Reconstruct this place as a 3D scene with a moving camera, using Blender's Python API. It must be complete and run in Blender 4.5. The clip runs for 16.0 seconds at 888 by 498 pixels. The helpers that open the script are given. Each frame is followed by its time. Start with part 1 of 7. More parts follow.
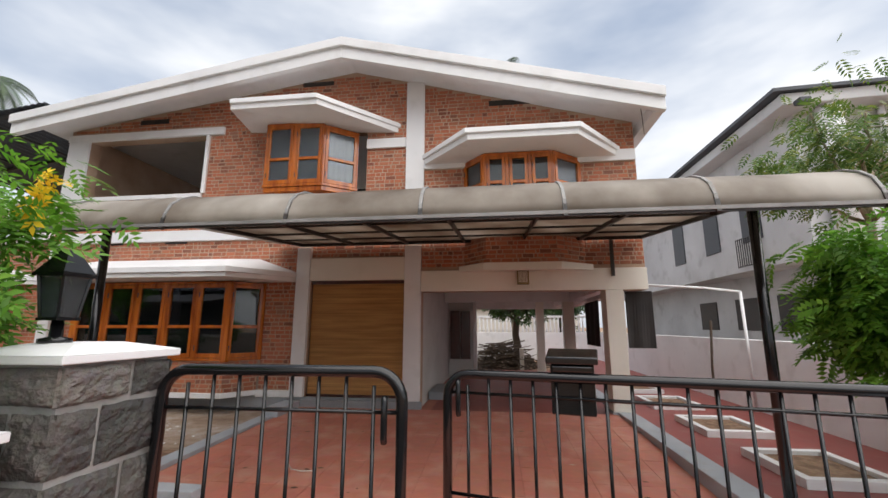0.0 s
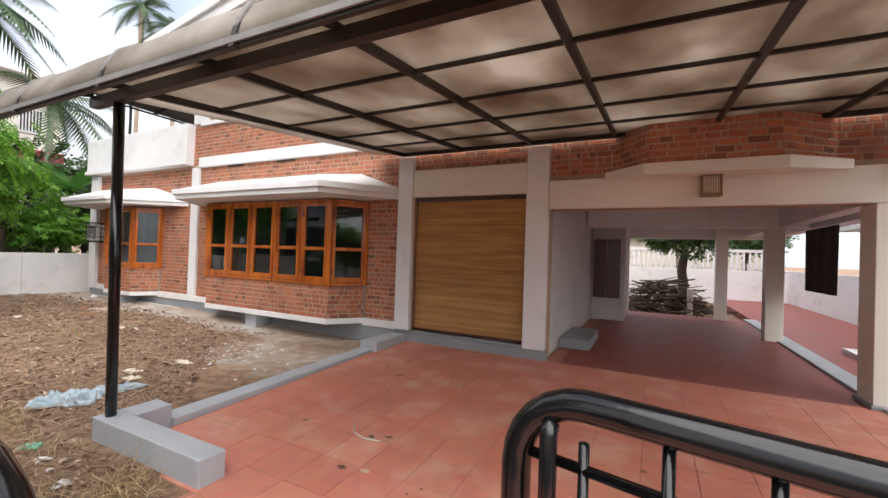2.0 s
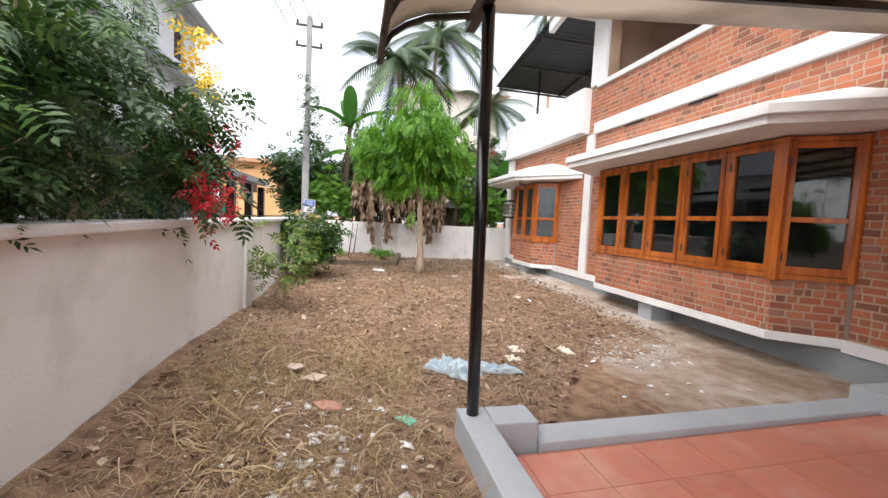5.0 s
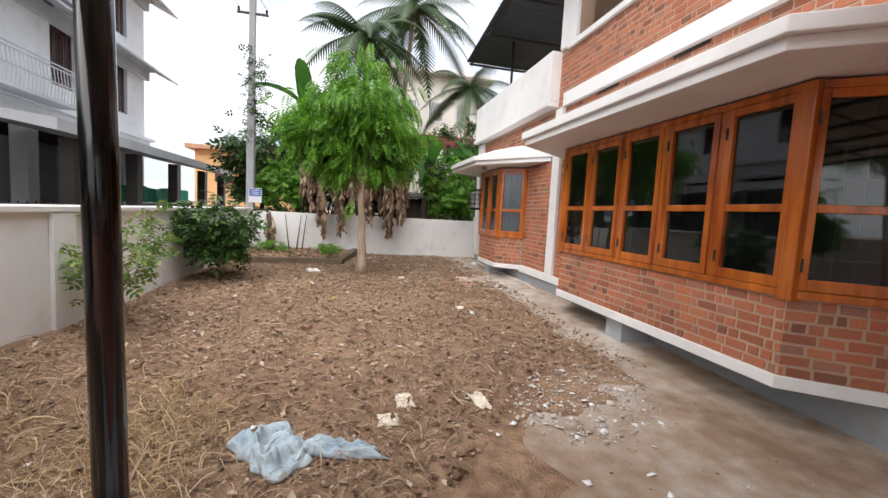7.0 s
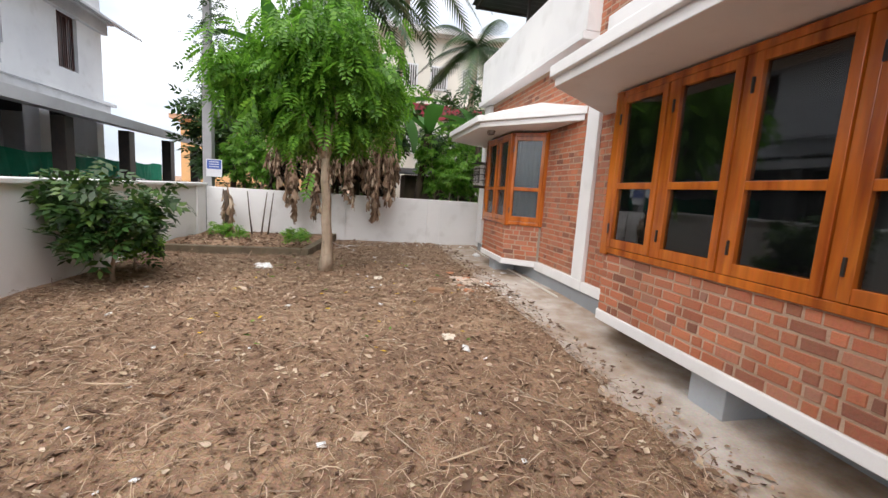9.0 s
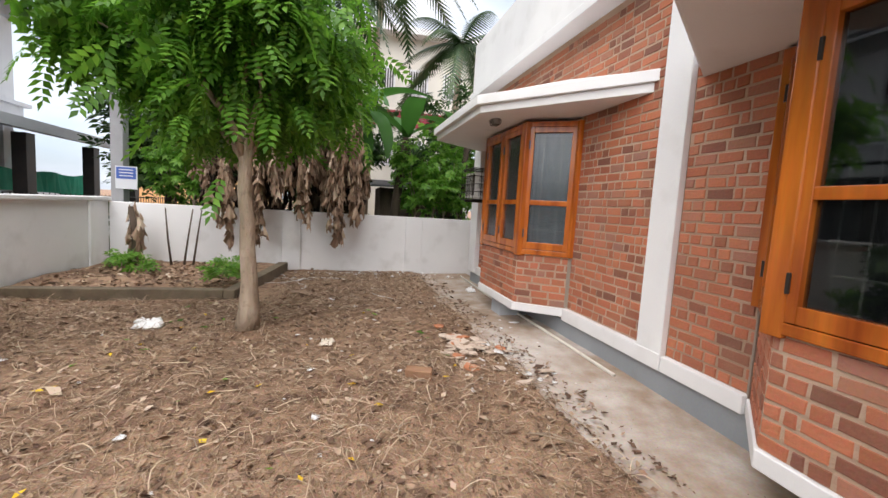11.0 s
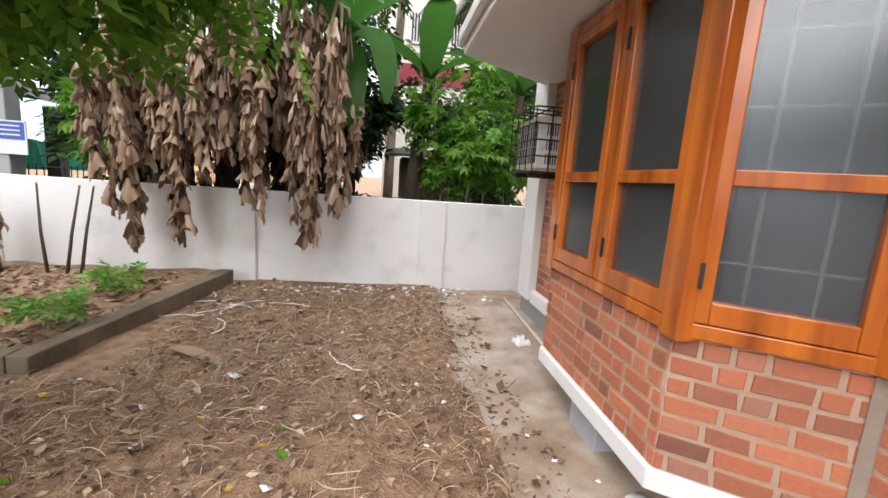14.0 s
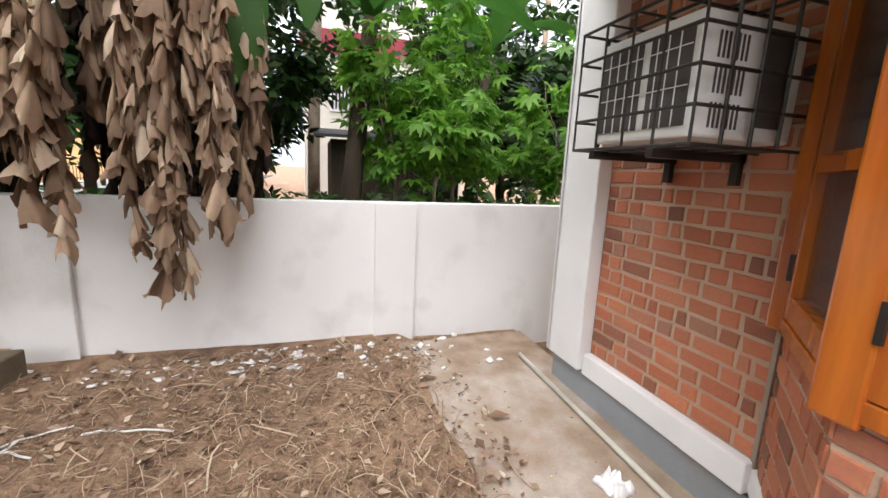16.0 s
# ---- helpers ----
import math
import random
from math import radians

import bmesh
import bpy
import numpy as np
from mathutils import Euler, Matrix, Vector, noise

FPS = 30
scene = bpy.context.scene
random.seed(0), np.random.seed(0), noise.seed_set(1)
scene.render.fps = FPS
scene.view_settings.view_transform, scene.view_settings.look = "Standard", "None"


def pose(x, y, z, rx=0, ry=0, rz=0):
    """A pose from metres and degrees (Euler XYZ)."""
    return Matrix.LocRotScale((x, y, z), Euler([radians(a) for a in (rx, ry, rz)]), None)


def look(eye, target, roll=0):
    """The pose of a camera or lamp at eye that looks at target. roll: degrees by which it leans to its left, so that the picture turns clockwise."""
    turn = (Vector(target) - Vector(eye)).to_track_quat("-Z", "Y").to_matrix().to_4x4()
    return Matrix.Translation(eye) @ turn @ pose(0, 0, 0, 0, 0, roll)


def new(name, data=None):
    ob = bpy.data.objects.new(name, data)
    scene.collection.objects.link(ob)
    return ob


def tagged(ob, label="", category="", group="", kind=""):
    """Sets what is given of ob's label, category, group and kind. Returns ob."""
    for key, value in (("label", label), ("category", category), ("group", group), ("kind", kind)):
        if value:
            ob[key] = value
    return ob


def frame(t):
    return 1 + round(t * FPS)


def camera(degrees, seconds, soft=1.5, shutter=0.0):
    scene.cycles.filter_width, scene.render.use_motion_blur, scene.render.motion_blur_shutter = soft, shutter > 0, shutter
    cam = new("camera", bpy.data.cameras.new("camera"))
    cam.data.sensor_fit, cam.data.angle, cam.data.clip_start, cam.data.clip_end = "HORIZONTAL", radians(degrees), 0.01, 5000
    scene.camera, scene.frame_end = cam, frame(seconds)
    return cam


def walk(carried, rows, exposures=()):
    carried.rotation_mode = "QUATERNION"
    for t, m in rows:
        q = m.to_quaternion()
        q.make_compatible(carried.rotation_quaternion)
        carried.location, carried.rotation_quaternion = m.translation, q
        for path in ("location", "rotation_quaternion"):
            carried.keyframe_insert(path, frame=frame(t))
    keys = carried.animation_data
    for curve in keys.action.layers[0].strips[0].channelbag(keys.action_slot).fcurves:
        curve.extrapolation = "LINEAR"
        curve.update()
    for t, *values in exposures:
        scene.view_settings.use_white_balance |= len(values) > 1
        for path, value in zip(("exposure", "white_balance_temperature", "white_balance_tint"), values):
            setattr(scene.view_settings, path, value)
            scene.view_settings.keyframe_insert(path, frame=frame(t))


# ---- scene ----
cam = camera(94.3, 16.0)
METRES, EYE, TILT, LEAN, TURN = 16.0, 1.5, 0.0, 0.0, 7.1
ROWS = [
    (0.0, 0.0, 0.0, 0.0, -0.01, 10.69, -0.03),
    (0.5, -0.0021, 0.0315, -0.0014, 4.32, 10.39, 0.03),
    (1.0, 0.0026, 0.0627, -0.0037, 8.45, 9.41, -0.11),
    (1.5, 0.0093, 0.0956, -0.0035, 12.46, 6.56, -0.7),
    (2.0, 0.0102, 0.127, -0.0021, 19.79, 0.77, -1.95),
    (2.5, -0.0004, 0.1462, -0.0051, 35.31, -3.12, -3.5),
    (3.0, -0.0117, 0.1574, -0.0077, 46.66, -3.93, -4.77),
    (3.5, -0.0303, 0.1657, -0.0105, 54.99, -3.27, -4.74),
    (4.0, -0.0448, 0.1714, -0.0127, 65.46, -3.99, -3.16),
    (6.5, -0.1255, 0.2812, -0.0121, 72.11, -3.95, -2.77),
    (7.0, -0.1446, 0.3049, -0.0113, 70.53, -4.91, -3.08),
    (7.5, -0.1674, 0.3284, -0.0101, 71.11, -6.0, -3.27),
    (8.0, -0.1993, 0.345, -0.0111, 71.94, -7.55, -3.37),
    (10.5, -0.3768, 0.3936, -0.0103, 70.03, -6.64, -3.87),
    (11.0, -0.4085, 0.4084, -0.0106, 68.76, -5.55, -3.42),
    (11.5, -0.4386, 0.4252, -0.01, 68.06, -5.03, -3.1),
    (12.0, -0.4716, 0.4385, -0.0092, 68.96, -6.69, -3.13),
    (12.5, -0.5017, 0.4551, -0.0098, 70.99, -7.02, -3.28),
    (13.0, -0.535, 0.4668, -0.0092, 71.61, -6.47, -3.75),
    (13.5, -0.5669, 0.4783, -0.0081, 73.76, -8.03, -3.98),
    (14.0, -0.5976, 0.4917, -0.0073, 75.38, -9.26, -3.96),
    (14.5, -0.6311, 0.496, -0.009, 74.99, -10.56, -4.03),
    (15.0, -0.6634, 0.5, -0.0096, 73.13, -10.73, -3.77),
    (15.5, -0.6976, 0.5045, -0.0086, 69.79, -11.21, -3.43),
    (16.0, -0.7311, 0.5046, -0.0072, 65.45, -10.53, -2.61),
]
walk(cam, [(t, pose(0, 0, EYE, TILT, LEAN, TURN) @ pose(METRES * x, METRES * y, METRES * z, 90 + pitch, roll, yaw)) for t, x, y, z, yaw, pitch, roll in ROWS],
     [(0.0, 0.38, 6450, 11), (1.0, 0.6, 6450, 11), (2.0, 0.98, 6500, 12), (2.5, 1.28, 6500, 12), (3.0, 1.42, 6500, 12), (4.0, 1.4, 6450, 12), (6.5, 0.95, 6500, 12), (8.0, 0.9, 6500, 12), (10.5, 0.9, 6450, 12), (12.5, 0.97, 6450, 12), (14.0, 1.3, 6400, 12), (16.0, 1.52, 6400, 12)])

# ---- world and light ----
W = bpy.data.worlds.new("overcast_sky")
scene.world = W
W.use_nodes = True
wn, wl = W.node_tree.nodes, W.node_tree.links
wn.clear()
SUN_EL, SUN_ROT = radians(60), radians(129)
sky = wn.new("ShaderNodeTexSky")
sky.sky_type, sky.sun_disc, sky.sun_elevation, sky.sun_rotation = "NISHITA", False, SUN_EL, SUN_ROT
sky.air_density, sky.dust_density = 1.0, 2.0
tc = wn.new("ShaderNodeTexCoord")
mp = wn.new("ShaderNodeMapping")
mp.inputs["Scale"].default_value = (1.0, 1.0, 2.6)
cn = wn.new("ShaderNodeTexNoise")
cn.inputs["Scale"].default_value, cn.inputs["Detail"].default_value = 1.7, 5
cr = wn.new("ShaderNodeValToRGB")
cr.color_ramp.elements[0].position, cr.color_ramp.elements[1].position = 0.30, 0.62
cr.color_ramp.elements[0].color, cr.color_ramp.elements[1].color = (0.50, 0.50, 0.50, 1), (1, 1, 1, 1)
cloud = wn.new("ShaderNodeValToRGB")
cloud.color_ramp.elements[0].color, cloud.color_ramp.elements[1].color = (4.5, 5.2, 6.2, 1), (7.5, 7.7, 7.9, 1)
cloud.color_ramp.elements[0].position, cloud.color_ramp.elements[1].position = 0.34, 0.60
mx = wn.new("ShaderNodeMix")
mx.data_type = "RGBA"
bg = wn.new("ShaderNodeBackground")
bg.inputs["Strength"].default_value = 0.105
wo = wn.new("ShaderNodeOutputWorld")
wl.new(tc.outputs["Generated"], mp.inputs["Vector"])
wl.new(mp.outputs["Vector"], cn.inputs["Vector"])
wl.new(cn.outputs["Fac"], cr.inputs["Fac"])
wl.new(cn.outputs["Fac"], cloud.inputs["Fac"])
wl.new(cr.outputs["Color"], mx.inputs["Factor"])
wl.new(sky.outputs["Color"], mx.inputs["A"])
wl.new(cloud.outputs["Color"], mx.inputs["B"])
wl.new(mx.outputs["Result"], bg.inputs["Color"])
wl.new(bg.outputs["Background"], wo.inputs["Surface"])
sun_data = bpy.data.lights.new("sun", "SUN")
sun_data.energy, sun_data.angle, sun_data.color = 3.1, radians(95), (1.0, 0.95, 0.885)
sun = new("sun", sun_data)
sun.matrix_world = look((4, -3, 22), (-6, 5, 0))


# ---- materials ----
def bare(name):
    m = bpy.data.materials.new(name)
    m.use_nodes = True
    n, l = m.node_tree.nodes, m.node_tree.links
    return m, n, l, n["Principled BSDF"]


def noise_node(n, l, scale, detail=4, stretch=None, space="Object"):
    t = n.new("ShaderNodeTexCoord")
    x = n.new("ShaderNodeTexNoise")
    x.inputs["Scale"].default_value, x.inputs["Detail"].default_value = scale, detail
    if stretch:
        mpg = n.new("ShaderNodeMapping")
        mpg.inputs["Scale"].default_value = stretch
        l.new(t.outputs[space], mpg.inputs["Vector"])
        l.new(mpg.outputs["Vector"], x.inputs["Vector"])
    else:
        l.new(t.outputs[space], x.inputs["Vector"])
    return x


def ramp_node(n, stops):
    r = n.new("ShaderNodeValToRGB")
    e = r.color_ramp.elements
    while len(e) < len(stops):
        e.new(0.5)
    for i, (p, c) in enumerate(stops):
        e[i].position, e[i].color = p, (*c, 1)
    return r


def mix_node(n, l, a, b, fac, blend="MIX"):
    m = n.new("ShaderNodeMix")
    m.data_type, m.blend_type = "RGBA", blend
    for s, v in (("A", a), ("B", b), ("Factor", fac)):
        if isinstance(v, tuple):
            m.inputs[s].default_value = (*v, 1)
        elif isinstance(v, (int, float)):
            m.inputs[s].default_value = v
        else:
            l.new(v, m.inputs[s])
    return m.outputs["Result"]


def paint(name, lo, hi, rough=0.7, fine=40.0, coarse=1.6, bump=0.15, metal=0.0, dirt=None, dirt_amount=0.5, stretch=None, dist=0.01):
    """Two-scale varied surface: coarse mottling between lo and hi, fine grain, and stains of colour dirt."""
    m, n, l, p = bare(name)
    big = noise_node(n, l, coarse, 5, stretch)
    fin = noise_node(n, l, fine, 5, stretch)
    r = ramp_node(n, [(0.32, lo), (0.68, hi)])
    l.new(big.outputs["Fac"], r.inputs["Fac"])
    col = mix_node(n, l, r.outputs["Color"], fin.outputs["Color"], 0.10, "OVERLAY")
    if dirt:
        d = noise_node(n, l, coarse * 2.7, 8)
        dr = ramp_node(n, [(0.55, (0, 0, 0)), (0.75, (dirt_amount,) * 3)])
        l.new(d.outputs["Fac"], dr.inputs["Fac"])
        col = mix_node(n, l, col, dirt, dr.outputs["Color"])
    l.new(col, p.inputs["Base Color"])
    rr = n.new("ShaderNodeMapRange")
    rr.inputs["To Min"].default_value, rr.inputs["To Max"].default_value = max(0.05, rough - 0.1), min(1, rough + 0.1)
    l.new(big.outputs["Fac"], rr.inputs["Value"])
    l.new(rr.outputs["Result"], p.inputs["Roughness"])
    p.inputs["Metallic"].default_value = metal
    b = n.new("ShaderNodeBump")
    b.inputs["Strength"].default_value, b.inputs["Distance"].default_value = bump, dist
    l.new(fin.outputs["Fac"], b.inputs["Height"])
    l.new(b.outputs["Normal"], p.inputs["Normal"])
    return m


def pieces(name, stops, rough=0.85, fine=60.0, bump=0.4, dist=0.006, grime=None):
    """Colour by piece: random per island and per object, with grain."""
    m, n, l, p = bare(name)
    g = n.new("ShaderNodeNewGeometry")
    o = n.new("ShaderNodeObjectInfo")
    a = n.new("ShaderNodeMath")
    a.operation = "ADD"
    f = n.new("ShaderNodeMath")
    f.operation = "FRACT"
    l.new(g.outputs["Random Per Island"], a.inputs[0])
    l.new(o.outputs["Random"], a.inputs[1])
    l.new(a.outputs[0], f.inputs[0])
    r = ramp_node(n, stops)
    l.new(f.outputs[0], r.inputs["Fac"])
    fin = noise_node(n, l, fine, 6)
    big = noise_node(n, l, fine * 0.13, 4)
    for q in (fin, big):
        l.new(g.outputs["Position"], q.inputs["Vector"])
    col = mix_node(n, l, r.outputs["Color"], fin.outputs["Color"], 0.22, "OVERLAY")
    col = mix_node(n, l, col, big.outputs["Color"], 0.10, "OVERLAY")
    if grime:
        gr = noise_node(n, l, 2.3, 8)
        l.new(g.outputs["Position"], gr.inputs["Vector"])
        gm = ramp_node(n, [(0.5, (0, 0, 0)), (0.75, (0.55,) * 3)])
        l.new(gr.outputs["Fac"], gm.inputs["Fac"])
        col = mix_node(n, l, col, grime, gm.outputs["Color"])
    l.new(col, p.inputs["Base Color"])
    p.inputs["Roughness"].default_value = rough
    b = n.new("ShaderNodeBump")
    b.inputs["Strength"].default_value, b.inputs["Distance"].default_value = bump, dist
    l.new(fin.outputs["Fac"], b.inputs["Height"])
    l.new(b.outputs["Normal"], p.inputs["Normal"])
    return m


def leafy(name, stops, rough=0.45, trans=0.35):
    m, n, l, p = bare(name)
    g = n.new("ShaderNodeNewGeometry")
    r = ramp_node(n, stops)
    l.new(g.outputs["Random Per Island"], r.inputs["Fac"])
    fin = noise_node(n, l, 30, 3)
    col = mix_node(n, l, r.outputs["Color"], fin.outputs["Color"], 0.2, "OVERLAY")
    l.new(col, p.inputs["Base Color"])
    p.inputs["Roughness"].default_value = rough
    tr = n.new("ShaderNodeBsdfTranslucent")
    l.new(col, tr.inputs["Color"])
    ms = n.new("ShaderNodeMixShader")
    ms.inputs["Fac"].default_value = trans
    out = n["Material Output"]
    l.new(p.outputs["BSDF"], ms.inputs[1])
    l.new(tr.outputs["BSDF"], ms.inputs[2])
    l.new(ms.outputs["Shader"], out.inputs["Surface"])
    return m


def wood_mat(name, lo, hi, rough=0.3):
    m, n, l, p = bare(name)
    t = noise_node(n, l, 9, 6, (1, 1, 0.12))
    r = ramp_node(n, [(0.3, lo), (0.7, hi)])
    l.new(t.outputs["Fac"], r.inputs["Fac"])
    f = noise_node(n, l, 60, 5, (1, 1, 0.06))
    col = mix_node(n, l, r.outputs["Color"], f.outputs["Color"], 0.18, "OVERLAY")
    l.new(col, p.inputs["Base Color"])
    p.inputs["Roughness"].default_value = rough
    p.inputs["Coat Weight"].default_value = 0.4
    p.inputs["Coat Roughness"].default_value = 0.15
    b = n.new("ShaderNodeBump")
    b.inputs["Strength"].default_value, b.inputs["Distance"].default_value = 0.08, 0.004
    l.new(f.outputs["Fac"], b.inputs["Height"])
    l.new(b.outputs["Normal"], p.inputs["Normal"])
    return m


def glass_mat(name, tint, rough, clear):
    """Thin pane: clear part lets the room show, gloss by Fresnel."""
    m, n, l, p = bare(name)
    n.remove(p)
    tr = n.new("ShaderNodeBsdfTransparent")
    tr.inputs["Color"].default_value = (*tint, 1)
    gl = n.new("ShaderNodeBsdfGlossy")
    gl.inputs["Roughness"].default_value = rough
    df = n.new("ShaderNodeBsdfDiffuse")
    df.inputs["Color"].default_value = (0.12, 0.14, 0.15, 1)
    m1 = n.new("ShaderNodeMixShader")
    m1.inputs["Fac"].default_value = clear
    l.new(df.outputs[0], m1.inputs[1])
    l.new(tr.outputs[0], m1.inputs[2])
    fr = n.new("ShaderNodeFresnel")
    fr.inputs["IOR"].default_value = 1.85
    m2 = n.new("ShaderNodeMixShader")
    l.new(fr.outputs[0], m2.inputs["Fac"])
    l.new(m1.outputs[0], m2.inputs[1])
    l.new(gl.outputs[0], m2.inputs[2])
    l.new(m2.outputs[0], n["Material Output"].inputs["Surface"])
    return m


def sheet_mat(name):
    """Dirty translucent roofing sheet."""
    m, n, l, p = bare(name)
    t = noise_node(n, l, 1.3, 7, (1, 0.45, 1))
    r = ramp_node(n, [(0.32, (0.22, 0.17, 0.125)), (0.50, (0.42, 0.37, 0.31)), (0.67, (0.64, 0.60, 0.54))])
    l.new(t.outputs["Fac"], r.inputs["Fac"])
    l.new(r.outputs["Color"], p.inputs["Base Color"])
    p.inputs["Roughness"].default_value = 0.4
    tr = n.new("ShaderNodeBsdfTranslucent")
    l.new(r.outputs["Color"], tr.inputs["Color"])
    ms = n.new("ShaderNodeMixShader")
    ms.inputs["Fac"].default_value = 0.54
    l.new(p.outputs[0], ms.inputs[1])
    l.new(tr.outputs[0], ms.inputs[2])
    l.new(ms.outputs[0], n["Material Output"].inputs["Surface"])
    return m


WHITE = paint("white_paint", (0.74, 0.74, 0.75), (0.82, 0.82, 0.82), 0.6, 70, 0.9, 0.12, dirt=(0.55, 0.54, 0.52), dirt_amount=0.35)
CREAM = paint("cream_paint", (0.74, 0.70, 0.62), (0.80, 0.76, 0.68), 0.6, 70, 0.9, 0.1, dirt=(0.6, 0.55, 0.47), dirt_amount=0.25)
COMPOUND = paint("whitewash", (0.78, 0.785, 0.79), (0.86, 0.86, 0.865), 0.85, 45, 0.8, 0.3, dirt=(0.52, 0.51, 0.49), dirt_amount=0.45)
GREYP = paint("grey_plinth_paint", (0.24, 0.26, 0.28), (0.30, 0.32, 0.34), 0.6, 50, 1.5, 0.15, dirt=(0.24, 0.21, 0.18), dirt_amount=0.4)
KERBP = paint("grey_kerb_paint", (0.36, 0.39, 0.43), (0.44, 0.47, 0.50), 0.6, 50, 2.0, 0.15, dirt=(0.36, 0.32, 0.28), dirt_amount=0.4)
MORTAR = paint("mortar", (0.37, 0.245, 0.17), (0.51, 0.375, 0.28), 0.95, 60, 1.3, 0.5)
BRICK = pieces("brick_face", [(0.0, (0.20, 0.085, 0.056)), (0.10, (0.27, 0.10, 0.06)), (0.26, (0.38, 0.128, 0.066)), (0.55, (0.43, 0.142, 0.074)), (0.82, (0.50, 0.175, 0.09)), (0.94, (0.39, 0.165, 0.105)), (1.0, (0.30, 0.15, 0.11))], 0.85, 48, 0.6, 0.007, grime=(0.33, 0.17, 0.11))
FILLET = paint("grey_mortar_fillet", (0.23, 0.18, 0.145), (0.33, 0.27, 0.22), 0.95, 50, 2.5, 0.4)
STONE = pieces("rubble_stone", [(0.0, (0.05, 0.048, 0.045)), (0.5, (0.088, 0.083, 0.077)), (1.0, (0.15, 0.14, 0.128))], 0.95, 26, 1.0, 0.04, grime=(0.20, 0.175, 0.15))
PAVE = pieces("red_paver", [(0.0, (0.51, 0.185, 0.13)), (0.5, (0.54, 0.20, 0.142)), (1.0, (0.57, 0.22, 0.158))], 0.5, 9, 0.15, 0.003, grime=(0.68, 0.47, 0.36))
OXIDE = paint("red_oxide_cement", (0.23, 0.055, 0.045), (0.30, 0.075, 0.06), 0.55, 30, 1.3, 0.2, dirt=(0.3, 0.16, 0.12))
WOOD = wood_mat("varnished_wood", (0.25, 0.052, 0.008), (0.60, 0.172, 0.021), 0.2)
DARKWOOD = wood_mat("dark_door_wood", (0.05, 0.014, 0.010), (0.09, 0.025, 0.018), 0.4)
BLACK = paint("black_gloss_enamel", (0.003, 0.003, 0.0035), (0.006, 0.006, 0.007), 0.12, 90, 3, 0.03)
STEEL = paint("dark_steel", (0.014, 0.012, 0.011), (0.03, 0.024, 0.02), 0.45, 60, 4, 0.15, dirt=(0.06, 0.03, 0.02))
DARKSHEET = paint("dark_sheet_metal", (0.030, 0.035, 0.045), (0.055, 0.06, 0.07), 0.5, 30, 1.2, 0.1)
PLASTIC = paint("black_plastic", (0.008, 0.009, 0.011), (0.016, 0.017, 0.02), 0.35, 120, 5, 0.1)
ROOFSHEET = sheet_mat("canopy_sheet")
EARTH = None
CONC = None
ASPHALT = paint("asphalt", (0.045, 0.045, 0.045), (0.07, 0.068, 0.064), 0.95, 90, 1, 0.5)
CLEAR = glass_mat("window_glass", (0.34, 0.37, 0.36), 0.03, 0.97)
FROST = glass_mat("tinted_window_glass", (0.62, 0.68, 0.71), 0.2, 0.8)
GRILLE = paint("pale_grille_enamel", (0.50, 0.50, 0.48), (0.62, 0.61, 0.59), 0.5, 60, 3, 0.05)
CURTAIN = paint("grey_curtain", (0.20, 0.23, 0.26), (0.30, 0.34, 0.38), 0.9, 40, 3, 0.2, stretch=(1, 1, 0.1))
# white plaster greyed in its colour to paint in the carport's shade
INNER = paint("shaded_carport_plaster", (0.50, 0.49, 0.47), (0.60, 0.59, 0.57), 0.8, 50, 1, 0.15, dirt=(0.4, 0.38, 0.36), dirt_amount=0.4)
# room plaster coloured dark: the indoor shade is in the base colour
ROOM = paint("shade_toned_room_plaster", (0.16, 0.15, 0.14), (0.22, 0.21, 0.2), 0.9, 30, 1, 0.1)
CRUST = paint("mortar_crust", (0.42, 0.37, 0.32), (0.62, 0.58, 0.53), 0.95, 30, 4, 0.4, dirt=(0.30, 0.23, 0.17))
PVC = paint("pvc_pipe", (0.55, 0.51, 0.44), (0.66, 0.63, 0.57), 0.5, 60, 3, 0.08, dirt=(0.3, 0.24, 0.18))
BARK = paint("bark", (0.28, 0.21, 0.15), (0.46, 0.37, 0.28), 0.95, 30, 5, 0.9, stretch=(1, 1, 0.35), dirt=(0.10, 0.07, 0.05), dist=0.03)
DARKBARK = paint("banana_stem", (0.05, 0.035, 0.026), (0.11, 0.08, 0.055), 0.9, 25, 4, 0.8, stretch=(1, 1, 0.3), dist=0.03)
GREEN_TREE = leafy("tree_leaves", [(0, (0.06, 0.16, 0.015)), (0.5, (0.12, 0.30, 0.028)), (1, (0.20, 0.42, 0.045))], 0.5, 0.5)
GREEN_DARK = leafy("dark_shrub_leaves", [(0, (0.018, 0.05, 0.012)), (0.6, (0.04, 0.10, 0.022)), (1, (0.10, 0.17, 0.035))], 0.4, 0.25)
GREEN_PALE = leafy("pale_shrub_leaves", [(0, (0.06, 0.13, 0.02)), (0.6, (0.13, 0.23, 0.04)), (1, (0.26, 0.30, 0.06))], 0.5, 0.35)
GREEN_BRIGHT = leafy("bright_shrub_leaves", [(0, (0.09, 0.24, 0.025)), (0.6, (0.17, 0.38, 0.045)), (1, (0.28, 0.50, 0.08))], 0.45, 0.5)
BANANA = leafy("banana_leaf", [(0, (0.03, 0.10, 0.018)), (0.6, (0.055, 0.16, 0.028)), (1, (0.12, 0.24, 0.05))], 0.4, 0.35)
DEADLEAF = leafy("dead_banana_leaf", [(0, (0.13, 0.08, 0.05)), (0.45, (0.31, 0.205, 0.135)), (0.8, (0.47, 0.34, 0.24)), (1, (0.64, 0.52, 0.40))], 0.8, 0.2)
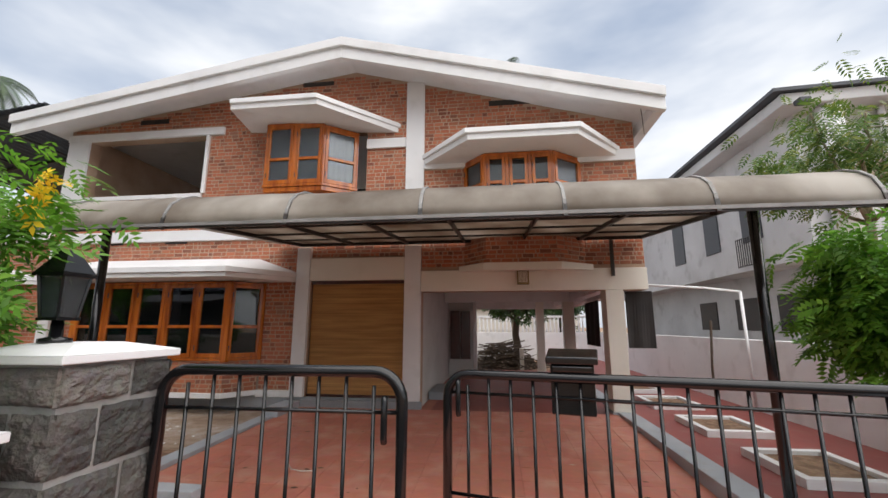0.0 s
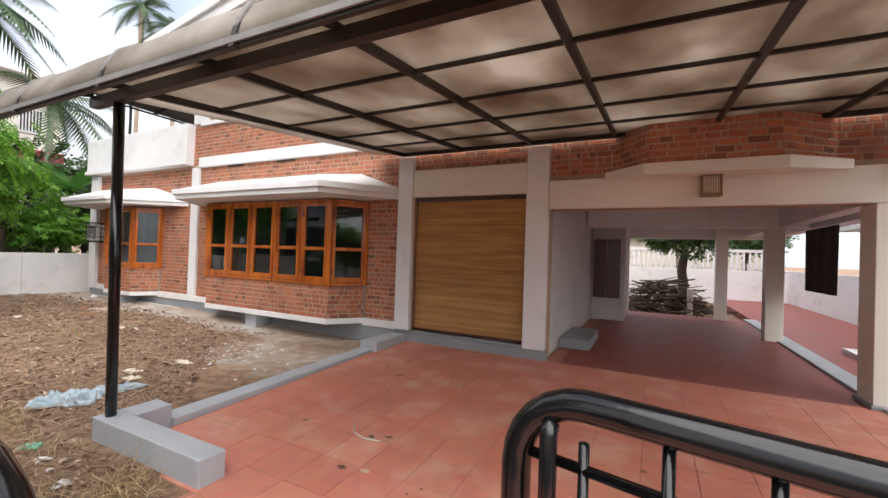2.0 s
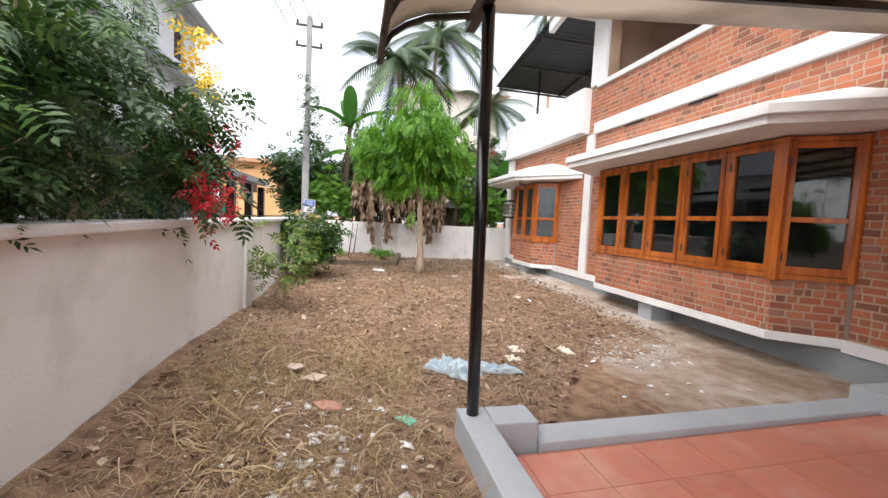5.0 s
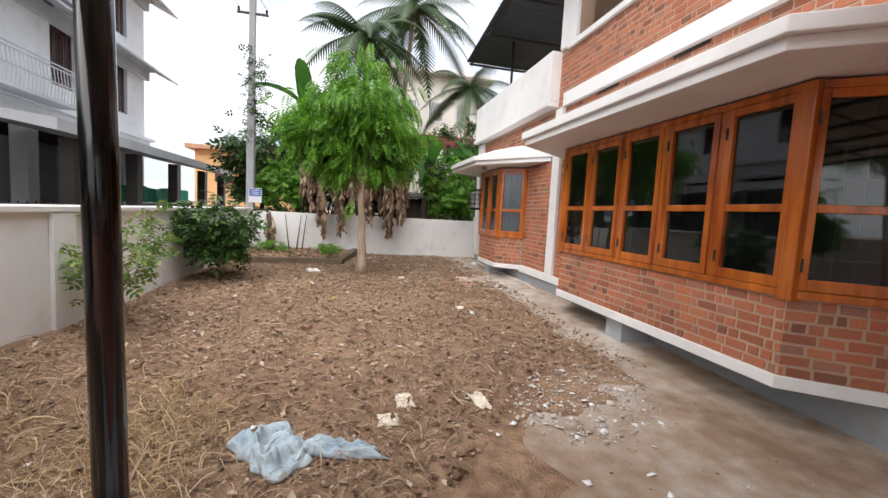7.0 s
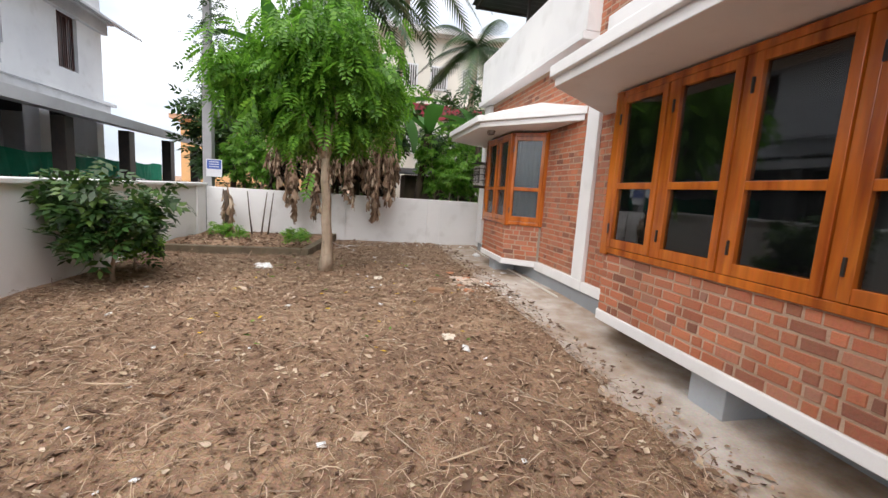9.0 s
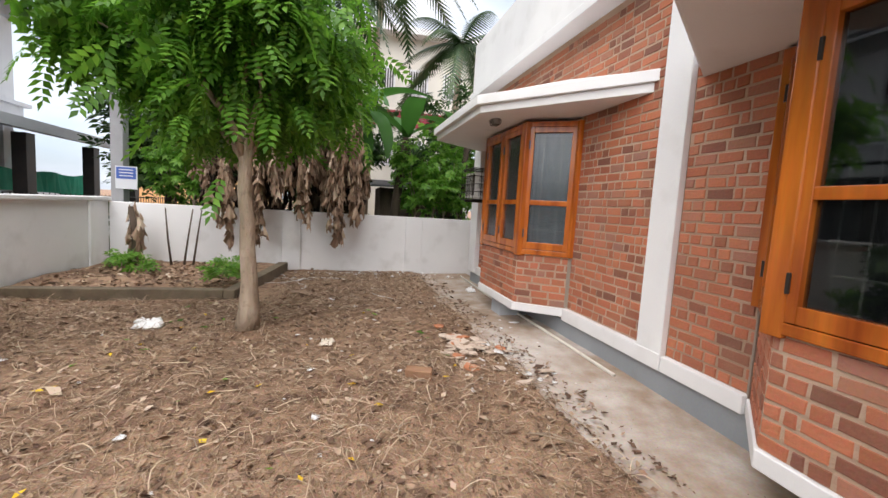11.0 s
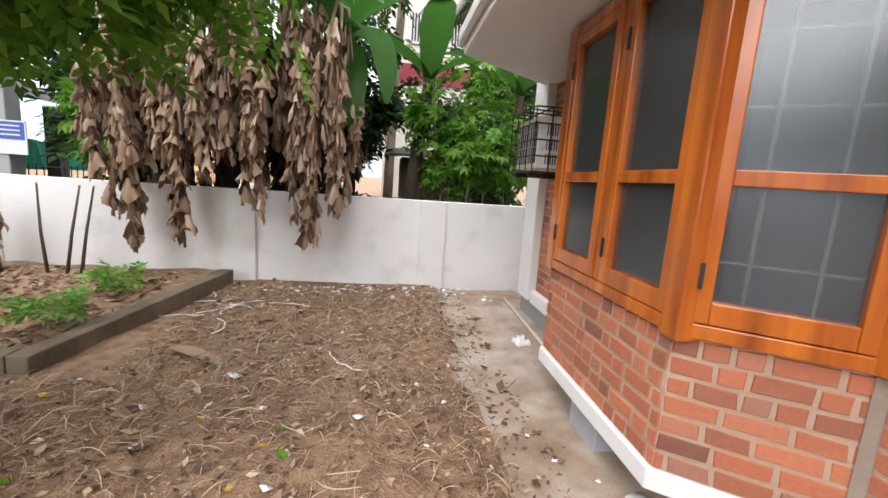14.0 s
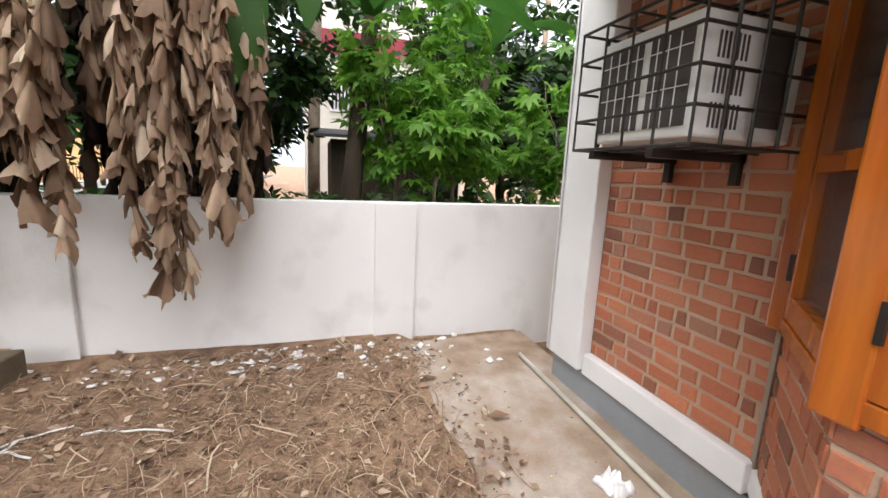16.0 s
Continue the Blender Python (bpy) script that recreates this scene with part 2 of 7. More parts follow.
# near-black leaf colour that paints the shade between hanging leaves
DARKRAG = leafy("gap_shade_leaf", [(0, (0.018, 0.012, 0.009)), (0.7, (0.05, 0.032, 0.022)), (1, (0.12, 0.08, 0.05))], 0.9, 0.1)
PALM = leafy("palm_leaf", [(0, (0.02, 0.05, 0.016)), (1, (0.06, 0.11, 0.03))], 0.4, 0.25)
STRAW = leafy("dry_straw", [(0, (0.15, 0.095, 0.063)), (0.5, (0.33, 0.23, 0.155)), (1, (0.60, 0.47, 0.34))], 0.95, 0.15)
GOLDSTRAW = leafy("pale_dry_grass", [(0, (0.26, 0.17, 0.085)), (0.5, (0.45, 0.33, 0.18)), (1, (0.66, 0.53, 0.34))], 0.9, 0.25)
LITTER = leafy("leaf_litter", [(0, (0.09, 0.052, 0.034)), (0.5, (0.22, 0.135, 0.088)), (0.85, (0.42, 0.295, 0.20)), (1, (0.62, 0.51, 0.39))], 0.9, 0.1)
RED_PETAL = leafy("red_petals", [(0, (0.55, 0.015, 0.03)), (1, (0.8, 0.05, 0.08))], 0.6, 0.3)
YELLOW_PETAL = leafy("yellow_petals", [(0, (0.75, 0.45, 0.01)), (1, (0.85, 0.6, 0.03))], 0.6, 0.3)


def earth_mat():
    m, n, l, p = bare("dry_earth")
    a = noise_node(n, l, 0.9, 6)
    b = noise_node(n, l, 9, 8)
    c = noise_node(n, l, 55, 6)
    r = ramp_node(n, [(0.3, (0.14, 0.078, 0.047)), (0.5, (0.265, 0.157, 0.096)), (0.7, (0.41, 0.27, 0.172))])
    l.new(a.outputs["Fac"], r.inputs["Fac"])
    r2 = ramp_node(n, [(0.35, (0.10, 0.057, 0.035)), (0.62, (0.40, 0.265, 0.168))])
    l.new(b.outputs["Fac"], r2.inputs["Fac"])
    col = mix_node(n, l, r.outputs["Color"], r2.outputs["Color"], 0.5)
    col = mix_node(n, l, col, c.outputs["Color"], 0.35, "OVERLAY")
    l.new(col, p.inputs["Base Color"])
    p.inputs["Roughness"].default_value = 0.95
    bu = n.new("ShaderNodeBump")
    bu.inputs["Strength"].default_value, bu.inputs["Distance"].default_value = 0.9, 0.03
    l.new(c.outputs["Fac"], bu.inputs["Height"])
    l.new(bu.outputs["Normal"], p.inputs["Normal"])
    return m


EARTH = earth_mat()


def concrete_mat():
    m, n, l, p = bare("weathered_concrete")
    a = noise_node(n, l, 0.75, 7)
    b = noise_node(n, l, 5.0, 9)
    c = noise_node(n, l, 60, 6)
    r = ramp_node(n, [(0.36, (0.22, 0.148, 0.10)), (0.46, (0.32, 0.24, 0.178)), (0.55, (0.41, 0.345, 0.292)), (0.68, (0.55, 0.51, 0.465))])
    mixed = mix_node(n, l, a.outputs["Fac"], b.outputs["Fac"], 0.38)
    # paler limewashed stretch in the middle of the apron
    g = n.new("ShaderNodeNewGeometry")
    mp2 = n.new("ShaderNodeMapping")
    mp2.inputs["Location"].default_value, mp2.inputs["Scale"].default_value = (9.4 / 2.6, -7.35 / 0.75, 0), (1 / 2.6, 1 / 0.75, 0)
    ln = n.new("ShaderNodeVectorMath")
    ln.operation = "LENGTH"
    pale = n.new("ShaderNodeMapRange")
    for k, v in (("From Min", 0.5), ("From Max", 1.25), ("To Min", 0.11), ("To Max", 0.0)):
        pale.inputs[k].default_value = v
    add = n.new("ShaderNodeMath")
    l.new(g.outputs["Position"], mp2.inputs["Vector"])
    l.new(mp2.outputs["Vector"], ln.inputs[0])
    l.new(ln.outputs["Value"], pale.inputs["Value"])
    l.new(mixed, add.inputs[0])
    l.new(pale.outputs["Result"], add.inputs[1])
    l.new(add.outputs[0], r.inputs["Fac"])
    col = mix_node(n, l, r.outputs["Color"], c.outputs["Color"], 0.3, "OVERLAY")
    l.new(col, p.inputs["Base Color"])
    p.inputs["Roughness"].default_value = 0.92
    bu = n.new("ShaderNodeBump")
    bu.inputs["Strength"].default_value, bu.inputs["Distance"].default_value = 0.6, 0.02
    l.new(b.outputs["Fac"], bu.inputs["Height"])
    l.new(bu.outputs["Normal"], p.inputs["Normal"])
    return m


CONC = concrete_mat()


def cane_mat():
    m, n, l, p = bare("woven_cane")
    t = noise_node(n, l, 3.0, 5, (0.35, 1, 4))
    r = ramp_node(n, [(0.3, (0.42, 0.22, 0.075)), (0.7, (0.62, 0.37, 0.145))])
    l.new(t.outputs["Fac"], r.inputs["Fac"])
    o = n.new("ShaderNodeNewGeometry")
    r2 = ramp_node(n, [(0, (0.36, 0.36, 0.36)), (1, (0.64, 0.64, 0.64))])
    l.new(o.outputs["Random Per Island"], r2.inputs["Fac"])
    col = mix_node(n, l, r.outputs["Color"], r2.outputs["Color"], 0.6, "OVERLAY")
    l.new(col, p.inputs["Base Color"])
    p.inputs["Roughness"].default_value = 0.6
    return m


CANE = cane_mat()


# ---- mesh helpers ----
def finish(name, bm, mat, parent=None, bevel=0.0, smooth=False):
    me = bpy.data.meshes.new(name)
    bmesh.ops.recalc_face_normals(bm, faces=bm.faces)
    bm.to_mesh(me)
    bm.free()
    me.materials.append(mat)
    if smooth:
        for f in me.polygons:
            f.use_smooth = True
    ob = new(name, me)
    if parent:
        ob.parent = parent
    if bevel:
        b = ob.modifiers.new("edge", "BEVEL")
        b.width, b.segments, b.limit_method = bevel, 2, "ANGLE"
    return ob


def raw(name, verts, faces, mat, parent=None, smooth=False):
    me = bpy.data.meshes.new(name)
    me.from_pydata([tuple(v) for v in verts], [], [tuple(int(i) for i in f) for f in faces])
    me.materials.append(mat)
    if smooth:
        for f in me.polygons:
            f.use_smooth = True
    ob = new(name, me)
    if parent:
        ob.parent = parent
    return ob


def group_thing(name, label, category, kind="", group="", at=(0, 0, 0)):
    ob = new(name)
    ob.location = at
    ob.empty_display_size = 0.1
    return tagged(ob, label, category, group, kind)


def add_box(bm, x0, x1, y0, y1, z0, z1):
    v = [bm.verts.new(p) for p in ((x0, y0, z0), (x1, y0, z0), (x1, y1, z0), (x0, y1, z0), (x0, y0, z1), (x1, y0, z1), (x1, y1, z1), (x0, y1, z1))]
    for f in ((0, 3, 2, 1), (4, 5, 6, 7), (0, 1, 5, 4), (1, 2, 6, 5), (2, 3, 7, 6), (3, 0, 4, 7)):
        bm.faces.new([v[i] for i in f])
    return v


def box(name, x0, x1, y0, y1, z0, z1, mat, parent=None, bevel=0.006):
    bm = bmesh.new()
    add_box(bm, x0, x1, y0, y1, z0, z1)
    return finish(name, bm, mat, parent, bevel)


def add_prism(bm, poly, z0, z1):
    """poly: plan corners; z0, z1: a number or one for each corner."""
    k = len(poly)
    za = z0 if isinstance(z0, (list, tuple)) else [z0] * k
    zb = z1 if isinstance(z1, (list, tuple)) else [z1] * k
    a = [bm.verts.new((x, y, z)) for (x, y), z in zip(poly, za)]
    b = [bm.verts.new((x, y, z)) for (x, y), z in zip(poly, zb)]
    bm.faces.new(a[::-1])
    bm.faces.new(b)
    for i in range(k):
        j = (i + 1) % k
        bm.faces.new((a[i], a[j], b[j], b[i]))


def prism(name, poly, z0, z1, mat, parent=None, bevel=0.006):
    bm = bmesh.new()
    add_prism(bm, poly, z0, z1)
    return finish(name, bm, mat, parent, bevel)


def add_beam(bm, a, b, w, h, up=(0, 0, 1)):
    """Box beam from a to b, w across and h along up."""
    a, b, up = Vector(a), Vector(b), Vector(up)
    d = (b - a).normalized()
    s = d.cross(up).normalized() * (w / 2)
    u = s.cross(d).normalized() * (h / 2)
    v = [bm.verts.new(p + i * s + j * u) for p in (a, b) for i, j in ((-1, -1), (1, -1), (1, 1), (-1, 1))]
    for f in ((3, 2, 1, 0), (4, 5, 6, 7), (0, 1, 5, 4), (1, 2, 6, 5), (2, 3, 7, 6), (3, 0, 4, 7)):
        bm.faces.new([v[i] for i in f])


def add_tube(bm, pts, radii, seg=10, cap=True):
    pts = [Vector(p) for p in pts]
    if not isinstance(radii, (list, tuple)):
        radii = [radii] * len(pts)
    rings = []
    ref = Vector((0.13, 0.21, 0.97))
    for i, p in enumerate(pts):
        d = (pts[min(i + 1, len(pts) - 1)] - pts[max(i - 1, 0)]).normalized()
        if abs(d.dot(ref)) > 0.95:
            ref = Vector((1, 0.1, 0.05))
        s = d.cross(ref).normalized()
        u = s.cross(d)
        ref = u
        rings.append([bm.verts.new(p + radii[i] * (math.cos(2 * math.pi * k / seg) * s + math.sin(2 * math.pi * k / seg) * u)) for k in range(seg)])
    for a, b in zip(rings, rings[1:]):
        for k in range(seg):
            bm.faces.new((a[k], a[(k + 1) % seg], b[(k + 1) % seg], b[k]))
    if cap:
        bm.faces.new(rings[0][::-1])
        bm.faces.new(rings[-1])


def tube(name, pts, radii, mat, parent=None, seg=10):
    bm = bmesh.new()
    add_tube(bm, pts, radii, seg)
    return finish(name, bm, mat, parent, 0, True)


def ground_z(x, y):
    """Height of the garden soil."""
    k = min(1.0, max(0.0, (x + 10.5) / 4.5))
    z = -0.08 - 0.12 * k
    b = min(1.0, max(0.0, (x + 9.0) / 3.0)) * math.exp(-(((y - 1.6) / 0.9) ** 2))
    return z + 0.22 * b


# ---- ground ----
def make_ground():
    xs = [-900, -300, -120, -60, -40, -30, -24, -20] + [-18 + 0.12 * i for i in range(127)] + [-2.7, -1, 1, 3, 6, 12, 25, 60, 150, 400, 900]
    ys = [-900, -300, -100, -50, -25, -12, -6, -2, 0.5, 1.2] + [1.4 + 0.12 * i for i in range(60)] + [8.7, 10, 13, 18, 25, 40, 80, 200, 500, 900]
    verts, faces = [], []
    for y in ys:
        for x in xs:
            if (-18 <= x <= -4.1 and 1.3 < y < 8.6) or (-4.1 < x < -2.8 and 1.3 < y < 3.95):
                z = ground_z(x, y) + 0.05 * (noise.noise((x * 0.9, y * 0.9, 0)) * 0.6 + noise.noise((x * 3.1, y * 3.1, 2)) * 0.35)
                z = z - (0.05 if y > 7.3 else 0)
            else:
                z = -0.30
            verts.append((x, y, z))
    k = len(xs)
    for j in range(len(ys) - 1):
        for i in range(k - 1):
            faces.append((j * k + i, j * k + i + 1, (j + 1) * k + i + 1, (j + 1) * k + i))
    return tagged(raw("ground", verts, faces, EARTH, None, True), "dry brown garden earth with straw and litter", "ground", kind="structure")


ground = make_ground()
road = box("road", -80, 60, -5.0, 1.0, -0.31, -0.205, ASPHALT, None, 0)
tagged(road, "grey asphalt street before the garden wall", "road", kind="structure")


def concrete_strip():
    verts, faces = [], []
    n = 120
    for i in range(n + 1):
        x = -15.9 + (11.65) * i / n
        e = 7.08 + 0.26 * noise.noise((x * 1.1, 3, 0)) + 0.16 * noise.noise((x * 4, 7, 0))
        if x > -6.6:
            e -= min(1.0, (x + 6.6) * 3.0) + max(0.0, x + 6.3) * 0.8
        for j in range(9):
            y = e + (8.42 - e) * j / 8
            z = ground_z(x, y) - 0.022 + 0.042 * (j / 8) ** 0.5 + 0.006 * noise.noise((x * 2, y * 2, 5))
            verts.append((x, y, z))
    for i in range(n):
        for j in range(8):
            faces.append((i * 9 + j, i * 9 + 9 + j, i * 9 + 10 + j, i * 9 + 1 + j))
    return tagged(raw("pavement_strip", verts, faces, CONC, None, True), "stained broken concrete apron along the house", "pavement", kind="structure")


concrete_strip()


def pave_z(y):
    return -0.20 if y < 4 else (-0.20 + 0.14 * (y - 4) / 4.2 if y < 8.2 else -0.06)


# ---- house shell ----
FY = 8.30
PEAK_X = -3.08


def soffit(x):
    return 7.28 + 0.145 * (x - PEAK_X) if x < PEAK_X else 7.28 - 0.272 * (x - PEAK_X)


def facade(name, x0, x1, y0, y1, zb, topf, holes, mat, extra=()):
    bm = bmesh.new()
    xs = sorted({x0, x1, *extra, *[h for q in holes for h in q[:2]]})
    xs = [x for x in xs if x0 <= x <= x1]
    for a, b in zip(xs, xs[1:]):
        cuts = sorted((q[2], q[3]) for q in holes if q[0] <= a + 1e-6 and q[1] >= b - 1e-6)
        lo = zb
        for c, d in cuts:
            if c > lo:
                add_prism(bm, [(a, y0), (b, y0), (b, y1), (a, y1)], lo, c)
            lo = d
        ta, tb = topf(a), topf(b)
        if min(ta, tb) > lo:
            add_prism(bm, [(a, y0), (b, y0), (b, y1), (a, y1)], lo, [ta, tb, tb, ta])
    return finish(name, bm, mat)


MAIN_HOLES = [(-9.18, -5.0, 0.30, 2.42), (-3.87, -1.82, 0.10, 2.45), (-1.5, 2.1, -0.3, 2.2), (-9.72, -6.62, 4.5, 5.92), (-4.95, -2.75, 4.40, 5.82), (-0.55, 1.75, 4.30, 5.02), (2.4, 2.9, -0.3, 2.2)]
wall_front = facade("wall_front", -10.3, 2.88, FY, FY + 0.25, -0.30, soffit, MAIN_HOLES, MORTAR, (PEAK_X,))
tagged(wall_front, "exposed red brick front wall with pale mortar", "wall", kind="structure")
wall_wing = facade("wall_wing", -15.05, -10.3, FY, FY + 0.25, -0.30, lambda x: 3.45, [(-13.6, -11.6, 0.3, 2.42)], MORTAR)
tagged(wall_wing, "exposed red brick wall of the low wing", "wall", kind="structure")
wall_side = box("wall_side", -15.05, -14.8, FY + 0.25, 16, -0.3, 3.45, MORTAR, None, 0)
tagged(wall_side, "brick end wall of the low wing", "wall", kind="structure")
wall_main_side = facade("wall_main_side", -10.3, -10.05, FY + 0.25, 16, 3.45, lambda x: 6.2, [], MORTAR)
tagged(wall_main_side, "brick flank wall of the upper storey", "wall", kind="structure")
wall_east = box("wall_east", 2.63, 2.88, FY + 0.25, 16, 2.2, 5.66, WHITE, None, 0)
tagged(wall_east, "white plastered flank wall", "wall", kind="structure")
wall_back = box("wall_back", -15.05, -1.6, 16, 16.25, -0.3, 6.0, WHITE, None, 0)
tagged(wall_back, "plain back wall of the house", "wall", kind="structure")
slab = box("ceiling_ground_floor", -14.75, 2.6, FY + 0.26, 15.98, 2.72, 3.0, INNER, None, 0)
tagged(slab, "white plastered floor slab over the ground storey, greyed for shade", "ceiling", kind="structure")
wing_roof = box("roof_wing", -14.78, -10.32, FY + 0.26, 15.98, 3.35, 3.5, WHITE, None, 0)
tagged(wing_roof, "flat white roof slab of the wing", "roof", kind="structure")
partition = box("wall_carport", -1.72, -1.52, FY + 0.26, 15.9, -0.3, 2.7, INNER, None, 0)
tagged(partition, "white plastered inner wall of the carport, greyed for shade", "wall", kind="structure")
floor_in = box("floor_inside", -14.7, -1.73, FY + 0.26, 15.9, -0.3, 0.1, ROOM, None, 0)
tagged(floor_in, "interior floor behind the windows, coloured dark for indoor shade", "floor", kind="structure")
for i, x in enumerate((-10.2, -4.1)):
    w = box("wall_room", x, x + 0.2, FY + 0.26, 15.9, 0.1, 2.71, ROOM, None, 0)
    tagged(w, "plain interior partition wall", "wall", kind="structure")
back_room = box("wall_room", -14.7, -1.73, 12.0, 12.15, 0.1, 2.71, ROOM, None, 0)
tagged(back_room, "plain wall at the back of the rooms, coloured dark for indoor shade", "wall", kind="structure")
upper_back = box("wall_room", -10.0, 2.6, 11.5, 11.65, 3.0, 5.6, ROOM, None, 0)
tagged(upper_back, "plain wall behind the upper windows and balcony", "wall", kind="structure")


# roof with drooping gable fascia
def make_roof():
    bm = bmesh.new()
    for xa, xb in ((-10.75, PEAK_X), (PEAK_X, 3.14)):
        za, zb = soffit(xa), soffit(xb)
        add_prism(bm, [(xa, 7.50), (xb, 7.50), (xb, 16.4), (xa, 16.4)], [za + 0.004, zb + 0.004] + [zb + 0.004, za + 0.004], [za + 0.16, zb + 0.16, zb + 0.16, za + 0.16])
    roof = finish("roof", bm, WHITE)
    tagged(roof, "white painted gable roof slab with wide eaves", "roof", kind="structure")
    bm = bmesh.new()
    for off0, off1, y0, y1 in ((-0.27, 0.13, 7.37, 7.495), (-0.02, 0.17, 7.30, 7.366)):
        for xa, xb in ((-10.8, PEAK_X), (PEAK_X, 3.18)):
            ta, tb = fascia_top(xa), fascia_top(xb)
            add_prism(bm, [(xa, y0), (xb, y0), (xb, y1), (xa, y1)], [ta + off0 - 0.13, tb + off0 - 0.13, tb + off0 - 0.13, ta + off0 - 0.13], [ta + off1 - 0.13, tb + off1 - 0.13, tb + off1 - 0.13, ta + off1 - 0.13])
    add_prism(bm, [(2.98, 7.50), (3.18, 7.50), (3.18, 16.4), (2.98, 16.4)], 5.42, 5.84)
    f = finish("fascia", bm, WHITE, roof, 0.006)
    return roof


def fascia_top(x):
    return 7.42 + 0.162 * (x - PEAK_X) if x < PEAK_X else 7.42 - 0.258 * (x - PEAK_X)


make_roof()


# white trim: columns and bands
def trim(name, parts, mat, label, parent=None):
    bm = bmesh.new()
    for p in parts:
        add_box(bm, *p)
    return tagged(finish(name, bm, mat, parent, 0.008), label, "trim", kind="structure")


trim("trim_columns", [(-10.28, -10.0, 8.235, 8.297, 0.25, 3.38), (-4.17, -3.875, 8.20, 8.297, 0.12, 3.15), (-1.84, -1.5, 8.20, 8.297, 0.08, 3.15),
                      (-15.08, -14.72, 8.20, 8.297, 0.15, 3.42), (-15.10, -15.052, 8.20, 8.6, 0.15, 3.42)], WHITE, "white painted columns on the brick front")
trim("trim_upper_columns", [(-1.86, -1.46, 8.24, 8.297, 3.9, 6.90), (-10.27, -9.72, 8.23, 8.296, 4.46, 6.02), (-6.64, -6.55, 8.24, 8.297, 4.50, 5.92)], WHITE, "white painted columns of the upper storey")
trim("trim_bands", [(-9.995, -4.175, 8.215, 8.297, 3.38, 3.62), (-10.30, -6.2, 8.225, 8.297, 5.92, 6.10), (-10.02, -9.72 + 3.1, 8.232, 8.296, 4.40, 4.5), (-2.75, -1.87, 8.235, 8.297, 5.36, 5.58), (-1.455, 2.87, 8.235, 8.297, 4.82, 5.06)], WHITE, "white horizontal plaster bands on the brick")
trim("trim_cream_beams", [(-3.87, -1.845, 8.215, 8.297, 2.45, 2.92), (-1.495, 2.88, 8.21, 8.297, 2.2, 2.62)], CREAM, "cream painted beams over the openings")
trim("trim_base", [(-9.99, -9.28, 8.232, 8.297, 0.12, 0.25), (-4.9, -4.175, 8.232, 8.297, 0.10, 0.23), (-14.715, -13.64, 8.232, 8.297, 0.13, 0.27), (-11.52, -10.0, 8.228, 8.297, 0.12, 0.26)], WHITE, "white skirting band under the brick")
trim("trim_plinth", [(-15.09, -1.5, 8.262, 8.299, -0.30, 0.118), (-3.9, -1.46, 8.18, 8.26, -0.30, 0.08)], GREYP, "grey painted plinth")
trim("trim_weep_slots", [(-9.0, -8.45, 8.286, 8.3, 3.33, 3.375), (-7.4, -6.85, 8.286, 8.3, 3.33, 3.375)], STEEL, "dark drip slots under the band")
trim("trim_vents", [(-8.45, -7.7, 8.28, 8.299, 6.30, 6.42), (-4.35, -3.6, 8.28, 8.299, 7.0, 7.1), (-0.05, 0.85, 8.28, 8.299, 6.22, 6.34)], STEEL, "dark ventilation slots below the eaves")
# parapet of the wing with moulded foot
bm = bmesh.new()
add_box(bm, -15.16, -10.31, 8.10, 8.32, 3.56, 4.47)
add_box(bm, -15.20, -10.31, 8.06, 8.36, 3.45, 3.555)
add_box(bm, -15.16, -14.94, 8.325, 16.0, 3.56, 4.47)
tagged(finish("parapet", bm, WHITE, None, 0.01), "white plastered parapet above the brick wing", "parapet", kind="structure")
# carport columns
trim("trim_carport_columns", [(2.085, 2.415, 8.195, 8.60, -0.02, 2.196), (1.95, 2.25, 12.4, 12.7, -0.06, 2.7), (1.45, 1.72, 15.4, 15.7, -0.06, 2.7)], CREAM, "cream square carport columns")
trim("trim_carport_feet", [(2.06, 2.44, 8.16, 8.64, -0.25, -0.021)], GREYP, "grey painted column foot")
trim("beam_carport", [(-1.5, 2.6, 12.3, 12.6, 2.22, 2.7), (-1.5, 2.6, 15.6, 15.9, 2.15, 2.7), (2.12, 2.36, 8.61, 15.9, 2.22, 2.7)], WHITE, "white carport ceiling beams")


# ---- bays, windows and canopies ----
def frame2(p, q):
    """Unit vector along p to q, and the outward (street side) normal."""
    d = Vector((q[0] - p[0], q[1] - p[1], 0))
    n = Vector((d.y, -d.x, 0)).normalized()
    return d.length, d.normalized(), n


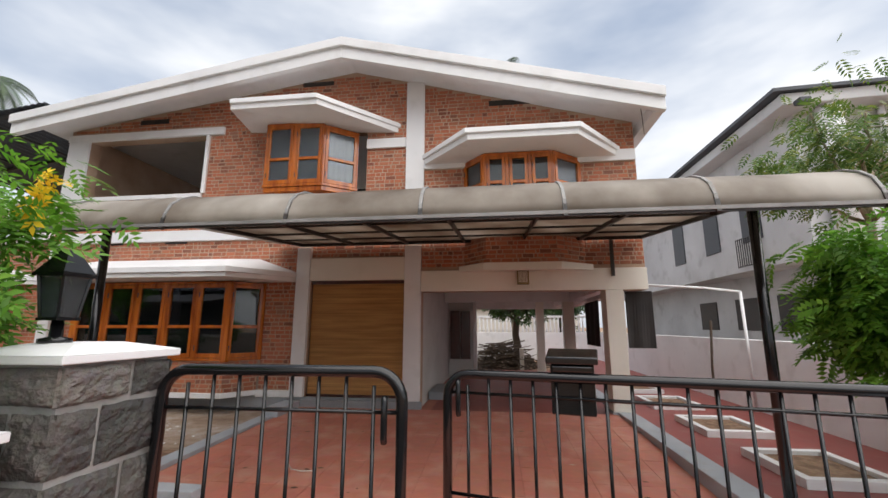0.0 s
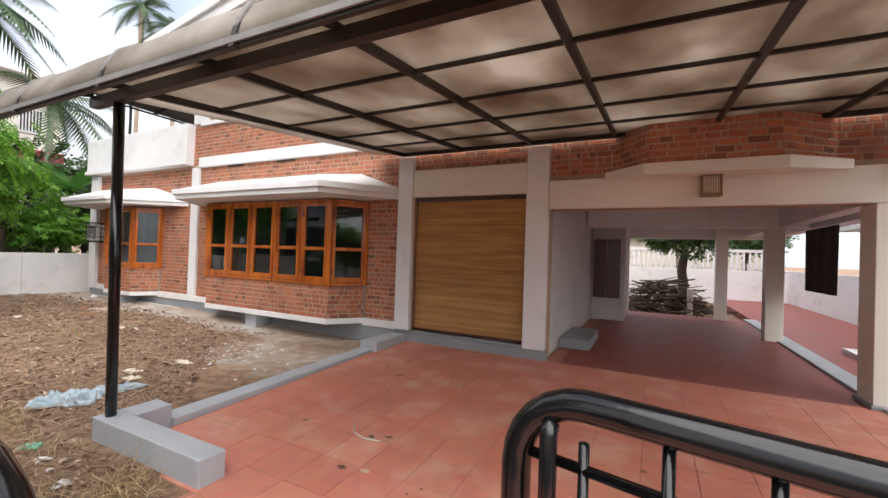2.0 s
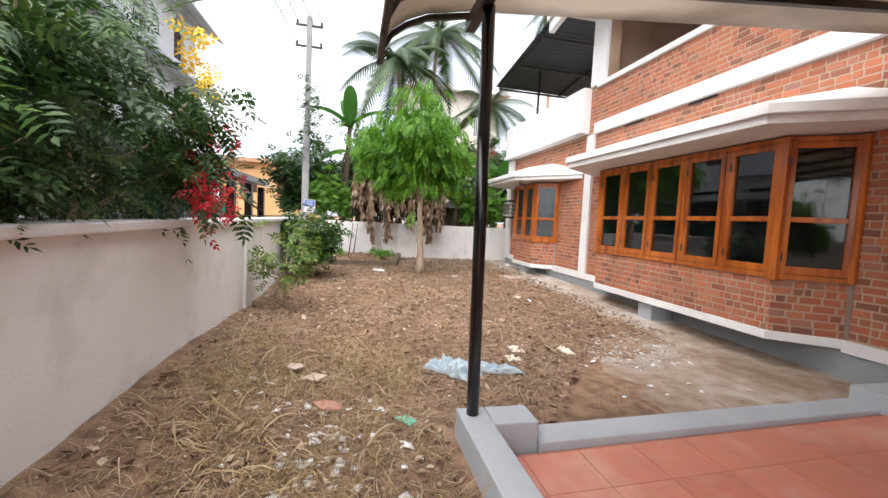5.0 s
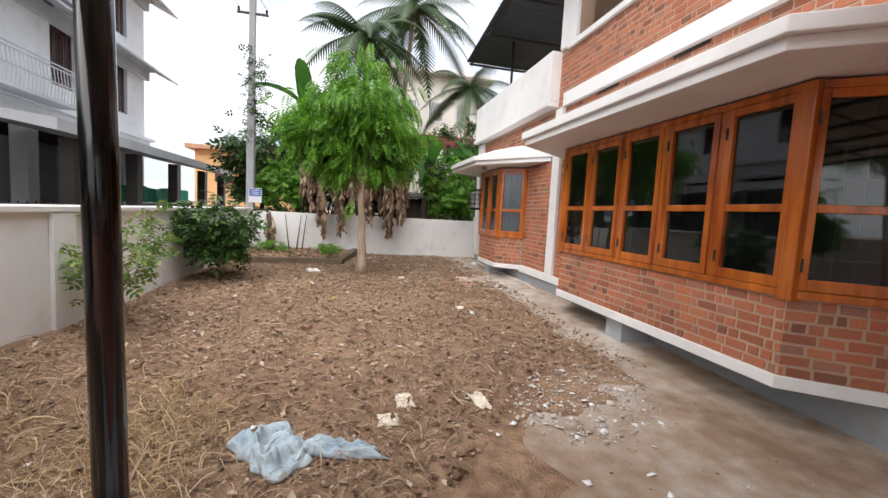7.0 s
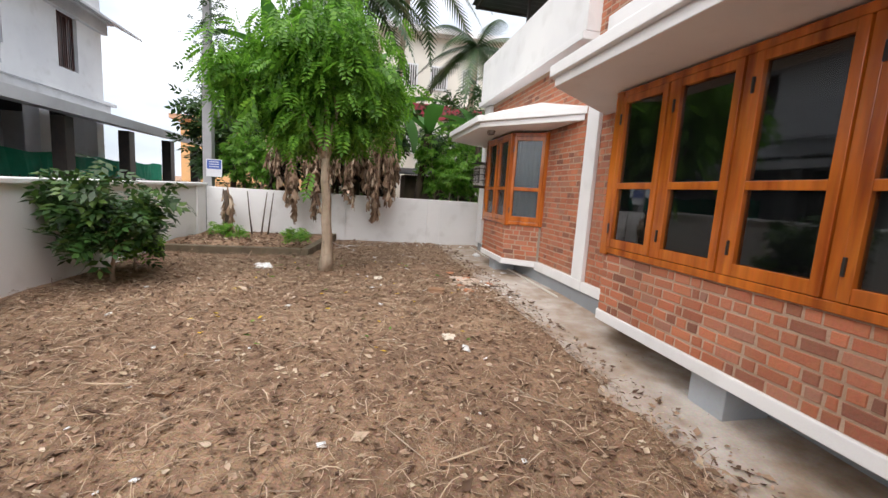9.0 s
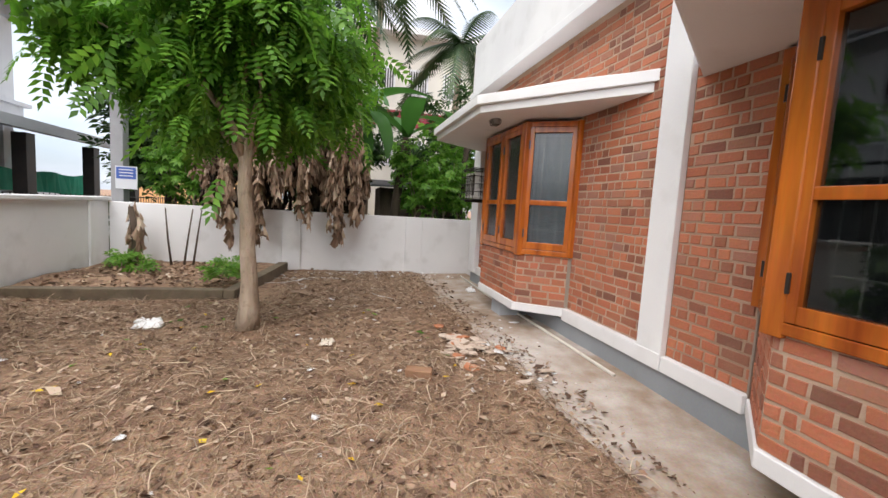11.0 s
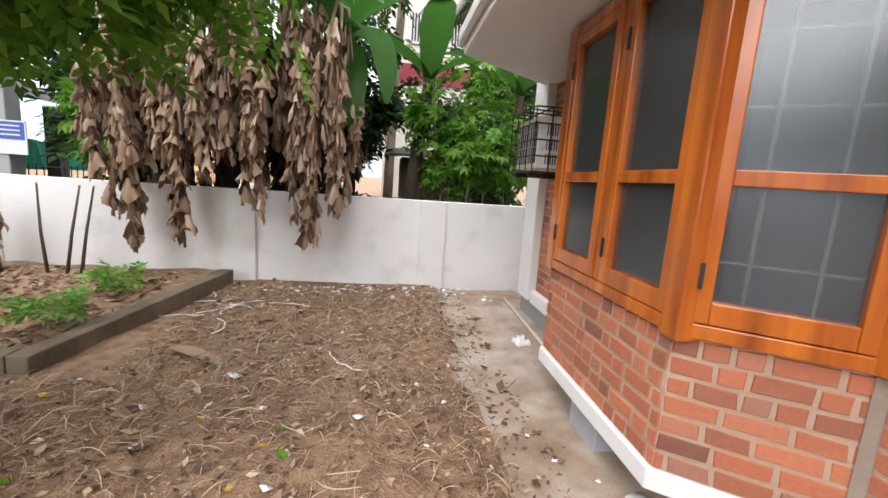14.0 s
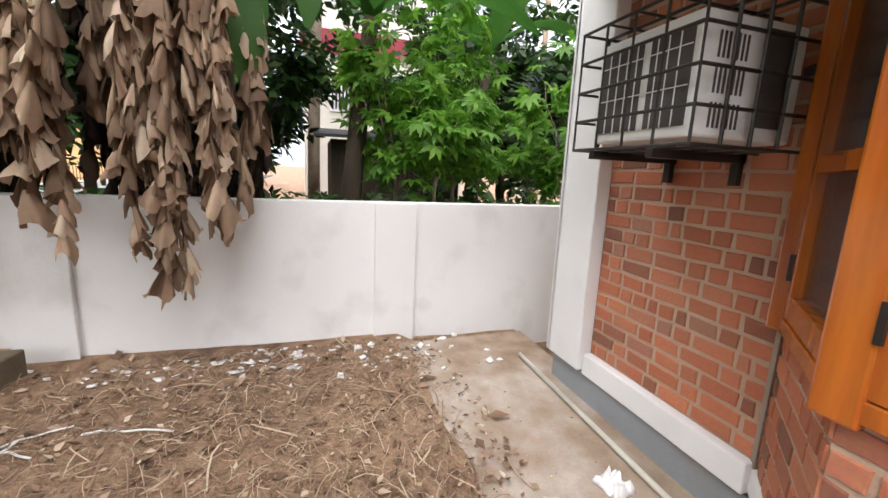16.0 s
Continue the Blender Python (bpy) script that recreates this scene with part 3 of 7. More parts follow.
def window(name, p, q, z0, z1, panes, trans, glass, curtain, label, grille=True):
    """A timber casement window in the plane from p to q (outer face on the right of the way p to q)."""
    L, u, n = frame2(p, q)
    P = Vector((p[0], p[1], 0))
    base = group_thing(name, label, "window", "structure")

    def bx(bm, a0, a1, d0, d1, za, zb):
        c = [P + u * a + n * d for a, d in ((a0, d0), (a1, d0), (a1, d1), (a0, d1))]
        add_prism(bm, [(v.x, v.y) for v in c], za, zb)

    bm = bmesh.new()
    bx(bm, 0, L, -0.08, 0.03, z0, z0 + 0.06)
    bx(bm, 0, L, -0.08, 0.02, z1 - 0.06, z1)
    w = L / panes
    for i in range(panes + 1):
        a = i * w
        bx(bm, max(0, a - 0.035), min(L, a + 0.035), -0.08, 0.015, z0 + 0.06, z1 - 0.06)
    finish("frame", bm, WOOD, base, 0.006)
    for i in range(panes):
        a0, a1 = i * w + 0.04, (i + 1) * w - 0.04
        sb = bmesh.new()
        s = 0.062
        bx(sb, a0, a0 + s, -0.045, 0.028, z0 + 0.064, z1 - 0.064)
        bx(sb, a1 - s, a1, -0.045, 0.028, z0 + 0.064, z1 - 0.064)
        bx(sb, a0 + s, a1 - s, -0.045, 0.026, z0 + 0.064, z0 + 0.15)
        bx(sb, a0 + s, a1 - s, -0.045, 0.026, z1 - 0.13, z1 - 0.064)
        bx(sb, a0 + s, a1 - s, -0.045, 0.026, trans - 0.03, trans + 0.03)
        finish("sash", sb, WOOD, base, 0.005)
        gb = bmesh.new()
        bx(gb, a0 + s - 0.01, a1 - s + 0.01, -0.012, -0.006, z0 + 0.14, trans - 0.02)
        bx(gb, a0 + s - 0.01, a1 - s + 0.01, -0.012, -0.006, trans + 0.02, z1 - 0.12)
        g = finish("pane", gb, glass, base)
        g.visible_shadow = False
        hb = bmesh.new()
        bx(hb, a0 + 0.006, a0 + 0.022, 0.028, 0.04, z0 + 0.2, z0 + 0.3)
        bx(hb, a0 + 0.006, a0 + 0.022, 0.028, 0.04, z1 - 0.32, z1 - 0.22)
        finish("hinge", hb, STEEL, base)
    if grille:
        rb = bmesh.new()
        m = max(3, int(L / (0.17 if curtain else 0.12)))
        back = -0.06 if curtain else -0.14
        for i in range(1, m):
            c = P + u * (L * i / m) + n * back
            add_tube(rb, [(c.x, c.y, z0), (c.x, c.y, z1)], 0.008 if curtain else 0.006, 6)
        for zz in (z0 + 0.3, z1 - 0.15, (z0 + z1) / 2 + 0.1, z1 - 0.42):
            a, b = P + u * 0.03 + n * back, P + u * (L - 0.03) + n * back
            add_tube(rb, [(a.x, a.y, zz), (b.x, b.y, zz)], 0.006, 6)
        finish("grille", rb, GRILLE, base)
    if curtain:
        verts, faces = [], []
        m = int(L / 0.02)
        for i in range(m + 1):
            c = P + u * (0.02 + (L - 0.04) * i / m) + n * (-0.2 + 0.018 * math.sin(i * 0.9))
            verts += [(c.x, c.y, z0), (c.x, c.y, z1 - 0.02)]
            if i:
                faces.append((2 * i - 2, 2 * i, 2 * i + 1, 2 * i - 1))
        raw("curtain", verts, faces, CURTAIN, base, True)
    return base


def bay_shell(name, pts, zb, zs, zt, label):
    """Brick skirt of a bay from the band's foot zb to the sill zs, with floor and lintel; pts from left wall to right wall."""
    base = group_thing(name, label, "bay", "structure")
    inner = [(x + (0.10 if i < len(pts) / 2 else -0.10), y + 0.13) for i, (x, y) in enumerate(pts)]
    poly = pts + [inner[k] for k in range(len(pts) - 1, -1, -1)]
    bm = bmesh.new()
    for i in range(len(pts) - 1):
        add_prism(bm, [pts[i], pts[i + 1], inner[i + 1], inner[i]], zb + 0.1, zs)
    finish("skirt", bm, MORTAR, base)
    bm = bmesh.new()
    out = [(x, y - 0.03) for x, y in pts]
    out[0], out[-1] = (pts[0][0] - 0.03, 8.30), (pts[-1][0] + 0.03, 8.30)
    add_prism(bm, out, zb, zb + 0.1)
    finish("foot_band", bm, WHITE, base, 0.008)
    bm = bmesh.new()
    for x, side in ((pts[0][0], -1), (pts[-1][0], 1)):
        add_prism(bm, [(x - 0.012 * side, 8.297), (x - 0.012 * side, 8.262), (x + 0.022 * side, 8.287), (x + 0.022 * side, 8.297)][::side], zb + 0.1, zt - 0.002)
    finish("mortar_fillet", bm, FILLET, base, 0.004)
    return base


B1 = [(-9.28, 8.30), (-8.80, 7.76), (-5.32, 7.75), (-4.9, 8.30)]
B2 = [(-13.64, 8.30), (-13.19, 7.80), (-11.90, 7.79), (-11.53, 8.30)]
bay_1 = bay_shell("bay_1", B1, 0.13, 0.83, 2.4, "brick bay skirt with a white foot band")
bay_2 = bay_shell("bay_2", B2, 0.15, 0.85, 2.4, "brick bay skirt with a white foot band")
for k, (B, z0, z1, tr, glass, cur, n) in enumerate(((B1, 0.83, 2.41, 1.50, CLEAR, False, 5), (B2, 0.85, 2.41, 1.47, FROST, True, 2))):
    window("window_front", B[1], B[2], z0, z1, n, tr, glass, cur, "varnished timber bay window with tall casements")
    window("window_angle", B[2], B[3], z0, z1, 1, tr, glass, cur, "varnished timber casement in the bay's angle")
    window("window_angle", B[0], B[1], z0, z1, 1, tr, glass, cur, "varnished timber casement in the bay's angle")
    pb = bmesh.new()
    for x, y in B[1:3]:
        add_box(pb, x - 0.055, x + 0.055, y - 0.035, y + 0.075, z0 - 0.02, z1)
    for x, y in (B[0], B[3]):
        add_box(pb, x - 0.04, x + 0.04, y - 0.06, y - 0.003, z0, z1)
    tagged(finish("window_posts", pb, WOOD, None, 0.01), "varnished timber corner posts of the bay window", "window post", kind="structure")


def canopy_slab(name, wl_, wr, fl, fr, fy, zb, zt, top, label):
    """Concrete sunshade: front edge fl..fr at y fy, ends on the wall at wl_ and wr; hipped top up to height top."""
    bm = bmesh.new()
    plan = [(wl_, 8.297), (fl, fy), (fr, fy), (wr, 8.297)]
    add_prism(bm, plan, zb, zb + (zt - zb) * 0.45)
    g = 0.05
    up = [(wl_ - g, 8.296), (fl - g * 0.6, fy - g), (fr + g * 0.6, fy - g), (wr + g, 8.296)]
    add_prism(bm, up, zb + (zt - zb) * 0.45, zt)
    hip = [(wl_, 8.295), (fl, fy), (fr, fy), (wr, 8.295)]
    m = 0.30
    a = [bm.verts.new((x, y, zt + 0.001)) for x, y in hip]
    b = [bm.verts.new(p) for p in ((fl + m * 0.2, 8.295, top), (fl + 0.55, fy + 0.62, zt + (top - zt) * 0.75), (fr - 0.55, fy + 0.62, zt + (top - zt) * 0.75), (fr - m * 0.2, 8.295, top))]
    for i in range(3):
        bm.faces.new((a[i], a[i + 1], b[i + 1], b[i]))
    bm.faces.new(b)
    return tagged(finish(name, bm, WHITE, None, 0.008), label, "sunshade", kind="structure")


canopy_slab("sunshade_bay", -9.95, -4.18, -9.0, -5.03, 7.12, 2.43, 2.63, 2.95, "white plastered sunshade over the bay window")
canopy_slab("sunshade_wing", -14.9, -10.45, -14.1, -11.92, 7.2, 2.45, 2.64, 2.98, "white plastered sunshade over the wing's bay window")
# upper sunshades rise towards their middle
bm = bmesh.new()
for dz0, dz1, g in ((0, 0.12, 0), (0.12, 0.22, 0.05)):
    add_prism(bm, [(-5.55, 8.297), (-5.30, 7.15 - g), (-3.45, 7.15 - g), (-2.05 + g, 8.297)], [5.93 + dz0, 5.86 + dz0, 5.86 + dz0, 5.72 + dz0], [5.93 + dz1, 5.86 + dz1, 5.86 + dz1, 5.72 + dz1])
tagged(finish("sunshade_upper", bm, WHITE, None, 0.008), "white plastered sunshade over the upper bay", "sunshade", kind="structure")
bm = bmesh.new()
for dz0, dz1, g in ((0, 0.12, 0), (0.12, 0.22, 0.05)):
    add_prism(bm, [(-1.50 - g, 8.297), (-0.45 - g, 7.15 - g), (1.55 + g, 7.15 - g), (2.55 + g, 8.297)], 4.92 + dz0, 4.92 + dz1)
tagged(finish("sunshade_upper", bm, WHITE, None, 0.008), "white plastered sunshade over the right-hand upper bay", "sunshade", kind="structure")
UB = [(-4.95, 8.30), (-4.85, 7.82), (-3.55, 7.82), (-2.95, 8.30)]
window("window_upper", UB[1], UB[2], 4.40, 5.84, 2, 5.02, FROST, True, "varnished timber upper bay window")
window("window_upper", UB[2], UB[3], 4.40, 5.76, 1, 5.02, FROST, True, "varnished timber casement of the upper bay")
window("window_upper", UB[0], UB[1], 4.40, 5.84, 1, 5.02, FROST, True, "varnished timber casement of the upper bay")
prism("bay_upper_sill", UB, 4.3, 4.398, WOOD)
RB = [(-0.60, 8.30), (-0.16, 7.80), (1.17, 7.80), (1.78, 8.30)]
window("window_upper", RB[1], RB[2], 3.98, 4.91, 3, 4.3, CLEAR, False, "varnished timber upper bay window with grilles")
window("window_upper", RB[2], RB[3], 3.98, 4.91, 1, 4.3, FROST, True, "varnished timber casement of the upper bay")
window("window_upper", RB[0], RB[1], 3.98, 4.91, 1, 4.3, FROST, True, "varnished timber casement of the upper bay")
bay_3 = group_thing("bay_upper", "brick upper bay above the carport with a cream base slab", "bay", "structure")
prism("skirt", RB, 2.70, 3.97, MORTAR, bay_3, 0)
bm = bmesh.new()
add_prism(bm, [(-0.72, 8.2), (-0.22, 7.74), (1.23, 7.74), (1.90, 8.2)], [2.58, 2.55, 2.55, 2.58], 2.695)
finish("base_slab", bm, CREAM, bay_3, 0.006)
for n_ in [o for o in bpy.data.objects if o.name.startswith("bay_upper_sill")]:
    tagged(n_, "varnished timber sill of the upper bay", "bay", kind="structure")


# ---- bricks ----
def brick_rows(x0, x1, z0, z1, holes, topf=None, course=0.0845, seed=1):
    rng = random.Random(seed)
    out = []
    joint = 0.014
    r = 0
    z = z0
    while z + course <= z1 + 1e-6:
        zt = z + course - joint
        spans = [(x0, x1)]
        for h in holes:
            if h[2] < zt and h[3] > z:
                spans = [s for a, b in spans for s in ((a, min(b, h[0])), (max(a, h[1]), b)) if s[1] - s[0] > 0.04]
        for a, b in spans:
            x = a - (0.0 if r % 2 else 0.115)
            k = r
            while x < b:
                ln = rng.choice((0.205, 0.195, 0.195, 0.185, 0.15, 0.095, 0.095, 0.088, 0.06))
                p, q = max(a, x), min(b, x + ln)
                if q - p > 0.03 and (topf is None or zt < min(topf(p), topf(q)) - 0.01):
                    out.append((p, q, z, zt, abs((q - p) - ln) < 1e-6))
                x += ln + joint
        z += course
        r += 1
    return out


def add_brick(verts, faces, P, u, n, a, b, z0, z1, d, rng):
    e = 0.006
    j = [rng.uniform(-0.0042, 0.0042) for _ in range(8)]
    dd = d + rng.uniform(-0.002, 0.003)
    k = len(verts)
    for (s, zz), i in zip(((a, z0), (b, z0), (b, z1), (a, z1)), range(4)):
        v = P + u * (s + j[i]) - n * 0.004
        verts.append((v.x, v.y, zz + j[i + 4]))
    for (s, zz), i in zip(((a + e, z0 + e), (b - e, z0 + e), (b - e, z1 - e), (a + e, z1 - e)), range(4)):
        v = P + u * (s + j[i]) + n * dd
        verts.append((v.x, v.y, zz + j[i + 4]))
    for f in ((4, 5, 6, 7), (0, 1, 5, 4), (1, 2, 6, 5), (2, 3, 7, 6), (3, 0, 4, 7)):
        faces.append(tuple(k + i for i in f))


BRICK_MESH = {}


def brick_mesh(ln, h):
    key = round(ln, 3)
    if key not in BRICK_MESH:
        verts, faces = [], []
        add_brick(verts, faces, Vector((0, 0, 0)), Vector((1, 0, 0)), Vector((0, -1, 0)), -ln / 2, ln / 2, -h / 2, h / 2, 0.006, random.Random(int(ln * 1000)))
        me = bpy.data.meshes.new("brick")
        me.from_pydata(verts, [], faces)
        me.materials.append(BRICK)
        BRICK_MESH[key] = me
    return BRICK_MESH[key]


def lay_bricks(parent, p, q, z0, z1, holes=(), topf=None, single=None, seed=1, limit=300, course=0.0845):
    """Bricks on the face from p to q; those for which single(x, z) holds become parts of their own, the rest one mesh."""
    L, u, n = frame2(p, q)
    P = Vector((p[0], p[1], 0))
    rng = random.Random(seed + 77)
    verts, faces, made = [], [], 0
    turn = math.atan2(u.y, u.x)
    for a, b, za, zb, whole in brick_rows(0, L, z0, z1, holes, topf, course, seed):
        c = P + u * ((a + b) / 2)
        if whole and single and made < limit and single(c.x, (za + zb) / 2):
            o = new("brick", brick_mesh(b - a, zb - za))
            o.parent = parent
            o.location, o.rotation_euler = (c.x, c.y, (za + zb) / 2), (0, 0, turn)
            made += 1
        else:
            add_brick(verts, faces, P, u, n, a, b, za, zb, 0.006, rng)
    if verts:
        tagged(raw("brickwork", verts, faces, BRICK, parent), kind="stuff")


def shift(holes, x0):
    return [(a - x0, b - x0, c, d) for a, b, c, d in holes]


TRIMMED = [(-10.28, -10.0, -1, 3.38), (-4.17, -3.875, -1, 3.15), (-1.84, -1.5, -1, 3.15), (-9.28, -4.9, -1, 2.5), (-10.0, -4.17, 3.38, 3.62), (-3.9, -1.8, -1, 2.92), (-1.5, 2.9, -1, 2.62), (-10.3, -9.72, 4.46, 6.1), (-10.3, -6.2, 5.92, 6.1), (-1.86, -1.46, 3.9, 7), (-1.46, 2.88, 4.82, 5.06)]


# ---- front court: paving, kerbs, canopy, gate ----
PAVE_MESH = {}


def paving():
    base = group_thing("pavement_court", "worn red cement tiles of the driveway", "paving", "structure")
    bm = bmesh.new()
    for y0, y1, xl in ((1.0, 3.84, -2.86), (3.84, 4.0, -2.86), (4.0, 8.2, -3.98), (8.2, 15.9, -1.5)):
        a, b = pave_z(y0), pave_z(y1)
        add_prism(bm, [(xl, y0), (2.15, y0), (2.15, y1), (xl, y1)], -0.36, [a - 0.006, a - 0.006, b - 0.006, b - 0.006])
    finish("bed", bm, paint("tile_joint", (0.40, 0.16, 0.12), (0.46, 0.21, 0.16), 0.9, 40, 2, 0.2), base)
    rng = random.Random(4)
    s = 0.40
    near, verts, faces, dim = 0, [], [], []
    for j in range(int(14.9 / s)):
        for i in range(16):
            x, y = -3.95 + i * s * 0.955, 1.0 + j * s
            w, h = s * 0.955 - 0.003, s - 0.003
            if (y < 3.7 and x < -2.87) or (y > 7.9 and x < -1.6):
                continue
            za, zb = pave_z(y), pave_z(y + h)
            if y < 8.0 and near < 290:
                near += 1
                key = round(zb - za, 3)
                if key not in PAVE_MESH:
                    me = bpy.data.meshes.new("tile")
                    me.from_pydata([(0, 0, -0.02), (w, 0, -0.02), (w, h, zb - za - 0.02), (0, h, zb - za - 0.02), (0.0015, 0.0015, 0), (w - 0.0015, 0.0015, 0), (w - 0.0015, h - 0.0015, zb - za), (0.0015, h - 0.0015, zb - za)], [],
                                   [(4, 5, 6, 7), (0, 1, 5, 4), (1, 2, 6, 5), (2, 3, 7, 6), (3, 0, 4, 7)])
                    me.materials.append(PAVE)
                    PAVE_MESH[key] = me
                o = new("tile", PAVE_MESH[key])
                o.parent = base
                o.location = (x, y, za + rng.uniform(-0.0012, 0.0012))
            elif y > 8.1:
                dim.extend([(x, y, za), (x + w, y, za), (x + w, y + h, zb), (x, y + h, zb)])
            else:
                k = len(verts)
                verts += [(x, y, za), (x + w, y, za), (x + w, y + h, zb), (x, y + h, zb)]
                faces.append((k, k + 1, k + 2, k + 3))
    tagged(raw("tiles", verts, faces, PAVE, base), kind="stuff")
    # same court tiles in darker OXIDE, which paints the carport's shade on them
    tagged(raw("carport_tiles", dim, [(i, i + 1, i + 2, i + 3) for i in range(0, len(dim), 4)], OXIDE, base), kind="stuff")


kerb_l = group_thing("kerb", "grey painted low kerb round the driveway", "kerb", "structure")
bm = bmesh.new()
add_box(bm, -4.27, -2.82, 3.83, 4.03, -0.32, 0.0)
add_box(bm, -4.27, -4.02, 4.034, 4.34, -0.32, 0.0)
finish("corner", bm, KERBP, kerb_l, 0.01)
bm = bmesh.new()
add_prism(bm, [(-4.22, 4.344), (-3.985, 4.344), (-3.985, 7.33), (-4.22, 7.33)], -0.32, [-0.13, -0.13, -0.06, -0.06])
finish("strip", bm, KERBP, kerb_l, 0.008)
box("block", -4.22, -3.90, 7.334, 8.175, -0.32, 0.06, KERBP, kerb_l, 0.01)
kerb_r = group_thing("kerb", "grey painted kerb between driveway and flower strip", "kerb", "structure")
box("strip", 2.16, 2.45, 1.2, 15.9, -0.32, -0.02, KERBP, kerb_r, 0.008)
bed = box("pavement_strip_red", 2.46, 5.0, 1.2, 24, -0.34, -0.10, OXIDE, None, 0)
tagged(bed, "red oxide cement strip with tree pits", "pavement", kind="structure")


def planter(x, y, w, l):
    bm = bmesh.new()
    t = 0.10
    for q in ((x, x + w, y, y + t), (x, x + w, y + l - t, y + l), (x, x + t, y + t, y + l - t), (x + w - t, x + w, y + t, y + l - t)):
        add_box(bm, *q, -0.102, 0.0)
    p = group_thing("planter_kerb", "white painted kerb round a square tree pit", "planter", group="tree pits")
    finish("kerb", bm, WHITE, p, 0.008)
    box("soil", x + t, x + w - t, y + t, y + l - t, -0.101, -0.05, EARTH, p, 0)


for y in (3.0, 4.9, 6.9, 9.0, 11.0):
    planter(3.05, y, 0.95, 1.15)

# compound walls
wall_r = group_thing("wall_compound_east", "whitewashed compound wall beside the flower strip", "wall", "structure")
box("wall", 5.0, 5.18, 0.5, 30, -0.3, 1.25, COMPOUND, wall_r, 0.01)


def compound_wall(name, a, b, top, label, piers, inner):
    base = group_thing(name, label, "wall", "structure")
    d = Vector((b[0] - a[0], b[1] - a[1], 0))
    u = d.normalized()
    n = Vector(inner)
    bm = bmesh.new()
    c = [Vector((*a, 0)), Vector((*b, 0)), Vector((*b, 0)) - n * 0.16, Vector((*a, 0)) - n * 0.16]
    add_prism(bm, [(v.x, v.y) for v in c], -0.35, top)
    finish("panel", bm, COMPOUND, base, 0.008)
    for s in piers:
        pb = bmesh.new()
        p0 = Vector((*a, 0)) + u * s
        c = [p0 + n * 0.045, p0 + u * 0.36 + n * 0.045, p0 + u * 0.36 + n * 0.002, p0 + n * 0.002]
        add_prism(pb, [(v.x, v.y) for v in c], -0.3, top - 0.002)
        finish("pier", pb, COMPOUND, base, 0.008)
    return base


compound_wall("wall_compound_west", (-16.12, 1.62), (-16.12, 12.0), 1.11, "whitewashed compound wall with shallow piers", (0.0, 2.95, 5.45, 8.4), (1, 0, 0))
wall_s = compound_wall("wall_compound_street", (-16.1, 1.60), (-2.47, 1.60), 1.12, "whitewashed street wall with a coping", (0.3, 4.2, 8.0), (0, 1, 0))
bm = bmesh.new()
add_box(bm, -16.1, -2.47, 1.40, 1.66, 1.121, 1.19)
finish("coping", bm, COMPOUND, wall_s, 0.015)


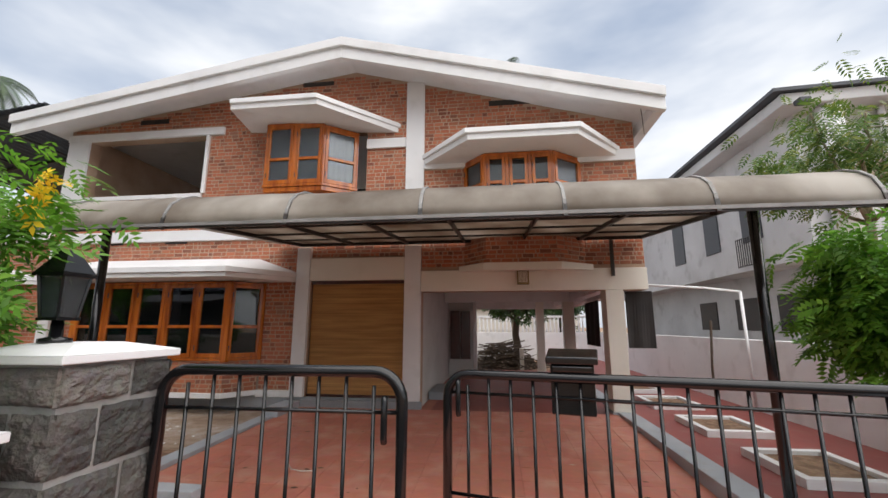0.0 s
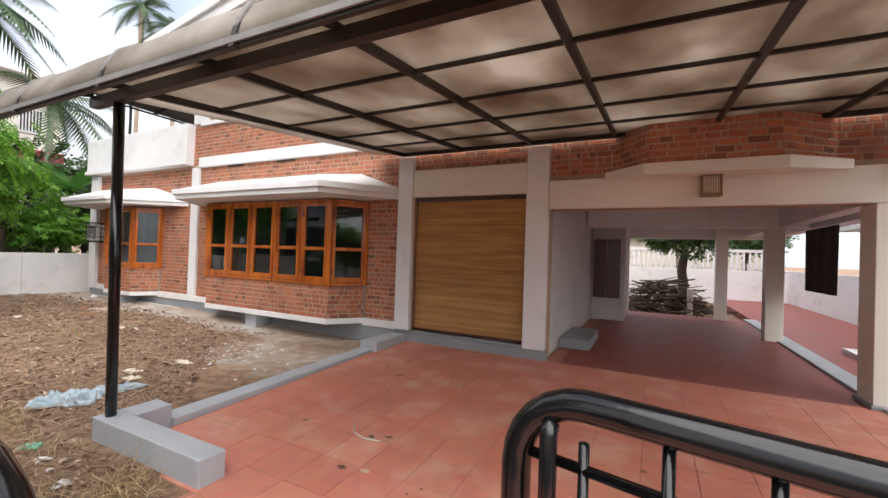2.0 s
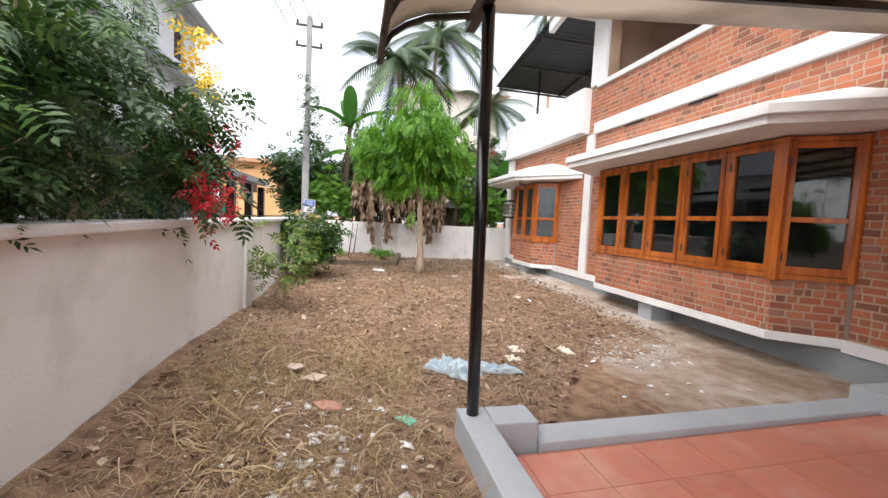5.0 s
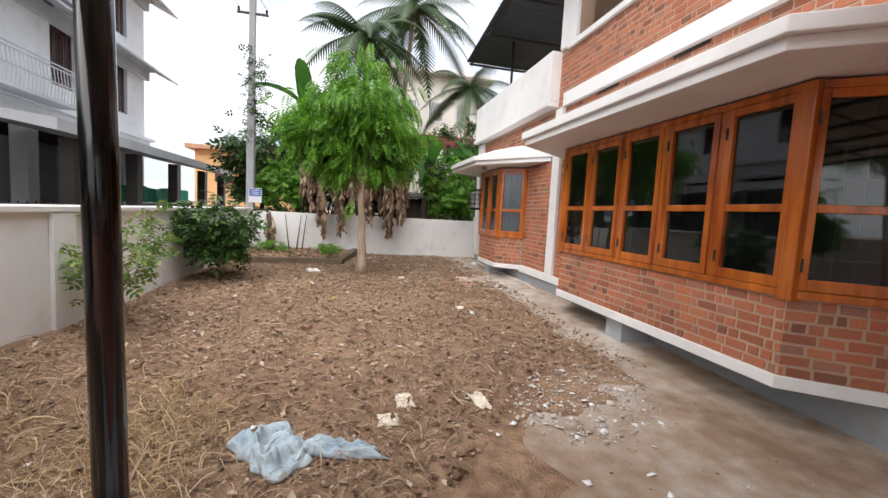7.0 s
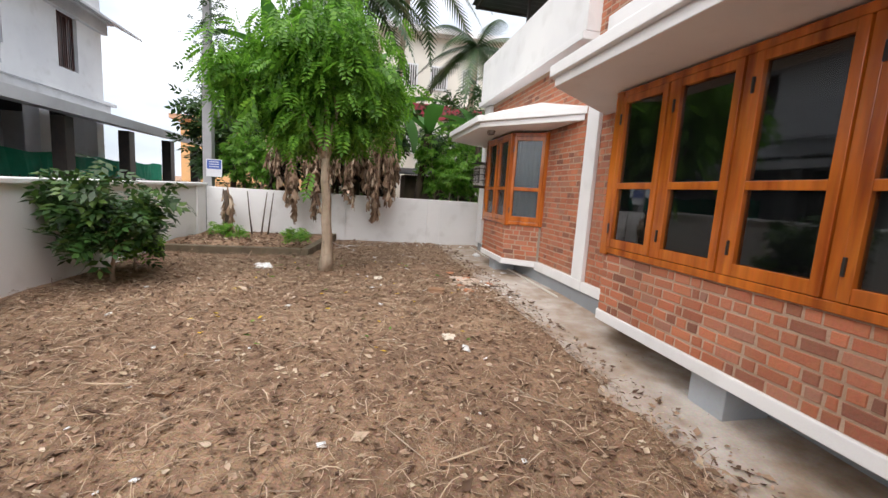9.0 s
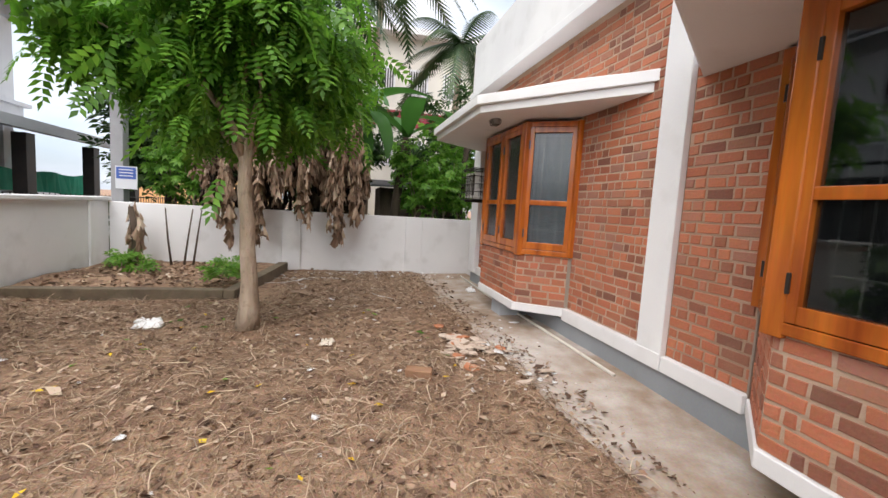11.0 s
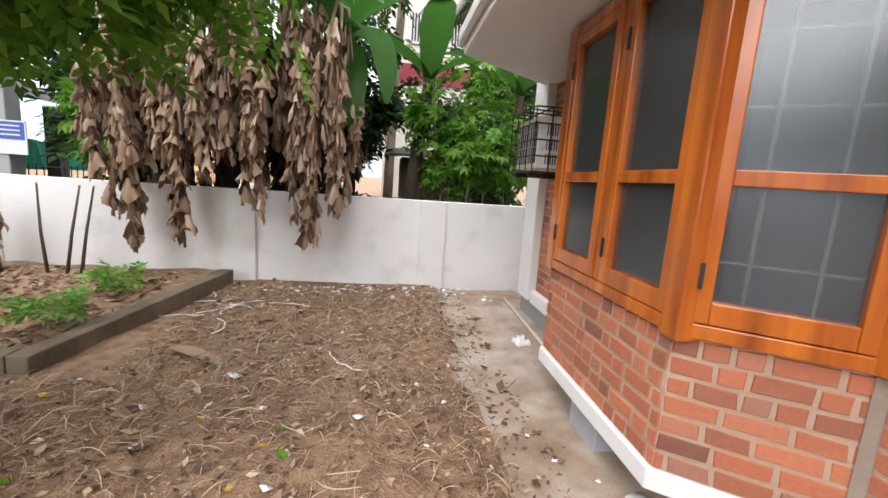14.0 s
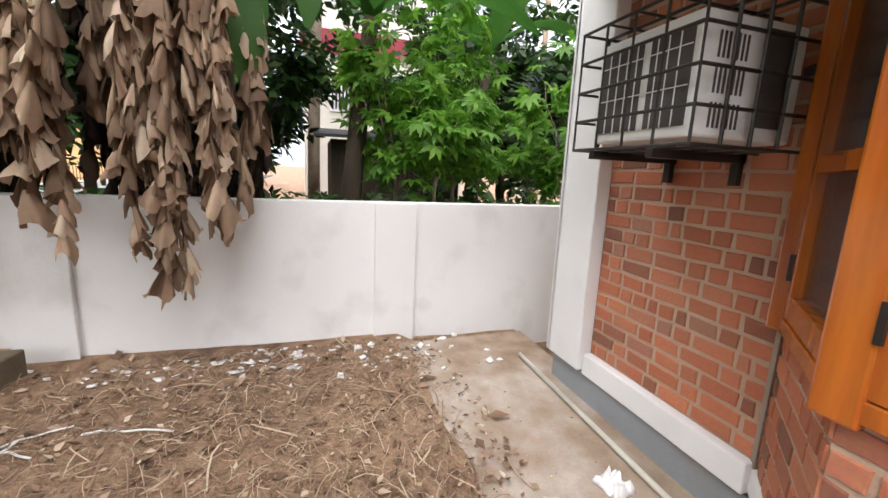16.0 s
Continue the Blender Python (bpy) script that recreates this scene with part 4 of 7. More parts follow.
# stone gate pillar
def stone_pillar(x0, x1, y0, y1, zt, name, label):
    base = group_thing(name, label, "pillar", "structure")
    box("core", x0 + 0.03, x1 - 0.03, y0 + 0.03, y1 - 0.03, -0.3, zt, paint("pillar_mortar", (0.22, 0.215, 0.205), (0.33, 0.32, 0.305), 0.95, 30, 3, 0.6), base, 0)
    rng = random.Random(9)
    zs = -0.25
    row = 0
    while zs < zt - 0.02:
        h = min(0.27 + rng.uniform(-0.03, 0.03), zt - zs)
        for face in range(4):
            ln = (x1 - x0) if face % 2 == 0 else (y1 - y0)
            cut = ln * ((0.36 if (row + face) % 2 else 0.64) + rng.uniform(-0.07, 0.07))
            slant = rng.uniform(-0.05, 0.05)
            for a, b in ((0, cut), (cut, ln)):
                bm = bmesh.new()
                vs, k = [], 10
                for j in range(k + 1):
                    for i in range(k + 1):
                        wob = 0.009 * noise.noise((i * 0.7 + a * 9, j * 0.7 + face * 5, row * 3.1))
                        s, z = a + 0.009 + (b - a - 0.018) * i / k + wob * (0 < i < k), zs + 0.015 + (h - 0.030) * j / k + wob * 0.9 + slant * 0.3 * (j / k - 0.5) * (i / k - 0.5)
                        edge = min(i, k - i, j, k - j)
                        dep = (0.006, 0.024, 0.029, 0.031)[min(3, edge)] + (0.020 * noise.noise((s * 8 + face * 7, z * 8, row)) + 0.016 * noise.noise((s * 24, z * 24, face + row))) * (edge > 0)
                        if face == 0:
                            q = (x0 + s, y0 + 0.03 - dep, z)
                        elif face == 1:
                            q = (x1 - 0.03 + dep, y0 + s, z)
                        elif face == 2:
                            q = (x1 - s, y1 - 0.03 + dep, z)
                        else:
                            q = (x0 + 0.03 - dep, y1 - s, z)
                        vs.append(bm.verts.new(q))
                for j in range(k):
                    for i in range(k):
                        bm.faces.new((vs[j * (k + 1) + i], vs[j * (k + 1) + i + 1], vs[(j + 1) * (k + 1) + i + 1], vs[(j + 1) * (k + 1) + i]))
                finish("stone", bm, STONE, base)
        zs += h
        row += 1
    bm = bmesh.new()
    add_prism(bm, [(x0 - 0.015, y0 - 0.015), (x1 + 0.015, y0 - 0.015), (x1 + 0.015, y1 + 0.015), (x0 - 0.015, y1 + 0.015)], zt + 0.001, zt + 0.04)
    bm2 = [(x0 - 0.015, y0 - 0.015), (x1 + 0.015, y0 - 0.015), (x1 + 0.015, y1 + 0.015), (x0 - 0.015, y1 + 0.015)]
    lo = [bm.verts.new((x, y, zt + 0.04)) for x, y in bm2]
    cx, cy = (x0 + x1) / 2, (y0 + y1) / 2
    hi = [bm.verts.new((cx + (x - cx) * 0.4, cy + (y - cy) * 0.4, zt + 0.085)) for x, y in bm2]
    for i in range(4):
        bm.faces.new((lo[i], lo[(i + 1) % 4], hi[(i + 1) % 4], hi[i]))
    bm.faces.new(hi)
    finish("cap", bm, WHITE, base, 0.006)
    return base


stone_pillar(-2.44, -1.86, 1.62, 2.27, 1.335, "gate_pillar", "rough grey stone gate pillar with a white cap")
stone_pillar(-2.75, -1.93, 1.0, 1.5, 1.05, "low_pillar", "low rough stone wall end with a white cap")


def gate_leaf(name, L, mat_pose, hinge_left, zt=1.27):
    """A tubular steel leaf, built along x from 0 to L."""
    base = group_thing(name, "black gloss steel tube gate leaf standing ajar", "gate", group="gate leaves")
    zb, r = -0.08, 0.031
    bm = bmesh.new()
    c = 0.15
    pts = [(0, 0, zb)]
    pts += [(c - c * math.cos(a), 0, zt - c + c * math.sin(a)) for a in [i * math.pi / 12 for i in range(7)]]
    pts += [(L - c + c * math.sin(a), 0, zt - c + c * math.cos(a)) for a in [i * math.pi / 12 for i in range(7)]]
    pts += [(L, 0, zb), (0, 0, zb)]
    add_tube(bm, pts, r, 14)
    finish("frame", bm, BLACK, base, 0, True)
    bm = bmesh.new()
    add_tube(bm, [(0.02, 0, 1.07), (L - 0.02, 0, 1.07)], 0.011, 8)
    add_tube(bm, [(0.02, 0, 0.45), (L - 0.02, 0, 0.45)], 0.011, 8)
    finish("rail", bm, BLACK, base, 0, True)
    n = round(L / 0.145)
    for i in range(1, n):
        x = L * i / n
        ob = tube("bar", [(x, 0, zb), (x, 0, zt - (0.02 if 0.15 < x < L - 0.15 else 0.07))], 0.0105, BLACK, base, 8)
    f = 0.085 if not hinge_left else L - 0.085
    bm = bmesh.new()
    add_tube(bm, [(f, -0.02, 1.15), (f, -0.03, 1.13), (f, -0.03, 0.95), (f, -0.02, 0.93)], 0.017, 10)
    finish("latch", bm, BLACK, base, 0, True)
    base.matrix_world = mat_pose
    return base


gate_leaf("gate_leaf", 1.345, pose(-1.83, 2.165, 0, 0, 0, 0.1), True)
ang = math.degrees(math.atan2(-0.70, 2.95))
gate_leaf("gate_leaf", 3.0, pose(-0.335, 2.89, 0, 0, 0, ang), False, 1.19)
bm = bmesh.new()
mb = group_thing("mailbox", "black metal mailbox hung behind the gate", "mailbox")
add_prism(bm, [(0.02, 0.05), (0.28, 0.05), (0.28, 0.19), (0.02, 0.19)], 0.97, 1.27)
finish("body", bm, BLACK, mb, 0.008)
bm = bmesh.new()
add_prism(bm, [(-0.005, 0.015), (0.305, 0.015), (0.305, 0.215), (-0.005, 0.215)], [1.272, 1.272, 1.30, 1.30], [1.315, 1.315, 1.36, 1.36])
add_box(bm, 0.03, 0.27, 0.022, 0.046, 1.225, 1.262)
finish("lid", bm, BLACK, mb, 0.008)
mb.matrix_world = pose(0.30, 2.70, 0, 0, 0, ang)


# car canopy
def canopy():
    base = group_thing("car_canopy", "steel-framed car canopy roofed with dirty translucent sheet", "canopy")
    prof = [(3.22, 2.34), (3.24, 2.44), (3.30, 2.55), (3.40, 2.63), (3.55, 2.70), (3.85, 2.76)]
    prof += [(3.85 + 4.35 * i / 8, 2.76 + 0.44 * i / 8) for i in range(1, 9)]
    xs = [-4.55, -4.07, -2.93, -1.77, -0.60, 0.56, 1.68, 2.82]
    verts, faces = [], []
    nx = 48
    for i in range(nx + 1):
        x = xs[0] + (xs[-1] - xs[0]) * i / nx
        for y, z in prof:
            sag = 0.012 * noise.noise((x * 2.2, y * 1.3, 3))
            verts.append((x, y, z + 0.045 + sag))
    m = len(prof)
    for i in range(nx):
        for j in range(m - 1):
            faces.append((i * m + j, i * m + m + j, i * m + m + j + 1, i * m + j + 1))
    sh = raw("sheet", verts, faces, ROOFSHEET, base, True)
    so = sh.modifiers.new("thick", "SOLIDIFY")
    so.thickness = 0.006
    bm = bmesh.new()
    for x in xs[1:] + [-4.55]:
        for (ya, za), (yb, zb) in zip(prof[:6], prof[1:6]):
            add_beam(bm, (x, ya, za + 0.01), (x, yb, zb + 0.01), 0.035, 0.035, (0, 0.3, 1))
    for x in xs[1:]:
        add_beam(bm, (x, 3.85, 2.765), (x, 8.19, 3.205), 0.045, 0.06)
    finish("rib", bm, STEEL, base)
    bm = bmesh.new()
    for k in range(1, 5):
        y = 3.85 + 4.35 * k / 5
        z = 2.775 + 0.44 * k / 5
        add_beam(bm, (-4.07, y, z), (2.82, y, z), 0.03, 0.03)
    add_beam(bm, (-4.09, 8.17, 3.20), (2.84, 8.17, 3.20), 0.05, 0.06)
    add_beam(bm, (-4.55, 3.235, 2.37), (2.82, 3.235, 2.37), 0.025, 0.03)
    finish("purlin", bm, STEEL, base)
    bm = bmesh.new()
    add_beam(bm, (-4.55, 3.86, 2.70), (2.84, 3.86, 2.70), 0.07, 0.09)
    finish("front_beam", bm, STEEL, base)
    bm = bmesh.new()
    for x in xs:
        for (ya, za), (yb, zb) in zip(prof[:6], prof[1:6]):
            add_beam(bm, (x, ya, za + 0.055), (x, yb, zb + 0.055), 0.028, 0.014, (0, 0.3, 1))
    add_beam(bm, (-4.55, 3.212, 2.385), (2.82, 3.212, 2.385), 0.012, 0.03)
    finish("trim_strip", bm, paint("dull_aluminium", (0.20, 0.19, 0.18), (0.30, 0.29, 0.28), 0.6, 50, 4, 0.1, 0.4), base)
    for x, zf in ((-4.17, 0.0), (2.30, -0.02)):
        tube("post", [(x, 3.92, zf), (x, 3.88, 2.66)], 0.042, BLACK, base, 14)
    bm = bmesh.new()
    add_beam(bm, (2.25, 8.185, 2.46), (2.25, 8.185, 3.17), 0.06, 0.05, (0, 1, 0))
    finish("wall_strut", bm, STEEL, base)


canopy()


# rolled cane blind
def blind():
    base = group_thing("cane_blind", "golden brown woven cane roller blind lowered in the opening", "blind")
    verts, faces = [], []
    z, i = 0.15, 0
    while z < 2.36:
        h = 0.0115
        k = len(verts)
        d = 8.345 + 0.003 * (i % 2) + 0.006 * math.sin(z * 3)
        for x in (-3.84, -1.86):
            verts += [(x, d, z), (x, d - 0.006, z + h * 0.5), (x, d, z + h)]
        faces += [(k, k + 3, k + 4, k + 1), (k + 1, k + 4, k + 5, k + 2)]
        z += h + 0.001
        i += 1
    tagged(raw("slats", verts, faces, CANE, base), kind="stuff")
    box("backing_cloth", -3.84, -1.86, 8.352, 8.356, 0.13, 2.4, CANE, base, 0)
    box("head_rail", -3.86, -1.83, 8.31, 8.37, 2.38, 2.446, DARKWOOD, base, 0.004)
    tube("bottom_roll", [(-3.85, 8.345, 0.14), (-1.85, 8.345, 0.14)], 0.024, DARKWOOD, base)


blind()
paving()


# ---- plants ----
def leaflet_template(n_pairs, length, leaf_l, leaf_w, droop, tip=True):
    """A compound leaf along +x: pairs of pointed, folded leaflets on a drooping stalk."""
    verts, faces = [], []

    def leaflet(px, pz, ang, ll, lw):
        k = len(verts)
        ca, sa = math.cos(ang), math.sin(ang)
        for s, w, z in ((0, 0, 0), (0.42, -0.5, 0.02), (0.42, 0.5, 0.02), (0.5, 0, -0.03), (1, 0, -0.14)):
            x, y = s * ll, w * lw
            verts.append((px + ca * x - sa * y, sa * x + ca * y, pz + z * ll))
        faces.extend([(k, k + 1, k + 3), (k, k + 3, k + 2), (k + 3, k + 1, k + 4), (k + 3, k + 4, k + 2)])

    for i in range(n_pairs):
        s = (i + 0.6) / n_pairs
        x, z = length * s, -droop * s * s * length
        f = 0.75 + 0.5 * math.sin(s * 3.0)
        leaflet(x, z, 1.0, leaf_l * f, leaf_w * f)
        leaflet(x, z, -1.0, leaf_l * f, leaf_w * f)
    if tip:
        leaflet(length, -droop * length, 0, leaf_l, leaf_w)
    return np.array(verts), np.array(faces)


def rot_z(a):
    c, s = np.cos(a), np.sin(a)
    o, i = np.zeros_like(a), np.ones_like(a)
    return np.stack([np.stack([c, -s, o], -1), np.stack([s, c, o], -1), np.stack([o, o, i], -1)], -2)


def rot_y(a):
    c, s = np.cos(a), np.sin(a)
    o, i = np.zeros_like(a), np.ones_like(a)
    return np.stack([np.stack([c, o, s], -1), np.stack([o, i, o], -1), np.stack([-s, o, c], -1)], -2)


def rot_x(a):
    c, s = np.cos(a), np.sin(a)
    o, i = np.zeros_like(a), np.ones_like(a)
    return np.stack([np.stack([i, o, o], -1), np.stack([o, c, -s], -1), np.stack([o, s, c], -1)], -2)


def scatter(name, temp, pos, yaw, pitch, roll, size, mat, parent=None):
    """Many copies of a template joined into one mesh."""
    tv, tf = temp
    pos, yaw, pitch, roll, size = (np.asarray(v, float) for v in (pos, yaw, pitch, roll, size))
    R = rot_z(yaw) @ rot_y(pitch) @ rot_x(roll)
    v = np.einsum("nij,kj->nki", R, tv) * size[:, None, None] + pos[:, None, :]
    f = tf[None] + (np.arange(len(pos)) * len(tv))[:, None, None]
    me = bpy.data.meshes.new(name)
    v, f = v.reshape(-1, 3), f.reshape(-1, tf.shape[1])
    me.vertices.add(len(v))
    me.vertices.foreach_set("co", v.ravel())
    me.loops.add(f.size)
    me.loops.foreach_set("vertex_index", f.ravel().astype(np.int32))
    me.polygons.add(len(f))
    me.polygons.foreach_set("loop_start", np.arange(len(f), dtype=np.int32) * tf.shape[1])
    me.polygons.foreach_set("loop_total", np.full(len(f), tf.shape[1], dtype=np.int32))
    me.update(calc_edges=True)
    me.validate()
    me.materials.append(mat)
    ob = new(name, me)
    if parent:
        ob.parent = parent
    return tagged(ob, kind="stuff")


def palmate_template(n, ll, lw):
    """A hand-shaped leaf: pointed lobes spread from one stalk."""
    verts, faces = [], []
    for i in range(n):
        a, k = -2.1 + 4.2 * i / (n - 1), len(verts)
        f = 1.0 - 0.12 * abs(a)
        for s, w, z in ((0, 0, 0), (0.5, -0.5, 0.03), (0.5, 0.5, 0.03), (0.55, 0, -0.03), (1, 0, -0.22)):
            x, y = s * ll * f, w * lw
            verts.append((0.08 + math.cos(a) * x - math.sin(a) * y, math.sin(a) * x + math.cos(a) * y, z * ll))
        faces.extend([(k, k + 1, k + 3), (k, k + 3, k + 2), (k + 3, k + 1, k + 4), (k + 3, k + 4, k + 2)])
    return np.array(verts), np.array(faces)


FEATHER = leaflet_template(6, 0.26, 0.085, 0.038, 0.35)
FINE = leaflet_template(5, 0.16, 0.055, 0.02, 0.25)
BROAD = leaflet_template(2, 0.14, 0.11, 0.055, 0.2)
PALMATE = palmate_template(7, 0.15, 0.05)
TINY = leaflet_template(2, 0.09, 0.06, 0.03, 0.15)


def limb(bm, a, b, r0, r1, rng, wob=0.06, n=5):
    a, b = Vector(a), Vector(b)
    pts = [a.lerp(b, i / n) + Vector((rng.uniform(-wob, wob), rng.uniform(-wob, wob), rng.uniform(-wob, wob) * 0.5)) * (0 < i < n) for i in range(n + 1)]
    add_tube(bm, pts, [r0 + (r1 - r0) * i / n for i in range(n + 1)], 8)
    return pts


def tree(name, label, base, trunk_top, r, crown_r, crown_h, count, temp, leaf_mat, bark, seed, droop=0.5, limbs=9, size=(0.8, 1.3), clumps=40, base_z=None, shift=(0, 0, 0)):
    """A tapered trunk with limbs, and clumps of leaves at the limbs' ends."""
    rng = random.Random(seed)
    npr = np.random.RandomState(seed)
    thing = group_thing(name, label, "tree" if "tree" in name else "shrub")
    z0 = ground_z(*base) - 0.06 if base_z is None else base_z
    bm = bmesh.new()
    A, T = Vector((base[0], base[1], z0)), Vector(trunk_top)
    n = 7
    pts = [A.lerp(T, i / n) + Vector((rng.uniform(-1, 1), rng.uniform(-1, 1), 0)) * r * 0.35 * (0 < i < n) for i in range(n + 1)]
    add_tube(bm, pts, [r * (1.45 if i == 0 else 1.12 if i == 1 else 1 - 0.35 * i / n) for i in range(n + 1)], 14)
    centre = Vector((T.x, T.y, T.z + crown_h * 0.30))
    ends = []
    for k in range(limbs):
        a = 2 * math.pi * (k + rng.random() * 0.7) / limbs
        e = Vector((math.cos(a) * crown_r * rng.uniform(0.45, 0.85), math.sin(a) * crown_r * rng.uniform(0.45, 0.85), crown_h * rng.uniform(0.05, 0.62)))
        p = limb(bm, pts[-1 - (k % 2)], T + e + Vector(shift), r * 0.45, r * 0.12, rng, 0.08)
        ends += p[2:]
        for _ in range(2):
            f = Vector((rng.uniform(-1, 1), rng.uniform(-1, 1), rng.uniform(-0.2, 0.8))) * crown_r * 0.35
            q = limb(bm, p[-2], p[-2] + f, r * 0.16, r * 0.05, rng, 0.05, 3)
            ends += q[1:]
    finish("trunk", bm, bark, thing, 0, True)
    cl = []
    while len(cl) < clumps:
        v = npr.uniform(-1, 1, 3)
        d = np.linalg.norm(v)
        if 0.35 < d < 1.0:
            c = np.array([T.x + v[0] * crown_r * 0.88, T.y + v[1] * crown_r * 0.88, T.z + crown_h * 0.36 + v[2] * crown_h * 0.52])
            cl.append((c, crown_r * npr.uniform(0.16, 0.34)))
    cl = [(c + np.array(shift), q) for c, q in cl]
    cl += [(np.array(e), crown_r * 0.2) for e in ends]
    idx = npr.randint(0, len(cl), count)
    cen = np.array([cl[i][0] for i in idx])
    rad = np.array([cl[i][1] for i in idx])
    off = npr.normal(0, 0.55, (count, 3)) * rad[:, None]
    pos = cen + off
    out = pos - np.array([T.x, T.y, T.z])
    yaw = np.arctan2(out[:, 1], out[:, 0]) + npr.normal(0, 0.8, count)
    scatter("leaves", temp, pos, yaw, npr.normal(droop, 0.4, count), npr.normal(0, 0.5, count), npr.uniform(*size, count), leaf_mat, thing)
    return thing


def banana_leaf(L, w, arch, n=14, ragged=0.0, rng=random):
    """A long blade along +x with a folded midrib, arching down."""
    verts, faces = [], []
    for i in range(n + 1):
        s = i / n
        a = arch * s
        x, z = L * (math.sin(a) / arch if arch else s), L * (-(1 - math.cos(a)) / arch if arch else 0)
        h = w * (math.sin(math.pi * min(1, s * 0.93 + 0.06)) ** 0.6) * (1 - ragged * rng.random())
        verts += [(x, -h, z + 0.25 * h), (x, -h * 0.5, z + 0.18 * h), (x, 0, z), (x, h * 0.5, z + 0.18 * h), (x, h, z + 0.25 * h)]
    for i in range(n):
        for j in range(4):
            faces.append((i * 5 + j, i * 5 + 5 + j, i * 5 + 6 + j, i * 5 + 1 + j))
    return verts, faces


def place(verts, yaw, pitch, at, size=1.0):
    m = Matrix.Translation(at) @ Euler((0, pitch, yaw)).to_matrix().to_4x4() @ Matrix.Scale(size, 4)
    return [tuple(m @ Vector(v)) for v in verts]


def dead_leaf(top, length, rng):
    """A withered leaf hanging down: a chain of pleated, curled rags on a limp midrib."""
    verts, faces = [], []
    x, y, z = top
    ph, w0 = rng.uniform(0, 6.3), rng.uniform(0.045, 0.085)
    s = 0.0
    while s < length:
        h = rng.uniform(0.12, 0.25)
        cx, cy = x + 0.04 * math.sin(ph + s * 3.1), y + 0.05 * math.sin(ph * 1.7 + s * 2.6)
        a0, arc = rng.uniform(0, 6.3), rng.uniform(2.6, 5.6)
        tilt, lean = rng.uniform(-0.5, 0.5), rng.uniform(-0.5, 0.5)
        wide, flat, pleat = w0 * rng.uniform(0.75, 1.45), rng.uniform(0.45, 1.0), rng.randint(3, 5)
        curl = rng.uniform(-0.4, 0.5)
        k, na, nh = len(verts), 13, 5
        for j in range(nh + 1):
            v = j / nh
            for i in range(na):
                a = a0 + arc * i / (na - 1)
                r = wide * (0.16 + 0.95 * v ** 0.8 - max(0.0, v - 0.7) * (0.6 + curl)) * (1 + 0.30 * v * math.sin(pleat * a + ph) + 0.12 * rng.uniform(-1, 1) * v)
                d = h * v * (1 + (0.22 * math.sin(2 * a + ph) + rng.uniform(-0.10, 0.10)) * (j == nh))
                verts.append((cx + r * math.cos(a) + tilt * h * v * 0.5, cy + r * flat * math.sin(a) + lean * h * v * 0.5, z - s - d))
        for j in range(nh):
            for i in range(na - 1):
                faces.append((k + j * na + i, k + j * na + i + 1, k + (j + 1) * na + i + 1, k + (j + 1) * na + i))
        s += h * rng.uniform(0.42, 0.75)
    return verts, faces


def banana_plant(x, y, height, lean, hangs, greens, seed):
    rng = random.Random(seed)
    thing = group_thing("banana_plant", "tall banana plant with withered brown leaves hanging over the wall", "banana plant", group="banana plants by the wall")
    bm = bmesh.new()
    pts = [(x + lean[0] * (i / 6) ** 1.3, y + lean[1] * (i / 6) ** 1.3, -0.3 + (height + 0.3) * i / 6) for i in range(7)]
    add_tube(bm, pts, [0.15 - 0.011 * i for i in range(7)], 12)
    finish("stem", bm, DARKBARK, thing, 0, True)
    top = pts[-1]
    verts, faces = [], []
    for (hx, hy, hz, ln) in hangs:
        st = 2 if ln > 0.8 else 1
        for q in range(st + 1):
            v, f = dead_leaf((hx + rng.uniform(-0.07, 0.07), hy + rng.uniform(-0.08, 0.08), hz + rng.uniform(-0.05, 0.1)), ln * rng.uniform(0.75, 1.0), rng)
            k = len(verts)
            verts += v
            faces += [tuple(k + i for i in ff) for ff in f]
    if verts:
        tagged(raw("dead_leaves", verts, faces, DEADLEAF, thing, True), kind="stuff")
        # added dark rags round the stem, standing in for shaded gaps
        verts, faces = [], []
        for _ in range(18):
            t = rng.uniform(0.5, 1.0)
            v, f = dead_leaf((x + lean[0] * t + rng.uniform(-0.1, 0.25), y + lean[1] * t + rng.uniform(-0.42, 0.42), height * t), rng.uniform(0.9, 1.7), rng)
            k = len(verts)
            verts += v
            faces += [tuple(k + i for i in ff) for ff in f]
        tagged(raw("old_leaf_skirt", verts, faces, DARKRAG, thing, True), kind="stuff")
        bm = bmesh.new()
        for (hx, hy, hz, ln) in hangs[::2]:
            add_tube(bm, [top, ((top[0] + hx) / 2, (top[1] + hy) / 2, max(top[2], hz) + 0.25), (hx, hy, hz), (hx, hy, hz - ln * 0.5)], [0.03, 0.022, 0.016, 0.006], 6)
        finish("stalks", bm, DEADLEAF, thing)
    for (yaw, pitch, L, arch) in greens:
        v, f = banana_leaf(L, L * 0.13, arch, 14, 0.12, rng)
        raw("leaf", place(v, math.radians(yaw), math.radians(pitch), top), f, BANANA, thing, True)
    return thing


